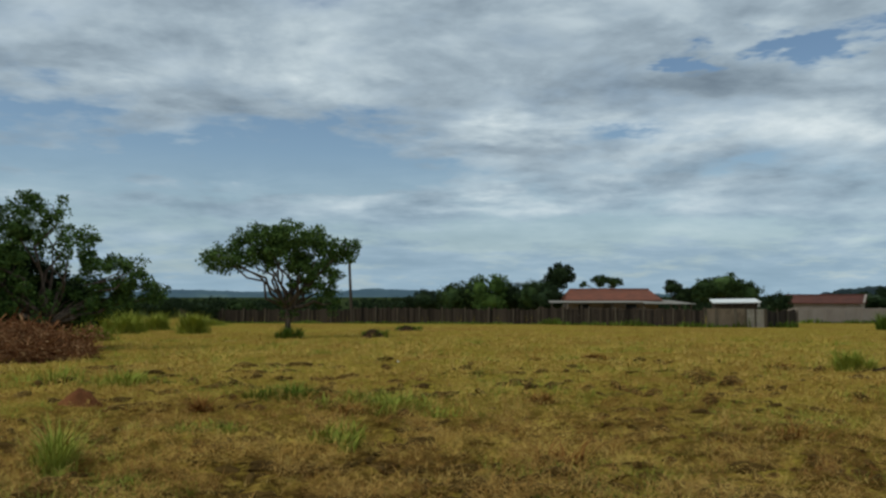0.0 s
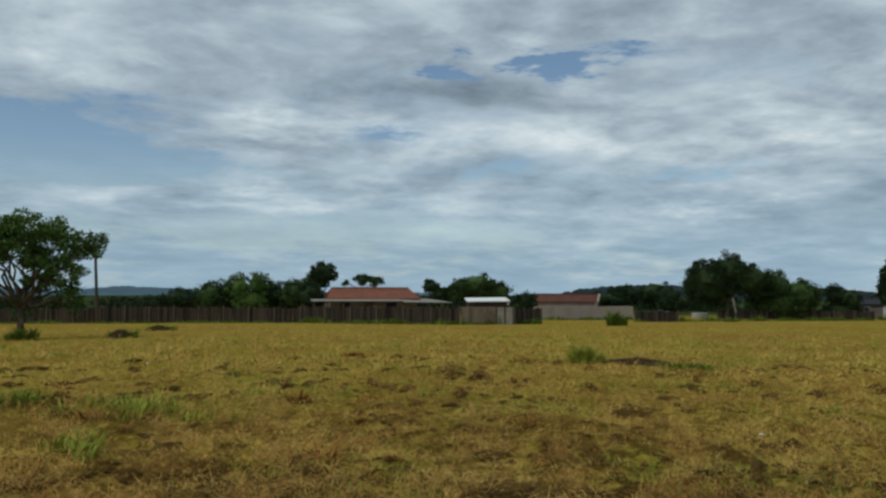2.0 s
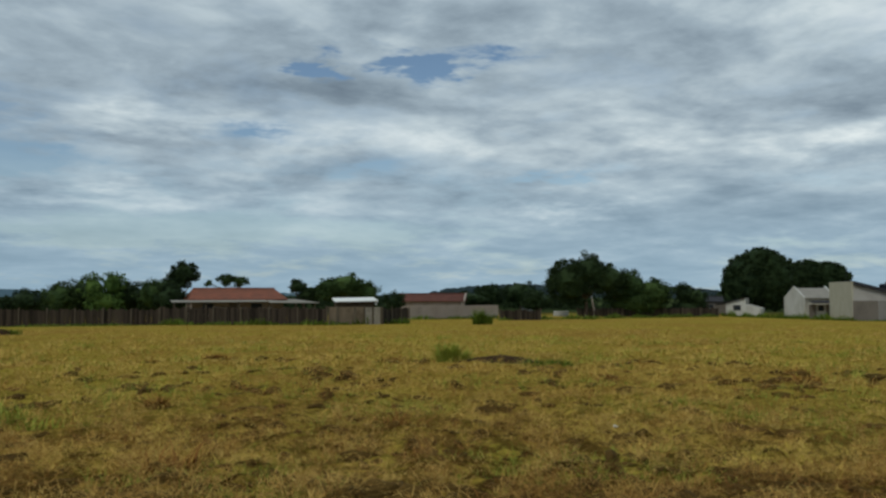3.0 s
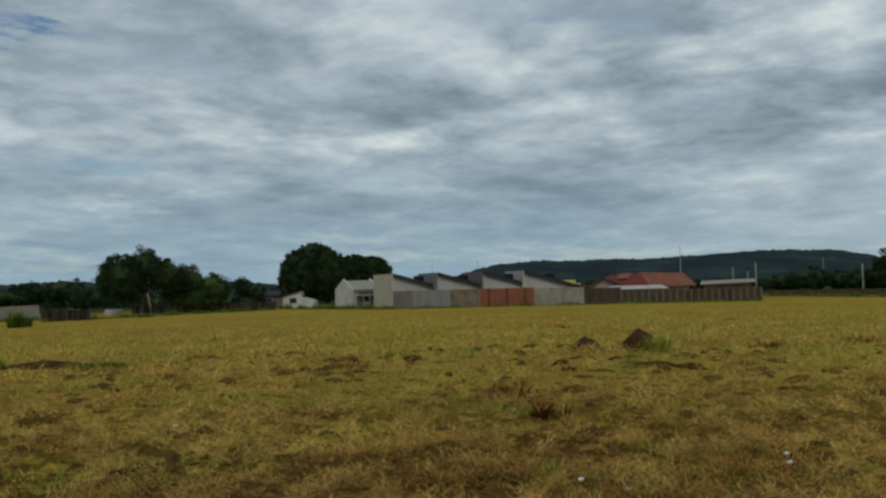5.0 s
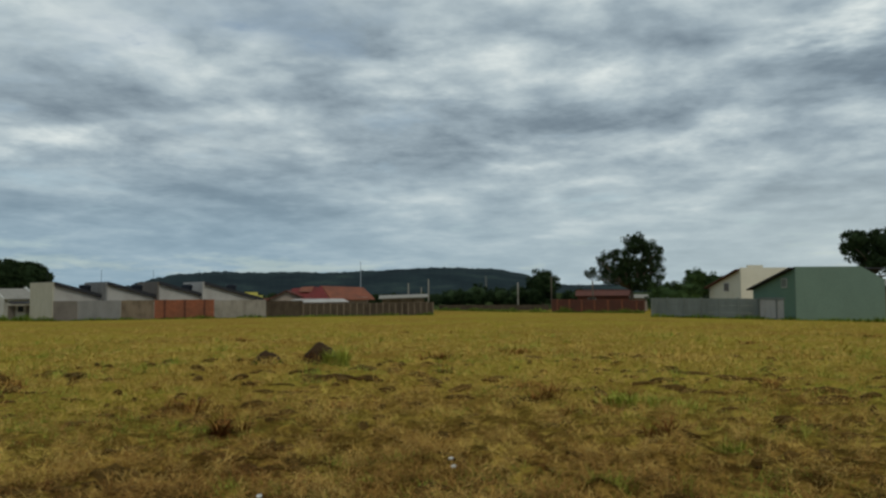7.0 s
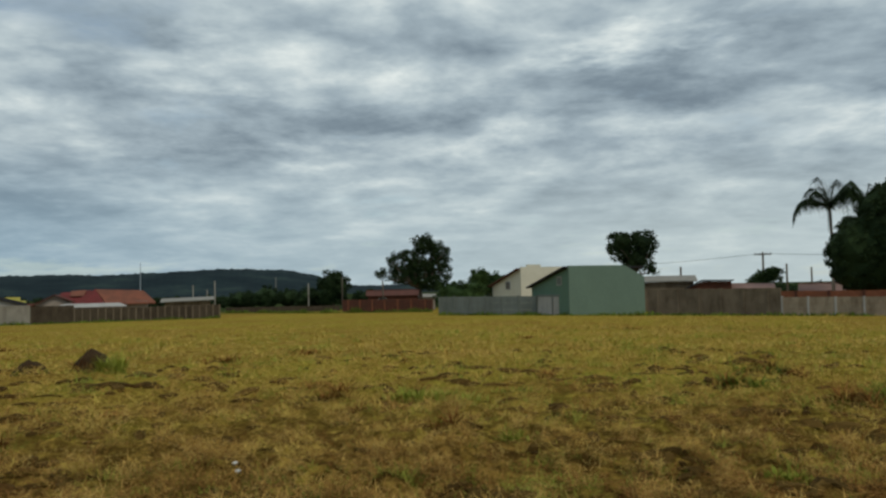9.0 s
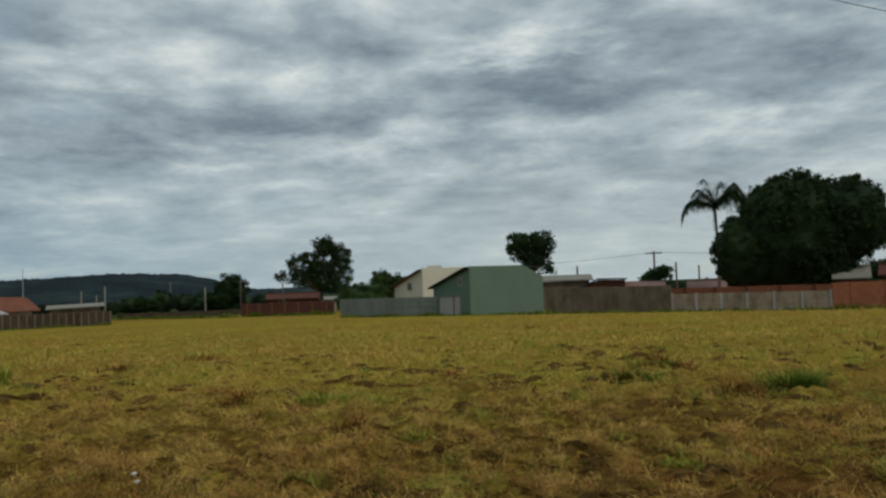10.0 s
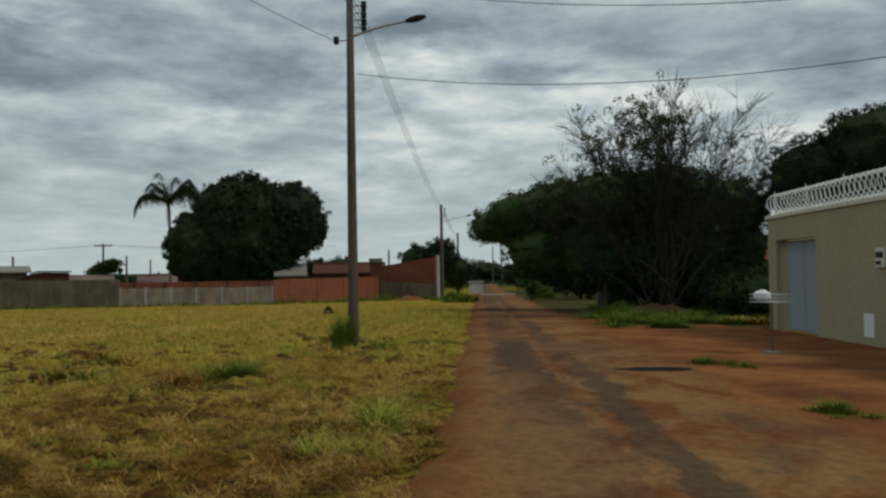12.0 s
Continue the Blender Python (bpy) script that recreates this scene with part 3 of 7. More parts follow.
ridge("backdrop_hill", 44, 100, 1000, lambda az: 2 + (20 + 3.0 * bell(az, 65, 3.5) + 7.5 * bell(az, 77, 6.0)) * ease((az - 54.5) / 5) * ease((87 - az) / 6.5) + 5 * bell(az, 88, 5), M_HILL, "long dark wooded hill beyond the town", 1.0)
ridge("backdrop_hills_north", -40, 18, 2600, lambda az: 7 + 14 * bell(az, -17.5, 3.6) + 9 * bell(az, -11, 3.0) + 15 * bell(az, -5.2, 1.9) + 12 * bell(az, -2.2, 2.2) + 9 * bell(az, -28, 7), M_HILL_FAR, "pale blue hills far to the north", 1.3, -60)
ridge("backdrop_hill_middle", 20, 46, 700, lambda az: 0.5 + 9.5 * bell(az, 31, 5.5) + 6 * bell(az, 41, 3), M_HILL, "low wooded rise behind the houses", 1.0)


# ---------------------------------------------------------------- trees
def leaf_mesh(name, clumps, per, size, seed, flat=0.0):
    """Many small folded leaves round the clump centres."""
    rng = np.random.default_rng(seed)
    c = np.array([(*p, r) for p, r in clumps])
    n = len(c) * per
    idx = np.repeat(np.arange(len(c)), per)
    d = rng.normal(size=(n, 3))
    d /= np.linalg.norm(d, axis=1)[:, None]
    rad = c[idx, 3] * rng.uniform(0.25, 1.0, n) ** 0.5
    pos = c[idx, :3] + d * rad[:, None] * np.array((1, 1, 0.8))
    u = rng.normal(size=(n, 3))
    u[:, 2] -= 0.3
    u /= np.linalg.norm(u, axis=1)[:, None]
    v = np.cross(u, d + 0.4 * rng.normal(size=(n, 3)))
    v /= np.linalg.norm(v, axis=1)[:, None] + 1e-9
    s = size * rng.uniform(0.6, 1.4, n)[:, None]
    nn = np.cross(u, v)
    a, b = pos - u * s, pos + u * s
    p, q = pos + v * s * 0.42 + nn * s * 0.12, pos - v * s * 0.42 + nn * s * 0.12
    verts = np.stack([a, p, b, q], 1).reshape(-1, 3)
    me = bpy.data.meshes.new(name)
    me.from_pydata(verts.tolist(), [], np.arange(4 * n).reshape(-1, 4).tolist())
    me.update()
    return me


def blob_clumps(blobs, n, clump, seed, shell=0.75, uneven=0.16):
    """Clump centres strewn through the outer part of rounded crown masses."""
    rng = random.Random(seed)
    weights = [b[3] * b[4] * b[5] for b in blobs]
    out = []
    for _ in range(n):
        x, y, z, rx, ry, rz = rng.choices(blobs, weights)[0]
        d = Vector((rng.gauss(0, 1), rng.gauss(0, 1), rng.gauss(0, 1))).normalized()
        f = (shell + (1 - shell) * rng.random()) * (1 + uneven * noise.noise(Vector((d.x * 2.5 + x + seed, d.y * 2.5, d.z * 2.5))))
        out.append(((x + d.x * rx * f, y + d.y * ry * f, z + d.z * rz * f), clump * rng.uniform(0.6, 1.3)))
    return out


def core_into(me, blobs, f):
    """The dark leafy inside of a dense crown, as lumpy masses within the leaves."""
    bm = bmesh.new()
    bm.from_mesh(me)
    for i, (x, y, z, rx, ry, rz) in enumerate(blobs):
        got = bmesh.ops.create_icosphere(bm, subdivisions=3, radius=1.0)
        for v in got["verts"]:
            w = 1 + 0.22 * noise.noise(v.co * 2.2 + Vector((i, x, y)))
            v.co = Vector((x + v.co.x * rx * f * w, y + v.co.y * ry * f * w, z + v.co.z * rz * f * w))
    bm.to_mesh(me)
    bm.free()


def limbs(rng, start, tips, r0, bend=0.15, sides=7):
    """A trunk's limbs: one tapered, slightly crooked tube to each tip."""
    bm = bmesh.new()
    for t in tips:
        t = Vector(t)
        d = t - start
        pts = []
        for i in range(6):
            f = i / 5
            p = start + d * f + Vector((rng.uniform(-1, 1), rng.uniform(-1, 1), rng.uniform(-0.3, 0.6))) * d.length * bend * math.sin(math.pi * f)
            pts.append(p)
        tube(bm, pts, [max(0.02, r0 * (1 - 0.82 * i / 5)) for i in range(6)], sides)
    return bm


def tree(label, az, r, trunk_h, trunk_r, blobs, n_clumps, clump, per, leaf_size, mat, seed, core=0.0, shell=0.7, bark_mat=None, name="tree", group="", lean=(0, 0), uneven=0.16):
    """blobs: crown masses as (x, y, z, rx, ry, rz) in metres from the foot; x runs across the view, y away."""
    blobs = [(x * 1.04, y, z * 1.07, rx * 1.12, ry * 1.1, rz * 1.12) for x, y, z, rx, ry, rz in blobs]
    foot = at(az, r)
    m = Matrix.Translation(foot) @ Matrix.Rotation(-radians(az), 4, "Z")
    ob = thing(name, m, label, "tree", group)
    rng = random.Random(seed)
    bark_mat = bark_mat or M_BARK
    top = Vector((lean[0], lean[1], trunk_h))
    pts = [Vector((0, 0, -0.3)), Vector((0, 0, 0.05)), top * 0.35 + Vector((0.06, 0, 0)), top * 0.7, top]
    bm = tube(bmesh.new(), pts, [trunk_r * 1.5, trunk_r * 1.25, trunk_r, trunk_r * 0.9, trunk_r * 0.8], 9)
    part("trunk", bm, bark_mat, ob, "", True)
    tips = []
    for b in blobs:
        for _ in range(3):
            tips.append((b[0] + rng.uniform(-0.6, 0.6) * b[3], b[1] + rng.uniform(-0.6, 0.6) * b[4], b[2] + rng.uniform(-0.3, 0.6) * b[5]))
    part("branching", limbs(rng, top * 0.92, tips, trunk_r * 0.55), bark_mat, ob, "", True)
    me = leaf_mesh("crown", blob_clumps(blobs, n_clumps, clump, seed, shell, uneven), per, leaf_size, seed)
    if core:
        core_into(me, blobs, core)
    link_data("crown", me, mat, ob)
    return ob


# ---------------------------------------------------------------- walls and fences
def panel_wall(label, p, q, h, mat, post_mat, step=2.0, thick=0.08, name="boundary_wall", rows=4, cap=True, kind=""):
    """A wall of stacked concrete planks between posts, each bay a panel."""
    m, n = run(p, q)
    ob = thing(name, m, label, "wall", "", kind)
    bays = max(1, round(n / step))
    w = n / bays
    rng = random.Random(len(label) + int(n * 7))
    for i in range(bays):
        bm = bmesh.new()
        for j in range(rows):
            z0 = -0.3 if j == 0 else h * j / rows + 0.012
            d = rng.uniform(-0.008, 0.008)
            box(bm, i * w + 0.05, (i + 1) * w - 0.05, d, thick + d, z0, h * (j + 1) / rows)
        part("panel", bm, mat, ob)
    for i in range(bays + 1):
        part("post", boxed(i * w - 0.07, i * w + 0.07, -0.04, thick + 0.04, -0.3, h + rng.uniform(0.0, 0.10)), post_mat, ob)
    return ob


def solid_wall(label, p, q, h, mat, thick=0.16, h2=None, piers=0, pier_mat=None, name="boundary_wall", coping=None):
    """A masonry wall with piers; h2 gives another height at its far end."""
    m, n = run(p, q)
    if m.translation.xy != Vector(p).xy and h2 is not None:
        h, h2 = h2, h
    h2 = h if h2 is None else h2
    ob = thing(name, m, label, "wall")
    bm = bmesh.new()
    cuts = 24
    rng = random.Random(int(n * 31))
    top = [(n * i / cuts, h + (h2 - h) * i / cuts + rng.uniform(-0.02, 0.02)) for i in range(cuts + 1)]
    prism(bm, [(0, -0.3)] + top + [(n, -0.3)], 0, thick)
    part("wall_body", bm, mat, ob)
    for i in range(piers):
        x = n * (i + 0.5) / piers
        hh = h + (h2 - h) * (i + 0.5) / piers
        part("pier", boxed(x - 0.12, x + 0.12, -0.05, thick + 0.05, -0.3, hh + 0.03, 0.01), pier_mat or mat, ob)
    if coping:
        bm = bmesh.new()
        slab(bm, [(0, -0.05, h + 0.10), (n, -0.05, h2 + 0.10), (n, thick + 0.05, h2 + 0.10), (0, thick + 0.05, h + 0.10)], 0.09)
        part("coping", bm, coping, ob)
    return ob


def board_fence(label, p, q, h, mat=None, post=True, gap=0.02, seed=1):
    """Upright weathered boards of uneven height on posts."""
    m, n = run(p, q)
    ob = thing("board_fence", m, label, "fence")
    rng = random.Random(seed)
    bm = bmesh.new()
    x = 0.0
    while x < n - 0.05:
        w = rng.uniform(0.13, 0.24)
        if rng.random() > 0.0:
            t = rng.uniform(-0.02, 0.02)
            hh = h + rng.uniform(-0.12, 0.10)
            box(bm, x, min(n, x + w), t, t + 0.03, -0.3, hh)
        x += w + gap * rng.random()
    tagged(part("boarding", bm, mat or M_FENCE, ob), "", "", "", "stuff")
    part("rail", boxed(0, n, 0.055, 0.12, h * 0.75, h * 0.75 + 0.1), M_POST, ob)
    k = max(2, round(n / 2.6))
    if post:
        for i in range(k + 1):
            x = n * i / k
            part("post", boxed(x - 0.07, x + 0.07, -0.10, -0.025, -0.3, h + rng.uniform(0.02, 0.2)), M_POST, ob)
    return ob


# north side: board fence, then grey boards with pale posts
board_fence("long weathered board fence along the north edge of the field", at(-17.6, 97), at(-6.2, 89), 1.55, seed=3)
board_fence("weathered dark board fence before the overgrown garden", at(-6.1, 89), at(6.6, 81), 1.60, seed=4)
board_fence("grey board fence with pale posts before the red-roofed farmhouse", at(6.7, 81), at(17.6, 72.5), 1.62, seed=5)
solid_wall("low brick and board wall of the yard beside the shed", at(17.7, 72.5), at(20.1, 73.2), 1.55, M_CONC, 0.14, piers=2, pier_mat=M_POST)
panel_wall("pale grey concrete panel beside a yard gate", at(20.15, 73.2), at(21.3, 73.5), 1.5, M_CONC_PALE, M_POST, 1.0)
board_fence("dark board gate of the farmyard", at(21.35, 73.6), at(23.2, 80), 1.45, seed=8)
solid_wall("long pinkish rendered wall of the low house", at(23.3, 101), at(29.4, 108), 1.75, M_PINKWALL, 0.16, piers=6)
board_fence("old fence with pale posts before the thicket", at(29.5, 93), at(32.3, 95), 1.15, seed=9)
board_fence("dark low fence under the wide tree", at(34.8, 128), at(44.0, 132), 1.3, seed=11)

# east side: patched wall before the terrace
E0, E1 = at(52.0, 100.5), at(76.6, 107)


def east(f):
    p = E0.lerp(E1, f)
    p.z = gz(p.x, p.y)
    return p


solid_wall("dark grey sheet gate in the patched wall", east(0.0), east(0.055), 2.2, M_TAUPE, 0.14)
solid_wall("grey rendered stretch of the patched wall", east(0.056), east(0.155), 2.2, M_GREY, 0.16, piers=2)
solid_wall("stained grey stretch of the patched wall", east(0.156), east(0.235), 2.2, M_CONC, 0.16, piers=2)
solid_wall("bare red hollow-brick stretch of the patched wall", east(0.236), east(0.385), 2.22, M_BRICK, 0.16, piers=3, pier_mat=M_BRICK_DARK)
solid_wall("pale grey concrete stretch of the patched wall", east(0.386), east(0.52), 2.12, M_CONC_PALE, 0.16, piers=3)
solid_wall("mossy dark concrete stretch of the patched wall", east(0.521), east(0.62), 2.0, M_CONC_DARK, 0.16, piers=3)
panel_wall("long dark wall of upright concrete planks", east(0.621), east(1.0), 1.68, M_CONC_DARK, M_CONC, 0.85, rows=1)
solid_wall("low hedge-grown concrete wall far across the field", at(77.0, 148), at(84.6, 146), 0.9, M_CONC_DARK, 0.14)
solid_wall("dark red brick wall of a yard across the field", at(84.8, 132), at(91.0, 117), 2.0, M_BRICK_DARK, 0.16, piers=7, pier_mat=M_BRICK)
panel_wall("bluish grey concrete wall of the cream house", at(91.5, 88), at(98.2, 79), 1.95, M_CONC_GREEN, M_CONC_GREEN, 2.2, rows=3)
solid_wall("tall stained concrete block wall beside the green house", at(105.7, 73), at(114.0, 66), 2.15, M_CONC, 0.16, piers=6, pier_mat=M_CONC)
panel_wall("pale concrete panel fence with white posts", at(114.1, 66), at(123.8, 62.5), 1.35, M_PANEL, M_PALE, 2.0, rows=3)
solid_wall("long red brick yard wall behind the panel fence", at(114.0, 70.5), at(123.9, 66.8), 1.82, M_BRICK, 0.16, piers=5, pier_mat=M_BRICK_DARK)
solid_wall("bare red brick yard wall with a flat top", at(123.9, 62.4), at(131.0, 74), 2.0, M_BRICK, 0.16, piers=4, pier_mat=M_BRICK)
solid_wall("tall red brick gable wall rising towards the lane", at(131.1, 76), at(135.0, 72), 2.95, M_BRICK, 0.2, 3.7)
solid_wall("grey rendered foot of the brick gable wall", at(131.15, 75.4), at(134.9, 71.5), 1.55, M_CONC, 0.12, 1.35)
part("edge_post", boxed(-0.12, 0.12, -0.12, 0.12, -0.3, 3.75, 0.01), M_PALE, thing("wall_end_post", Matrix.Translation(at(135.1, 71.6)), "pale concrete post at the end of the brick wall", "post"))


# ---------------------------------------------------------------- houses
def frame_at(az, r, turn=0.0, base=None):
    """A house's local frame: x across the view, y away, turned by some degrees about its foot."""
    p = at(az, r)
    if base is not None:
        p.z = base
    return Matrix.Translation(p) @ Matrix.Rotation(-radians(az + turn), 4, "Z")


def window_part(ob, x, z, w, h, y=-0.03, mat=None):
    f = part("window_frame", boxed(x - w / 2 - 0.06, x + w / 2 + 0.06, y - 0.03, y + 0.03, z - 0.06, z + h + 0.06), M_PALE, ob)
    part("pane", boxed(x - w / 2, x + w / 2, y - 0.045, y - 0.031, z, z + h), mat or M_GLASS_DARK, f)


def door_part(ob, x, w, h, y=-0.03, mat=None, label=""):
    d = part("door", boxed(x - w / 2, x + w / 2, y - 0.03, y + 0.03, 0, h), mat or M_TAUPE, ob, label)
    part("handle", boxed(x + w * 0.32, x + w * 0.38, y - 0.07, y - 0.03, h * 0.45, h * 0.52), M_STEEL, d)


def gable_roof(ob, x0, x1, y0, y1, eave, ridge_z, mat, over=0.4, hip=0.0, thick=0.12, name="roof"):
    """Ridge along x; hip pulls its ends in."""
    ym = (y0 + y1) / 2
    bm = bmesh.new()
    xa, xb = x0 - over, x1 + over
    ya, yb = y0 - over, y1 + over
    ra, rb = xa + hip, xb - hip
    drop = (ridge_z - eave) / (ym - y0) * over
    e = eave - drop
    slab(bm, [(xa, ya, e), (xb, ya, e), (rb, ym, ridge_z), (ra, ym, ridge_z)], thick)
    slab(bm, [(xb, yb, e), (xa, yb, e), (ra, ym, ridge_z), (rb, ym, ridge_z)], thick)
    if hip:
        slab(bm, [(xa, yb, e), (xa, ya, e), (ra, ym, ridge_z)], thick)
        slab(bm, [(xb, ya, e), (xb, yb, e), (rb, ym, ridge_z)], thick)
    roof = part(name, bm, mat, ob)
    bm = tube(bmesh.new(), [(ra, ym, ridge_z + 0.02), ((ra + rb) / 2, ym, ridge_z + 0.03), (rb, ym, ridge_z + 0.02)], [0.11] * 3, 6)
    part("ridge_cap", bm, mat, roof)
    return roof


def farmhouse():
    """Low farmhouse behind the north fence: clay roof, wide lean-to round it."""
    ob = thing("farmhouse", frame_at(11.3, 88, -8), "low farmhouse with a clay-tiled roof and a pale lean-to", "house")
    part("wall", boxed(-4.1, 5.2, 0, 7, -0.3, 2.5), M_PINKWALL, ob)
    gable_roof(ob, -4.1, 5.3, 0, 7, 2.55, 3.55, M_TILE, 0.3, 0.7)
    bm = slab(bmesh.new(), [(-6.2, -2.6, 2.22), (3.2, -2.6, 2.22), (3.2, 0.0, 2.38), (-6.2, 0.0, 2.38)], 0.07)
    part("lean_to_roof", bm, M_SHEET, ob, "pale sheet lean-to roof")
    bm = slab(bmesh.new(), [(3.25, -2.9, 2.12), (8.4, -2.9, 2.07), (7.0, 2.5, 2.4), (3.6, 2.5, 2.6)], 0.07)
    part("porch_roof", bm, M_SHEET, ob, "grey sheet porch roof")
    for x in (-6.0, -3.0, 0.2, 3.3, 6.0, 8.0):
        part("porch_post", boxed(x - 0.07, x + 0.07, -2.5, -2.36, -0.3, 2.12), M_POST, ob)
    window_part(ob, -2.5, 1.0, 1.1, 1.0)
    window_part(ob, 2.4, 1.0, 1.1, 1.0)
    door_part(ob, 0, 0.9, 2.05)


def yard_shed():
    ob = thing("shed", frame_at(19.5, 77, -6), "small yard shed with a white sheet roof", "shed")
    part("wall", boxed(-1.7, 1.8, 0, 3, -0.3, 2.02), M_CONC_DARK, ob)
    part("roof", slab(bmesh.new(), [(-1.9, -0.4, 2.12), (2.1, -0.4, 2.17), (2.1, 3.3, 2.45), (-1.9, 3.3, 2.40)], 0.10), M_SHEET_WHITE, ob, "white sheet roof")
    part("end_board", boxed(1.85, 2.02, -0.3, 3.1, 1.75, 2.2), M_WHITE, ob)


def low_house():
    ob = thing("long_house", frame_at(24.8, 112, 6), "long low house with an old red tile roof behind its wall", "house")
    part("wall", boxed(-4.6, 4.0, 0, 7, -0.3, 2.35), M_PINKWALL, ob)
    gable_roof(ob, -4.6, 4.0, 0, 6, 2.45, 3.3, M_TILE_DARK, 0.35)
    part("gable_trim", slab(bmesh.new(), [(4.3, -0.4, 2.45), (4.55, -0.4, 2.45), (4.55, 3.0, 3.42), (4.3, 3.0, 3.42)], 0.12), M_PINKWALL, ob)


def white_shed():
    ob = thing("shed", frame_at(45.3, 138, 10), "small white shed with one window", "shed")
    part("wall", prism(bmesh.new(), [(-2.0, -0.3), (-2.0, 1.9), (1.0, 2.75), (1.0, 1.8), (3.2, 1.15), (3.2, -0.3)], 0, 4), M_WHITE, ob)
    part("roof", slab(bmesh.new(), [(-3.6, -0.3, 1.75), (1.05, -0.3, 2.88), (1.05, 4.3, 2.88), (-3.6, 4.3, 1.75)], 0.12), M_DARK_ROOF, ob, "dark sheet roof")
    window_part(ob, -0.3, 0.85, 1.1, 0.8)


def yz_plate(outline, x0, x1):
    """An outline in y and z, drawn out along x."""
    bm = bmesh.new()
    a = [bm.verts.new((x0, y, z)) for y, z in outline]
    b = [bm.verts.new((x1, y, z)) for y, z in outline]
    n = len(outline)
    bm.faces.new(a)
    bm.faces.new(b[::-1])
    for i in range(n):
        bm.faces.new((a[i], b[i], b[(i + 1) % n], a[(i + 1) % n]))
    return bm


def gabled_white_house():
    ob = thing("small_house", frame_at(49.25, 118, -24), "small white house with raised gables", "house")
    part("front_wall", boxed(0.0, 4.0, 0.01, 0.2, -0.3, 2.7), M_WHITE, ob)
    part("back_wall", boxed(0.0, 4.0, 5.6, 5.8, -0.3, 2.7), M_WHITE, ob)
    for x in (-0.2, 4.0):
        part("gable_wall", yz_plate([(-0.25, -0.3), (-0.25, 2.75), (2.9, 4.25), (6.0, 2.75), (6.0, -0.3)], x, x + 0.198), M_WHITE, ob, "white raised gable")
    part("roof", slab(bmesh.new(), [(0.0, -0.35, 2.7), (3.998, -0.35, 2.7), (3.998, 2.9, 4.0), (0.0, 2.9, 4.0)], 0.10), M_SHEET, ob, "grey sheet roof")
    part("roof", slab(bmesh.new(), [(0.0, 6.2, 2.7), (3.998, 6.2, 2.7), (3.998, 2.91, 4.0), (0.0, 2.91, 4.0)], 0.10), M_SHEET, ob, "grey sheet roof")
    part("lean_to_roof", slab(bmesh.new(), [(0.4, -1.6, 2.1), (4.2, -1.6, 2.1), (4.2, -0.36, 2.35), (0.4, -0.36, 2.35)], 0.10), M_DARK_ROOF, ob)
    door_part(ob, 1.0, 0.95, 1.8)
    door_part(ob, 3.2, 0.8, 1.8)
    window_part(ob, 2.1, 1.0, 0.7, 0.7)


def terrace():
    """Four alike houses in a row with roofs falling to one side."""
    specs = [(52.05, 104, M_BONE, 4.4, "pale cream side wall"), (55.15, 104, M_GREY, 4.4, "grey side wall"),
             (58.3, 105, M_TAUPE, 4.45, "brown-grey side wall"), (61.15, 106, M_PALE, 4.45, "pale side wall")]
    for az, r, side, h, what in specs:
        ob = thing("row_house", frame_at(az, r, -17), f"terraced house with a white sloping gable and {what}", "house", "terrace of houses")
        part("front_wall", prism(bmesh.new(), [(0, -0.3), (0, h - 0.1), (7.2, 2.35), (7.2, -0.3)], 0, 0.18), M_PALE, ob)
        part("side_wall", boxed(-0.2, -0.002, -0.02, 8.5, -0.3, h), side, ob, what)
        part("back_wall", prism(bmesh.new(), [(0, -0.3), (0, h - 0.15), (7.2, 2.3), (7.2, -0.3)], 8.3, 8.5), M_PALE, ob)
        part("low_wall", boxed(7.0, 7.2, 0.19, 8.29, -0.3, 2.3), M_PALE, ob)
        part("roof", slab(bmesh.new(), [(0.0, -0.35, h + 0.04), (7.5, -0.35, 2.38), (7.5, 8.6, 2.38), (0.0, 8.6, h + 0.04)], 0.40), M_DARK_ROOF, ob, "dark sheet roof")
        part("water_tank", tube(bmesh.new(), [(3.7, 0.9, 3.0), (3.7, 0.9, 3.1), (3.7, 0.9, 4.0), (3.7, 0.9, 4.12)], [0.55, 0.6, 0.68, 0.5], 14), M_TANK, ob, "dark water tank")
        part("antenna", tube(bmesh.new(), [(0.5, 4, h - 0.2), (0.5, 4, h + 1.5)], [0.025, 0.02], 5), M_BLACK, ob)


def yellow_house():
    ob = thing("small_house", frame_at(63.9, 125, 5), "small yellow house behind the wall", "house")
    part("wall", boxed(-2.5, 2.0, 0, 5, -0.3, 2.9), M_YELLOW, ob)
    part("parapet", boxed(-0.3, 1.6, -0.1, 0.15, 2.905, 3.4), M_YELLOW, ob)
    part("roof", slab(bmesh.new(), [(-3.0, -0.6, 2.2), (3.4, -0.6, 2.0), (3.4, -0.12, 2.5), (-3.0, -0.12, 2.6)], 0.1), M_TILE_DARK, ob)


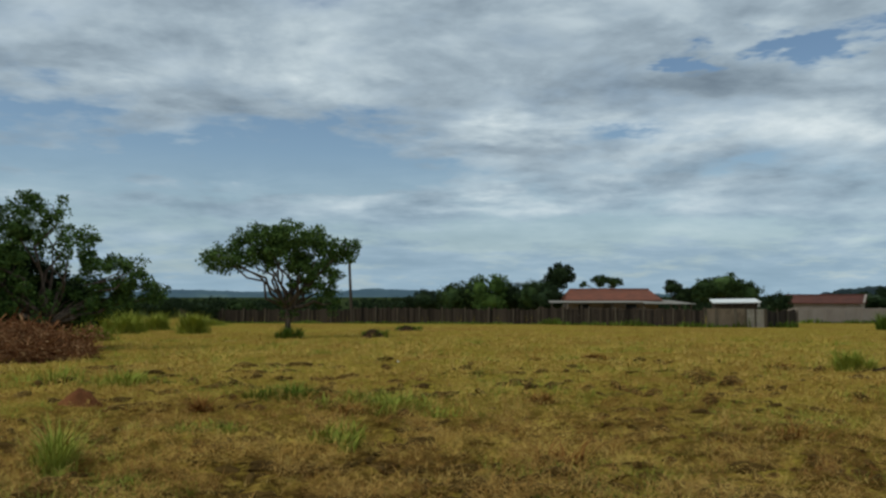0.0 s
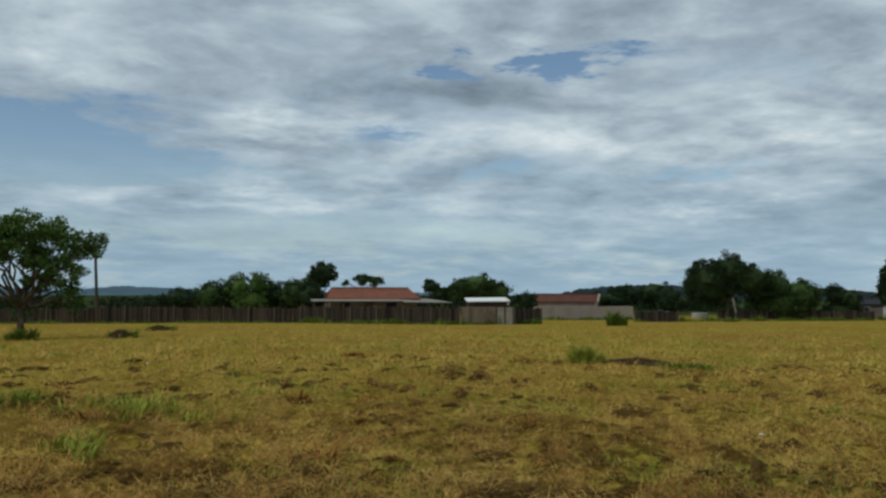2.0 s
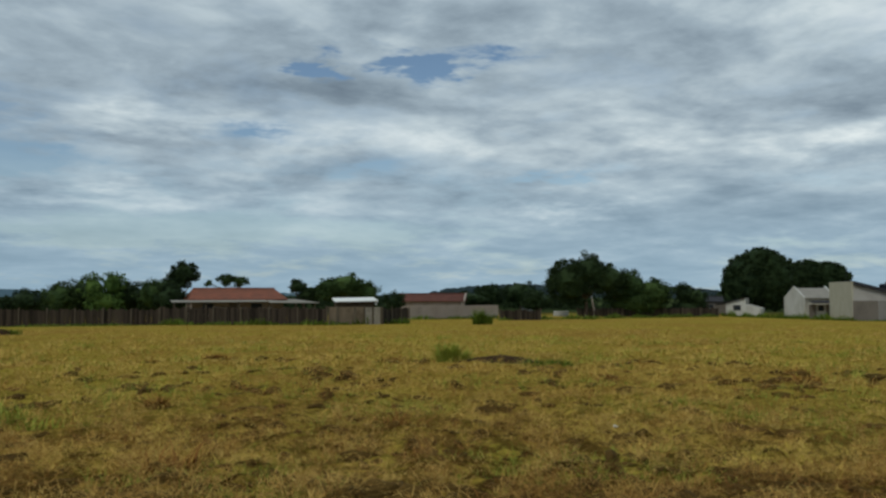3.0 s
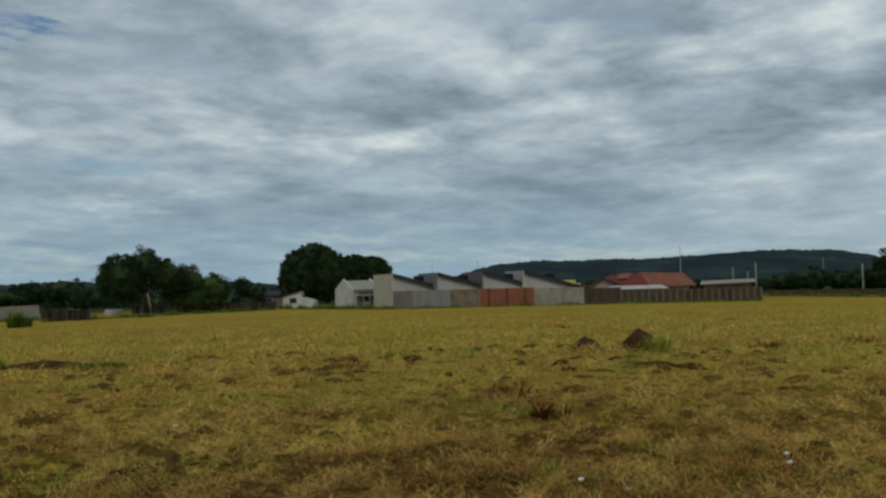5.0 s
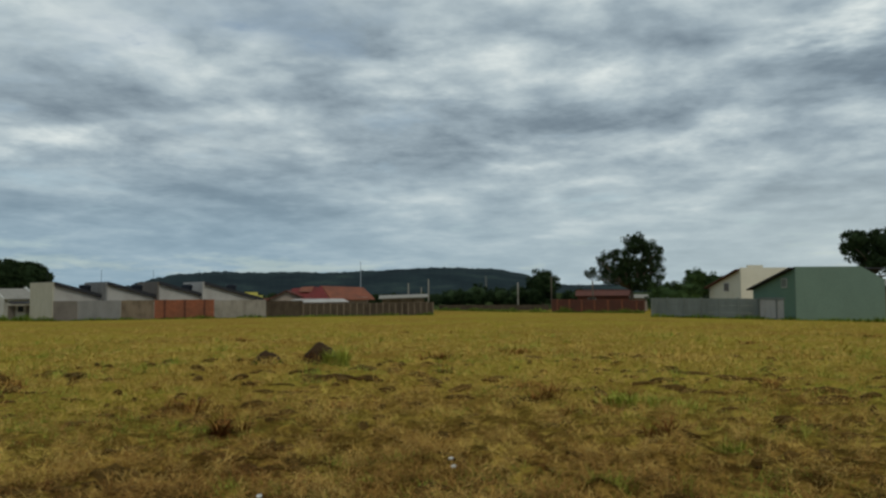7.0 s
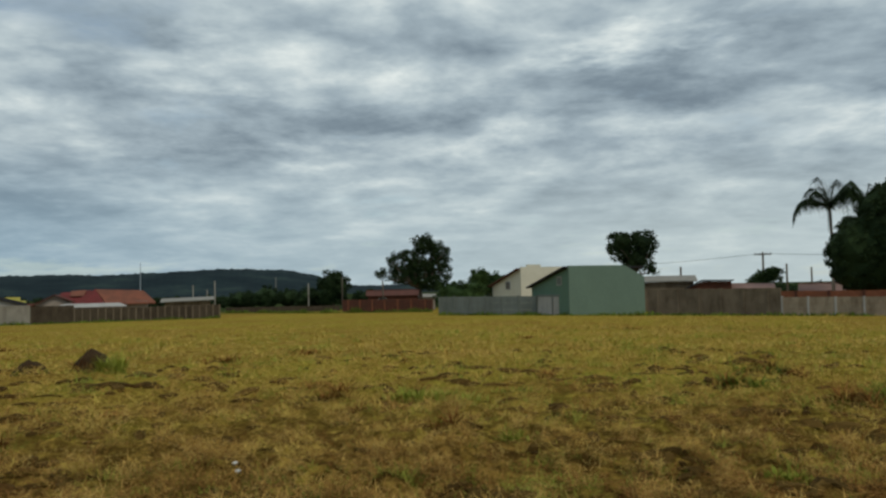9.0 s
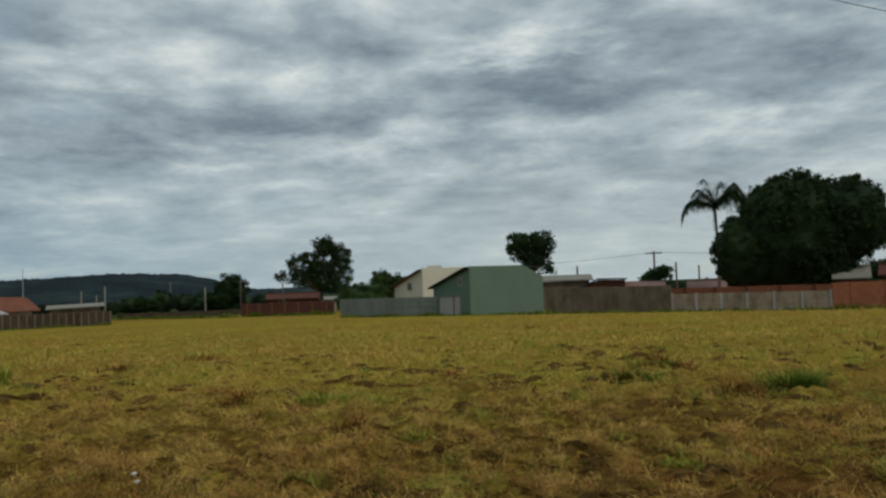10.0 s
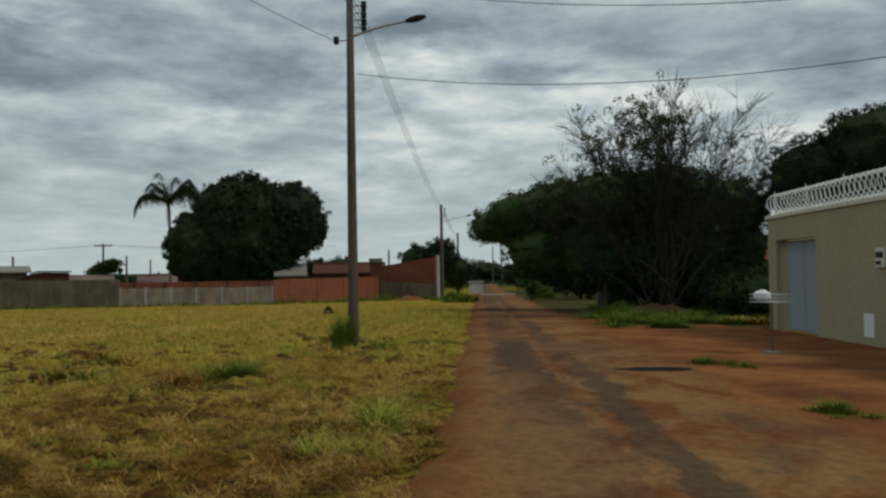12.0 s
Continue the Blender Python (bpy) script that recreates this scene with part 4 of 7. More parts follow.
def red_roofed_house():
    ob = thing("red_roofed_house", frame_at(68.6, 116, 4), "bungalow with bright red hipped roofs", "house")
    part("wall", boxed(-6.5, 7.0, 0.5, 9, -0.3, 2.45), M_PINKWALL, ob)
    part("gable_wall", prism(bmesh.new(), [(-6.4, -0.3), (-6.4, 2.3), (-4.2, 3.3), (-1.8, 2.2), (-1.8, -0.3)], 0, 0.2), M_PINKWALL, ob)
    part("gable_roof_slope", slab(bmesh.new(), [(-7.0, -0.5, 2.1), (-4.2, -0.5, 3.5), (-4.2, 7.0, 3.5), (-7.0, 7.0, 2.1)], 0.14), M_TILE_DARK, ob)
    part("gable_roof_slope", slab(bmesh.new(), [(-4.2, -0.5, 3.5), (-1.0, -0.5, 2.2), (-1.0, 7.0, 2.2), (-4.2, 7.0, 3.5)], 0.14), M_TILE_DARK, ob)
    part("hip_roof", slab(bmesh.new(), [(-2.6, -1.2, 2.1), (1.9, -1.2, 2.1), (0.4, 3.5, 4.15)], 0.12), M_TILE_RED, ob, "bright red hip")
    part("hip_roof", slab(bmesh.new(), [(-2.6, -1.2, 2.1), (0.4, 3.5, 4.15), (-2.6, 8.0, 2.1)], 0.12), M_TILE_RED, ob)
    part("main_roof", slab(bmesh.new(), [(1.95, -0.4, 2.15), (8.0, 0.2, 2.2), (6.4, 3.5, 3.85), (0.45, 3.5, 4.12)], 0.12), M_TILE, ob, "weathered orange-red main roof")
    part("main_roof_end", slab(bmesh.new(), [(8.0, 0.2, 2.2), (8.0, 8, 2.2), (6.4, 3.5, 3.85)], 0.12), M_TILE, ob)
    part("main_roof_back", slab(bmesh.new(), [(-2.6, 8.0, 2.1), (8.0, 8, 2.2), (6.4, 3.5, 3.85), (0.4, 3.5, 4.12)], 0.12), M_TILE, ob)
    part("link_roof", slab(bmesh.new(), [(-3.9, 1.2, 2.7), (-0.6, 1.2, 2.75), (-0.2, 4.6, 4.0), (-3.9, 4.6, 3.75)], 0.1), M_TILE_RED, ob, "faded red link roof")
    part("skylight_sheet", slab(bmesh.new(), [(-2.6, 2.0, 3.25), (-0.9, 2.0, 3.28), (-0.7, 4.2, 4.06), (-2.6, 4.2, 3.95)], 0.03), M_TILE, ob, "faded patched roof sheet")
    part("porch_roof", slab(bmesh.new(), [(-4.4, -3.2, 1.85), (4.6, -3.2, 1.9), (3.6, -1.0, 2.3), (-2.8, -1.0, 2.3)], 0.08), M_PALE, ob, "pale sheet porch roof")
    for x in (-4.0, -1.0, 1.8, 4.2):
        part("porch_post", boxed(x - 0.08, x + 0.08, -3.05, -2.9, -0.3, 1.85), M_POST, ob)
    window_part(ob, -4.2, 1.0, 1.0, 0.9, -0.03)


def far_shed():
    ob = thing("shed", frame_at(74.6, 130, 0), "low grey-roofed shed behind the plank wall", "shed")
    part("wall", boxed(-3.4, 3.2, 0, 4, -0.3, 2.3), M_CONC, ob)
    part("roof", slab(bmesh.new(), [(-4.0, -0.6, 2.35), (3.8, -0.6, 2.6), (3.8, 4.6, 3.0), (-4.0, 4.6, 2.8)], 0.12), M_SHEET, ob)


def brick_yard_house():
    ob = thing("small_house", frame_at(88.2, 140, 0), "small unplastered brick house under the tall tree", "house")
    part("wall", boxed(-4.0, 4.4, 0, 6, -0.3, 2.55), M_BRICK_DARK, ob)
    gable_roof(ob, -4.0, 4.4, 0, 6, 2.6, 3.35, M_TILE_DARK, 0.35)
    part("wing_wall", boxed(4.5, 7.4, 0.6, 4.5, -0.3, 2.1), M_PINKWALL, ob)
    part("wing_roof", slab(bmesh.new(), [(4.45, 0.2, 2.15), (7.7, 0.2, 2.1), (7.7, 4.9, 2.6), (4.45, 4.9, 2.65)], 0.08), M_SHEET, ob, "grey sheet roof of the low wing")
    window_part(ob, -1.6, 1.1, 1.2, 1.0)


def cream_house():
    """Tall party wall facing the field, gable front with a small window."""
    ob = thing("cream_house", frame_at(97.19, 90, -32), "cream house with a tall blank parapet wall", "house")
    part("side_wall", boxed(0, 9.0, 0, 0.2, -0.3, 5.05), M_CREAM, ob, "blank cream wall")
    part("front_wall", gable_front(4.75, 6.2, 3.2), M_CREAM, ob)
    part("back_wall", boxed(8.8, 9.0, 0.21, 6.2, -0.3, 3.0), M_CREAM, ob)
    part("roof", slab(bmesh.new(), [(-0.45, 0.21, 4.90), (9.0, 0.21, 4.90), (9.0, 6.6, 3.02), (-0.45, 6.6, 3.02)], 0.12), M_TILE_DARK, ob)
    part("parapet_block", boxed(0.8, 2.6, 0.0, 0.2, 5.06, 5.3), M_CREAM, ob)
    f = part("window_frame", boxed(-0.05, 0.05, 2.2, 3.2, 2.6, 3.5), M_PALE, ob)
    part("pane", boxed(-0.065, -0.051, 2.3, 3.1, 2.68, 3.42), M_TAUPE, f)


def green_house():
    """Long windowless party wall, gable front with an attic window."""
    ob = thing("green_house", frame_at(100.48, 74.5, -30), "green house with a long blank side wall", "house")
    # local x runs along the blank wall, y away
    part("side_wall", prism(bmesh.new(), [(0, -0.3), (0, 4.45), (5.9, 4.45), (8.0, 3.35), (8.0, -0.3)], 0, 0.2), M_GREENP, ob, "blank pale green wall")
    part("front_wall", gable_front(4.2, 7.2, 2.55), M_GREEN_SHADED, ob, "green gable front, its shade in the paint colour")
    part("back_wall", boxed(7.8, 8.0, 0.21, 7.0, -0.3, 3.2), M_GREENP, ob)
    part("roof", slab(bmesh.new(), [(-0.45, 0.2, 4.40), (8.1, 0.2, 4.35), (8.1, 7.6, 2.6), (-0.45, 7.6, 2.6)], 0.12), M_DARK_ROOF, ob, "dark tile roof")
    f = part("window_frame", boxed(-0.05, 0.05, 1.3, 2.2, 2.7, 3.5), M_PALE, ob)
    part("pane", boxed(-0.065, -0.051, 1.38, 2.12, 2.78, 3.42), M_CONC_GREEN, f)


def gable_front(high, depth, low):
    """A gable front that falls away from the corner."""
    return yz_plate([(0.21, -0.3), (0.21, high), (depth, low), (depth, -0.3)], 0.0, 0.2)


def steel_gate_yard():
    """White-grey sheet gate between the concrete wall and the green house."""
    m, n = run(at(98.3, 78.5), at(100.4, 75.2))
    ob = thing("yard_gate", m, "pale grey double sheet gate beside the green house", "gate")
    h = 1.72
    part("lintel", boxed(0, n, -0.05, 0.15, h + 0.005, h + 0.2), M_CONC_GREEN, ob)
    for i in range(2):
        leaf_p = part("gate_leaf", boxed(n * i / 2 + 0.04, n * (i + 1) / 2 - 0.04, 0, 0.05, -0.05, h), M_PALE, ob)
        for j in range(4):
            x = n * i / 2 + 0.12 + j * (n / 2 - 0.24) / 3
            part("rib", boxed(x - 0.02, x + 0.02, -0.03, -0.001, 0.05, h - 0.05), M_PALE, leaf_p)
    for x in (0, n / 2, n):
        part("post", boxed(x - 0.035, x + 0.035, -0.06, 0.1, -0.3, h), M_CONC_GREEN, ob)


def roofs_behind_wall():
    ob = thing("small_house", frame_at(107.0, 88, 0), "grey-roofed house behind the block wall", "house")
    part("wall", boxed(-3.4, 2.6, 0, 6, -0.3, 3.05), M_CONC, ob)
    part("roof", slab(bmesh.new(), [(-3.8, -0.4, 3.2), (3.0, -0.4, 3.15), (3.0, 6.4, 3.75), (-3.8, 6.4, 3.75)], 0.12), M_SHEET, ob)
    ob = thing("small_house", frame_at(109.5, 80, 0), "small house with a dark gable roof behind the block wall", "house")
    part("wall", prism(bmesh.new(), [(-1.6, -0.3), (-1.6, 2.3), (-0.3, 2.9), (2.2, 2.85), (2.2, -0.3)], 0, 5), M_BRICK_DARK, ob)
    part("roof", slab(bmesh.new(), [(-2.0, -0.4, 2.2), (-0.4, -0.4, 3.05), (-0.4, 5.3, 3.05), (-2.0, 5.3, 2.2)], 0.12), M_DARK_ROOF, ob)
    part("roof", slab(bmesh.new(), [(-0.4, -0.4, 3.05), (2.4, -0.4, 3.0), (2.4, 5.3, 3.0), (-0.4, 5.3, 3.05)], 0.12), M_DARK_ROOF, ob)
    ob = thing("small_house", frame_at(112.0, 82, 0), "low house with a faded red roof", "house")
    part("wall", boxed(-1.4, 2.2, 0, 5, -0.3, 2.1), M_BRICK_DARK, ob)
    part("roof", slab(bmesh.new(), [(-1.7, -0.5, 2.15), (2.5, -0.5, 2.1), (2.5, 2.5, 2.6), (-1.7, 2.5, 2.7)], 0.12), M_TILE_PALE, ob)
    part("roof", slab(bmesh.new(), [(-1.7, 5.4, 2.15), (2.5, 5.4, 2.1), (2.5, 2.5, 2.6), (-1.7, 2.5, 2.7)], 0.12), M_TILE_PALE, ob)
    for az, r, w, h, mat, what in ((117.0, 88, 5.4, 2.1, M_TILE_PALE, "low tiled roof under the palm"), (121.0, 80, 8.0, 2.35, M_TILE_DARK, "low tiled roof under the great mango tree"),
                                   (125.0, 72, 2.2, 2.7, M_SHEET, "small grey-roofed outhouse behind the brick wall"), (129.0, 79, 6.4, 2.9, M_TILE_DARK, "dark-roofed brick house by the lane")):
        ob = thing("small_house", frame_at(az, r, 0), what, "house")
        part("wall", boxed(-w / 2, w / 2, 0, 5, -0.3, h - 0.4), M_BRICK_DARK, ob)
        gable_roof(ob, -w / 2, w / 2, 0, 5, h - 0.35, h + 0.45, mat, 0.3)
    ob = thing("chimney", frame_at(130.8, 76.5, 0), "square brick water tower above the wall", "tower")
    part("shaft", boxed(-0.55, 0.55, 0, 1.1, -0.3, 3.3), M_BRICK_DARK, ob)
    part("head", boxed(-0.62, 0.62, -0.07, 1.17, 3.305, 3.7), M_TAUPE, ob)


def walled_house():
    """Khaki house front on the lane: recessed steel gate, coping, coiled wire."""
    m = Matrix(((-ROAD.x, -SIDE.x, 0, 0), (-ROAD.y, -SIDE.y, 0, 0), (0, 0, 1, 0), (0, 0, 0, 1)))
    foot = lane(23.9, -8.25)
    m.translation = Vector((foot.x, foot.y, -0.36))
    ob = thing("walled_house", m, "khaki painted house wall with a recessed grey steel gate", "house")
    h, n = 3.08, 14.0
    g0, g1, gh = 0.62, 3.30, 2.48
    part("wall_pier", boxed(0, g0, 0, 0.35, -0.3, h), M_KHAKI, ob)
    part("wall_over_gate", boxed(g0 + 0.002, g1 - 0.002, 0, 0.35, gh, h), M_KHAKI, ob)
    part("wall_front", boxed(g1, n, 0, 0.35, -0.3, h), M_KHAKI, ob)
    part("side_wall", boxed(0, 0.2, 0.352, 9, -0.3, h - 0.02), M_KHAKI, ob)
    part("coping", boxed(-0.06, n, -0.06, 0.41, h + 0.003, h + 0.10, 0.01), M_CREAM, ob, "pale coping")
    part("end_wall", boxed(n - 0.2, n - 0.001, 0.352, 9, -0.3, h - 0.02), M_KHAKI, ob)
    gate = part("gate", boxed(g0 + 0.06, g1 - 0.06, 0.27, 0.31, 0.03, gh - 0.04), M_GATE, ob, "grey steel gate")
    for i in range(2):
        x0 = g0 + 0.08 + i * (g1 - g0 - 0.12) / 2
        x1 = x0 + (g1 - g0 - 0.12) / 2 - 0.03
        part("gate_leaf", boxed(x0, x1, 0.245, 0.268, 0.06, gh - 0.08, 0.004), M_GATE, gate)
    part("lock", boxed((g0 + g1) / 2 - 0.07, (g0 + g1) / 2 + 0.05, 0.215, 0.244, 1.0, 1.18), M_STEEL, gate)
    box1 = part("meter_box", boxed(6.45, 6.85, -0.07, -0.002, 1.72, 2.12, 0.01), M_CREAM, ob, "cream electricity meter box")
    part("meter_window", boxed(6.50, 6.80, -0.082, -0.071, 1.92, 2.04), M_GLASS_DARK, box1)
    part("meter_window", boxed(6.50, 6.70, -0.082, -0.071, 1.78, 1.85), M_GLASS_DARK, box1)
    part("small_box", boxed(6.95, 7.2, -0.07, -0.002, 1.55, 1.85, 0.01), M_STEEL, ob)
    part("pale_patch", boxed(5.75, 6.2, -0.006, -0.002, 0.25, 0.75), M_SHEET_WHITE, ob, "pale notice pasted low on the wall")
    # coiled security wire on short posts
    pts, k = [], 0
    turns = int((n - 0.2) / 0.26)
    for i in range(turns * 14 + 1):
        a = 2 * math.pi * i / 14
        pts.append((0.1 + (n - 0.3) * i / (turns * 14), 0.17 + 0.26 * math.cos(a), h + 0.42 + 0.27 * math.sin(a)))
    part("wire_coil", tube(bmesh.new(), pts, [0.013] * len(pts), 4), M_SHEET_WHITE, ob, "pale coiled security wire")
    for i in range(7):
        x = 0.15 + i * 2.2
        part("wire_post", tube(bmesh.new(), [(x, 0.17, h + 0.1), (x, 0.17, h + 0.78)], [0.022, 0.02], 6), M_STEEL, ob)
    for z in (0.2, 0.66):
        part("wire_strand", tube(bmesh.new(), [(0.1, 0.17, h + z), (n * 0.5, 0.17, h + z - 0.02), (n - 0.1, 0.17, h + z)], [0.012] * 3, 4), M_SHEET_WHITE, ob)


for build in (farmhouse, yard_shed, low_house, white_shed, gabled_white_house, terrace, yellow_house, red_roofed_house, far_shed, brick_yard_house, cream_house, green_house, steel_gate_yard, roofs_behind_wall, walled_house):
    build()


def left_house():
    ob = thing("small_house", frame_at(-30.0, 46, 0), "house with a clay-tile roof behind the thicket", "house")
    part("wall", boxed(-4, 1.4, 0, 6, -0.3, 2.3), M_WHITE, ob)
    gable_roof(ob, -4, 1.4, 0, 6, 2.35, 3.4, M_TILE, 0.4)


left_house()


def thicket_houses():
    for az, r, w, h, wall, roof, what in ((38.3, 139, 4.6, 2.0, M_PINKWALL, M_TILE, "small house with a faded tile roof in the thicket"), (43.9, 152, 4.2, 2.2, M_TAUPE, M_DARK_ROOF, "brown house beside the white shed"),
                                          (31.3, 172, 2.6, 3.0, M_WHITE, M_SHEET, "little white gabled house among the trees"), (104.0, 130, 6.0, 2.6, M_CONC, M_SHEET, "low grey house behind the green house")):
        ob = thing("small_house", frame_at(az, r, 0), what, "house")
        part("wall", boxed(-w / 2, w / 2, 0, 4, -0.3, h), wall, ob)
        gable_roof(ob, -w / 2, w / 2, 0, 4, h + 0.02, h + 0.75, roof, 0.3)
        window_part(ob, -w * 0.2, h * 0.4, 0.8, 0.7)


thicket_houses()


def porch_house():
    ob = thing("small_house", frame_at(154.5, 44, 0), "low house with a tiled porch behind the lane-side trees", "house")
    part("wall", boxed(-4, 4.5, 0, 6, -0.3, 2.5), M_CREAM, ob)
    gable_roof(ob, -4, 4.5, 0, 6, 2.5, 3.5, M_TILE, 0.4)
    part("porch_roof", slab(bmesh.new(), [(-3.0, -2.2, 1.95), (4.6, -2.2, 1.95), (4.6, 0, 2.35), (-3.0, 0, 2.35)], 0.1), M_TILE, ob)
    for x in (-2.8, -0.4, 2.0, 4.4):
        part("porch_post", boxed(x - 0.08, x + 0.08, -2.1, -1.94, -0.3, 1.9), M_WHITE, ob)
    window_part(ob, 1.0, 0.9, 1.2, 1.0)


porch_house()

# ---------------------------------------------------------------- trees, north to south
tree("spreading young tree with thin dark foliage standing in the field", -10.7, 44.4, 1.7, 0.17,
     [(-3.0, 0, 3.9, 1.3, 1.3, 0.7), (-1.4, 0.3, 4.8, 1.6, 1.5, 0.7), (0.4, -0.2, 5.05, 1.7, 1.6, 0.7), (2.2, 0.2, 4.3, 1.4, 1.3, 0.65), (-0.4, 0, 4.0, 1.8, 1.6, 0.6), (1.3, 0, 3.1, 1.5, 1.3, 0.9), (2.0, 0, 2.0, 0.9, 0.9, 0.8), (0.1, 0, 1.5, 0.4, 0.4, 0.75), (3.2, 0, 4.6, 0.5, 0.5, 0.3)],
     480, 0.36, 40, 0.095, M_LEAF_MID, 11, 0, 0.45)
tree("dense bushy tree with a low arching limb beside the brush heap", -25.6, 34.0, 1.0, 0.16,
     [(-2.6, 0, 3.3, 2.0, 1.6, 1.7), (-0.5, 0.2, 4.5, 1.1, 1.1, 1.2), (-2.9, 0.2, 4.8, 1.2, 1.1, 0.9), (0.9, 0, 3.6, 1.0, 1.0, 0.9), (2.2, 0, 2.7, 1.3, 1.1, 0.9), (3.4, 0, 2.0, 0.8, 0.8, 0.5), (1.6, 0.3, 1.7, 1.4, 1.0, 0.8), (-1.8, 0.3, 1.5, 2.0, 1.4, 1.3)],
     520, 0.36, 70, 0.08, M_LEAF_MID, 12, 0, 0.35)
tree("dark shrub in the thicket behind the brush heap", -27.0, 36.0, 0.6, 0.1, [(-0.6, 0, 1.7, 2.4, 1.5, 1.8), (-1.2, 0, 2.9, 1.7, 1.3, 1.1), (1.4, 0, 1.5, 1.3, 1.0, 1.1)], 300, 0.38, 65, 0.085, M_LEAF_DARK, 13, 0.66)
GARDEN = [(-13.8, 99, 2.4, 1.4), (-16.4, 93, 2.3, 1.5), (-19.0, 92, 2.4, 1.5), (-21.5, 90, 2.6, 1.7), (-3.0, 100, 2.6, 1.7), (-1.3, 100, 3.6, 1.8), (0.7, 97, 4.2, 1.8), (1.9, 97, 4.6, 1.6), (4.7, 95, 4.3, 1.9), (6.2, 92, 4.4, 1.6), (7.2, 90, 3.9, 1.4)]
for i, (az, r, h, w) in enumerate(GARDEN):
    tree("dark rounded garden tree behind the board fence", az, r, h * 0.35, 0.1, [(0, 0, h * 0.62, w, w, h * 0.36), (w * 0.5, 0.4, h * 0.5, w * 0.7, w * 0.7, h * 0.3)], 70, 0.5, 45, 0.13, M_LEAF_DARK if i % 3 else M_LEAF_DEEP, 20 + i, 0.72, 0.75, None, "garden_tree", "trees behind the fence")
tree("light green broad-leaved plants behind the fence", 3.2, 93, 1.4, 0.12, [(-1.0, 0, 3.6, 1.2, 1, 1.2), (0.8, 0, 3.8, 1.3, 1, 1.3), (0, 0, 2.2, 2.0, 1.2, 1.2)], 90, 0.5, 40, 0.16, M_LEAF_MID, 41, 0.6, 0.5)
tree("tall dark tree with a rounded head by the farmhouse", 8.1, 94, 3.2, 0.14, [(0, 0, 4.9, 1.35, 1.2, 1.25), (-1.2, 0, 3.6, 1.2, 1.1, 1.1)], 120, 0.4, 55, 0.12, M_LEAF_DARK, 42, 0.7)
tree("small rounded tree behind the farmhouse roof", 11.2, 112, 3.0, 0.14, [(-0.6, 0, 4.9, 1.2, 1.1, 0.6), (0.9, 0, 4.7, 1.0, 1, 0.6), (-2.8, 0, 4.5, 0.5, 0.5, 0.5)], 70, 0.36, 45, 0.12, M_LEAF_DEEP, 43, 0.6)
tree("dark tree beside the farmhouse porch", 16.0, 94, 1.8, 0.12, [(-0.8, 0, 3.6, 0.8, 0.8, 0.7), (0.6, 0, 2.8, 1.2, 1.0, 1.0)], 70, 0.4, 45, 0.12, M_LEAF_DARK, 44, 0.7)
tree("broad green tree behind the yard shed", 18.7, 92, 2.0, 0.2, [(-1.6, 0, 3.2, 1.6, 1.4, 1.2), (0.3, 0, 3.6, 1.9, 1.6, 1.3), (2.2, 0, 2.8, 1.5, 1.4, 1.2)], 150, 0.5, 50, 0.13, M_LEAF_DEEP, 45, 0.75)
tree("dark bush between the yard and the low house", 22.2, 84, 0.8, 0.08, [(0, 0, 1.9, 0.9, 0.8, 0.9)], 40, 0.35, 50, 0.1, M_LEAF_DARK, 46, 0.7)
for i, (az, r, h, w) in enumerate([(28.7, 175, 5.0, 3.0), (30.9, 170, 5.5, 3.3), (27.4, 165, 3.6, 3.5), (32.0, 150, 3.6, 2.5)]):
    tree("round-topped dark tree behind the low houses", az, r, 2, 0.2, [(0, 0, h * 0.62, w, w * 0.9, h * 0.4)], 70, 0.7, 45, 0.2, M_LEAF_DARK, 50 + i, 0.8, 0.8, None, "tree", "round trees in the distance")
tree("wide dark tree with a high crown at the field's edge", 35.4, 128, 3.0, 0.3, [(-2.2, 0, 5.0, 3.4, 3, 3.2), (0.4, 0, 6.3, 3.0, 2.6, 2.6), (3.2, 0, 5.2, 2.8, 2.5, 2.4), (-4.2, 0, 5.2, 1.6, 1.6, 1.5)], 260, 0.75, 60, 0.17, M_LEAF_DARK, 60, 0.72)
tree("broad dark green tree beside the wide tree", 39.0, 130, 2.0, 0.25, [(-1.5, 0, 4.2, 2.8, 2.4, 2.3), (1.9, 0, 3.3, 2.6, 2.2, 2.2), (-0.5, 0, 2.0, 4.6, 2.2, 1.9)], 210, 0.7, 55, 0.17, M_LEAF_DEEP, 61, 0.75)
tree("small dark tree beside the white shed", 42.2, 133, 1.5, 0.15, [(-0.6, 0, 3.2, 1.6, 1.4, 1.6), (1.0, 0, 2.6, 1.5, 1.3, 1.5), (0, 0, 1.2, 2.8, 1.4, 1.2)], 110, 0.55, 50, 0.16, M_LEAF_DARK, 62, 0.72)
tree("large dense mango tree behind the white shed", 46.6, 143, 2.5, 0.4, [(-1.6, 0, 5.2, 3.8, 3.4, 4.0), (1.8, 0, 5.2, 3.4, 3.2, 4.3), (0, 0, 8.0, 2.6, 2.4, 2.2), (-4.0, 0, 3.8, 1.8, 1.8, 2.4)], 900, 0.42, 28, 0.18, M_LEAF_DARK, 63, 0.88, 0.88, uneven=0.09)
tree("second dense mango tree behind the gabled house", 50.1, 152, 2.5, 0.4, [(-1.6, 0, 5.5, 3.2, 3.0, 2.9), (1.4, 0, 5.0, 3.2, 2.8, 3.0)], 620, 0.42, 28, 0.18, M_LEAF_DARK, 64, 0.88, 0.88, uneven=0.09)
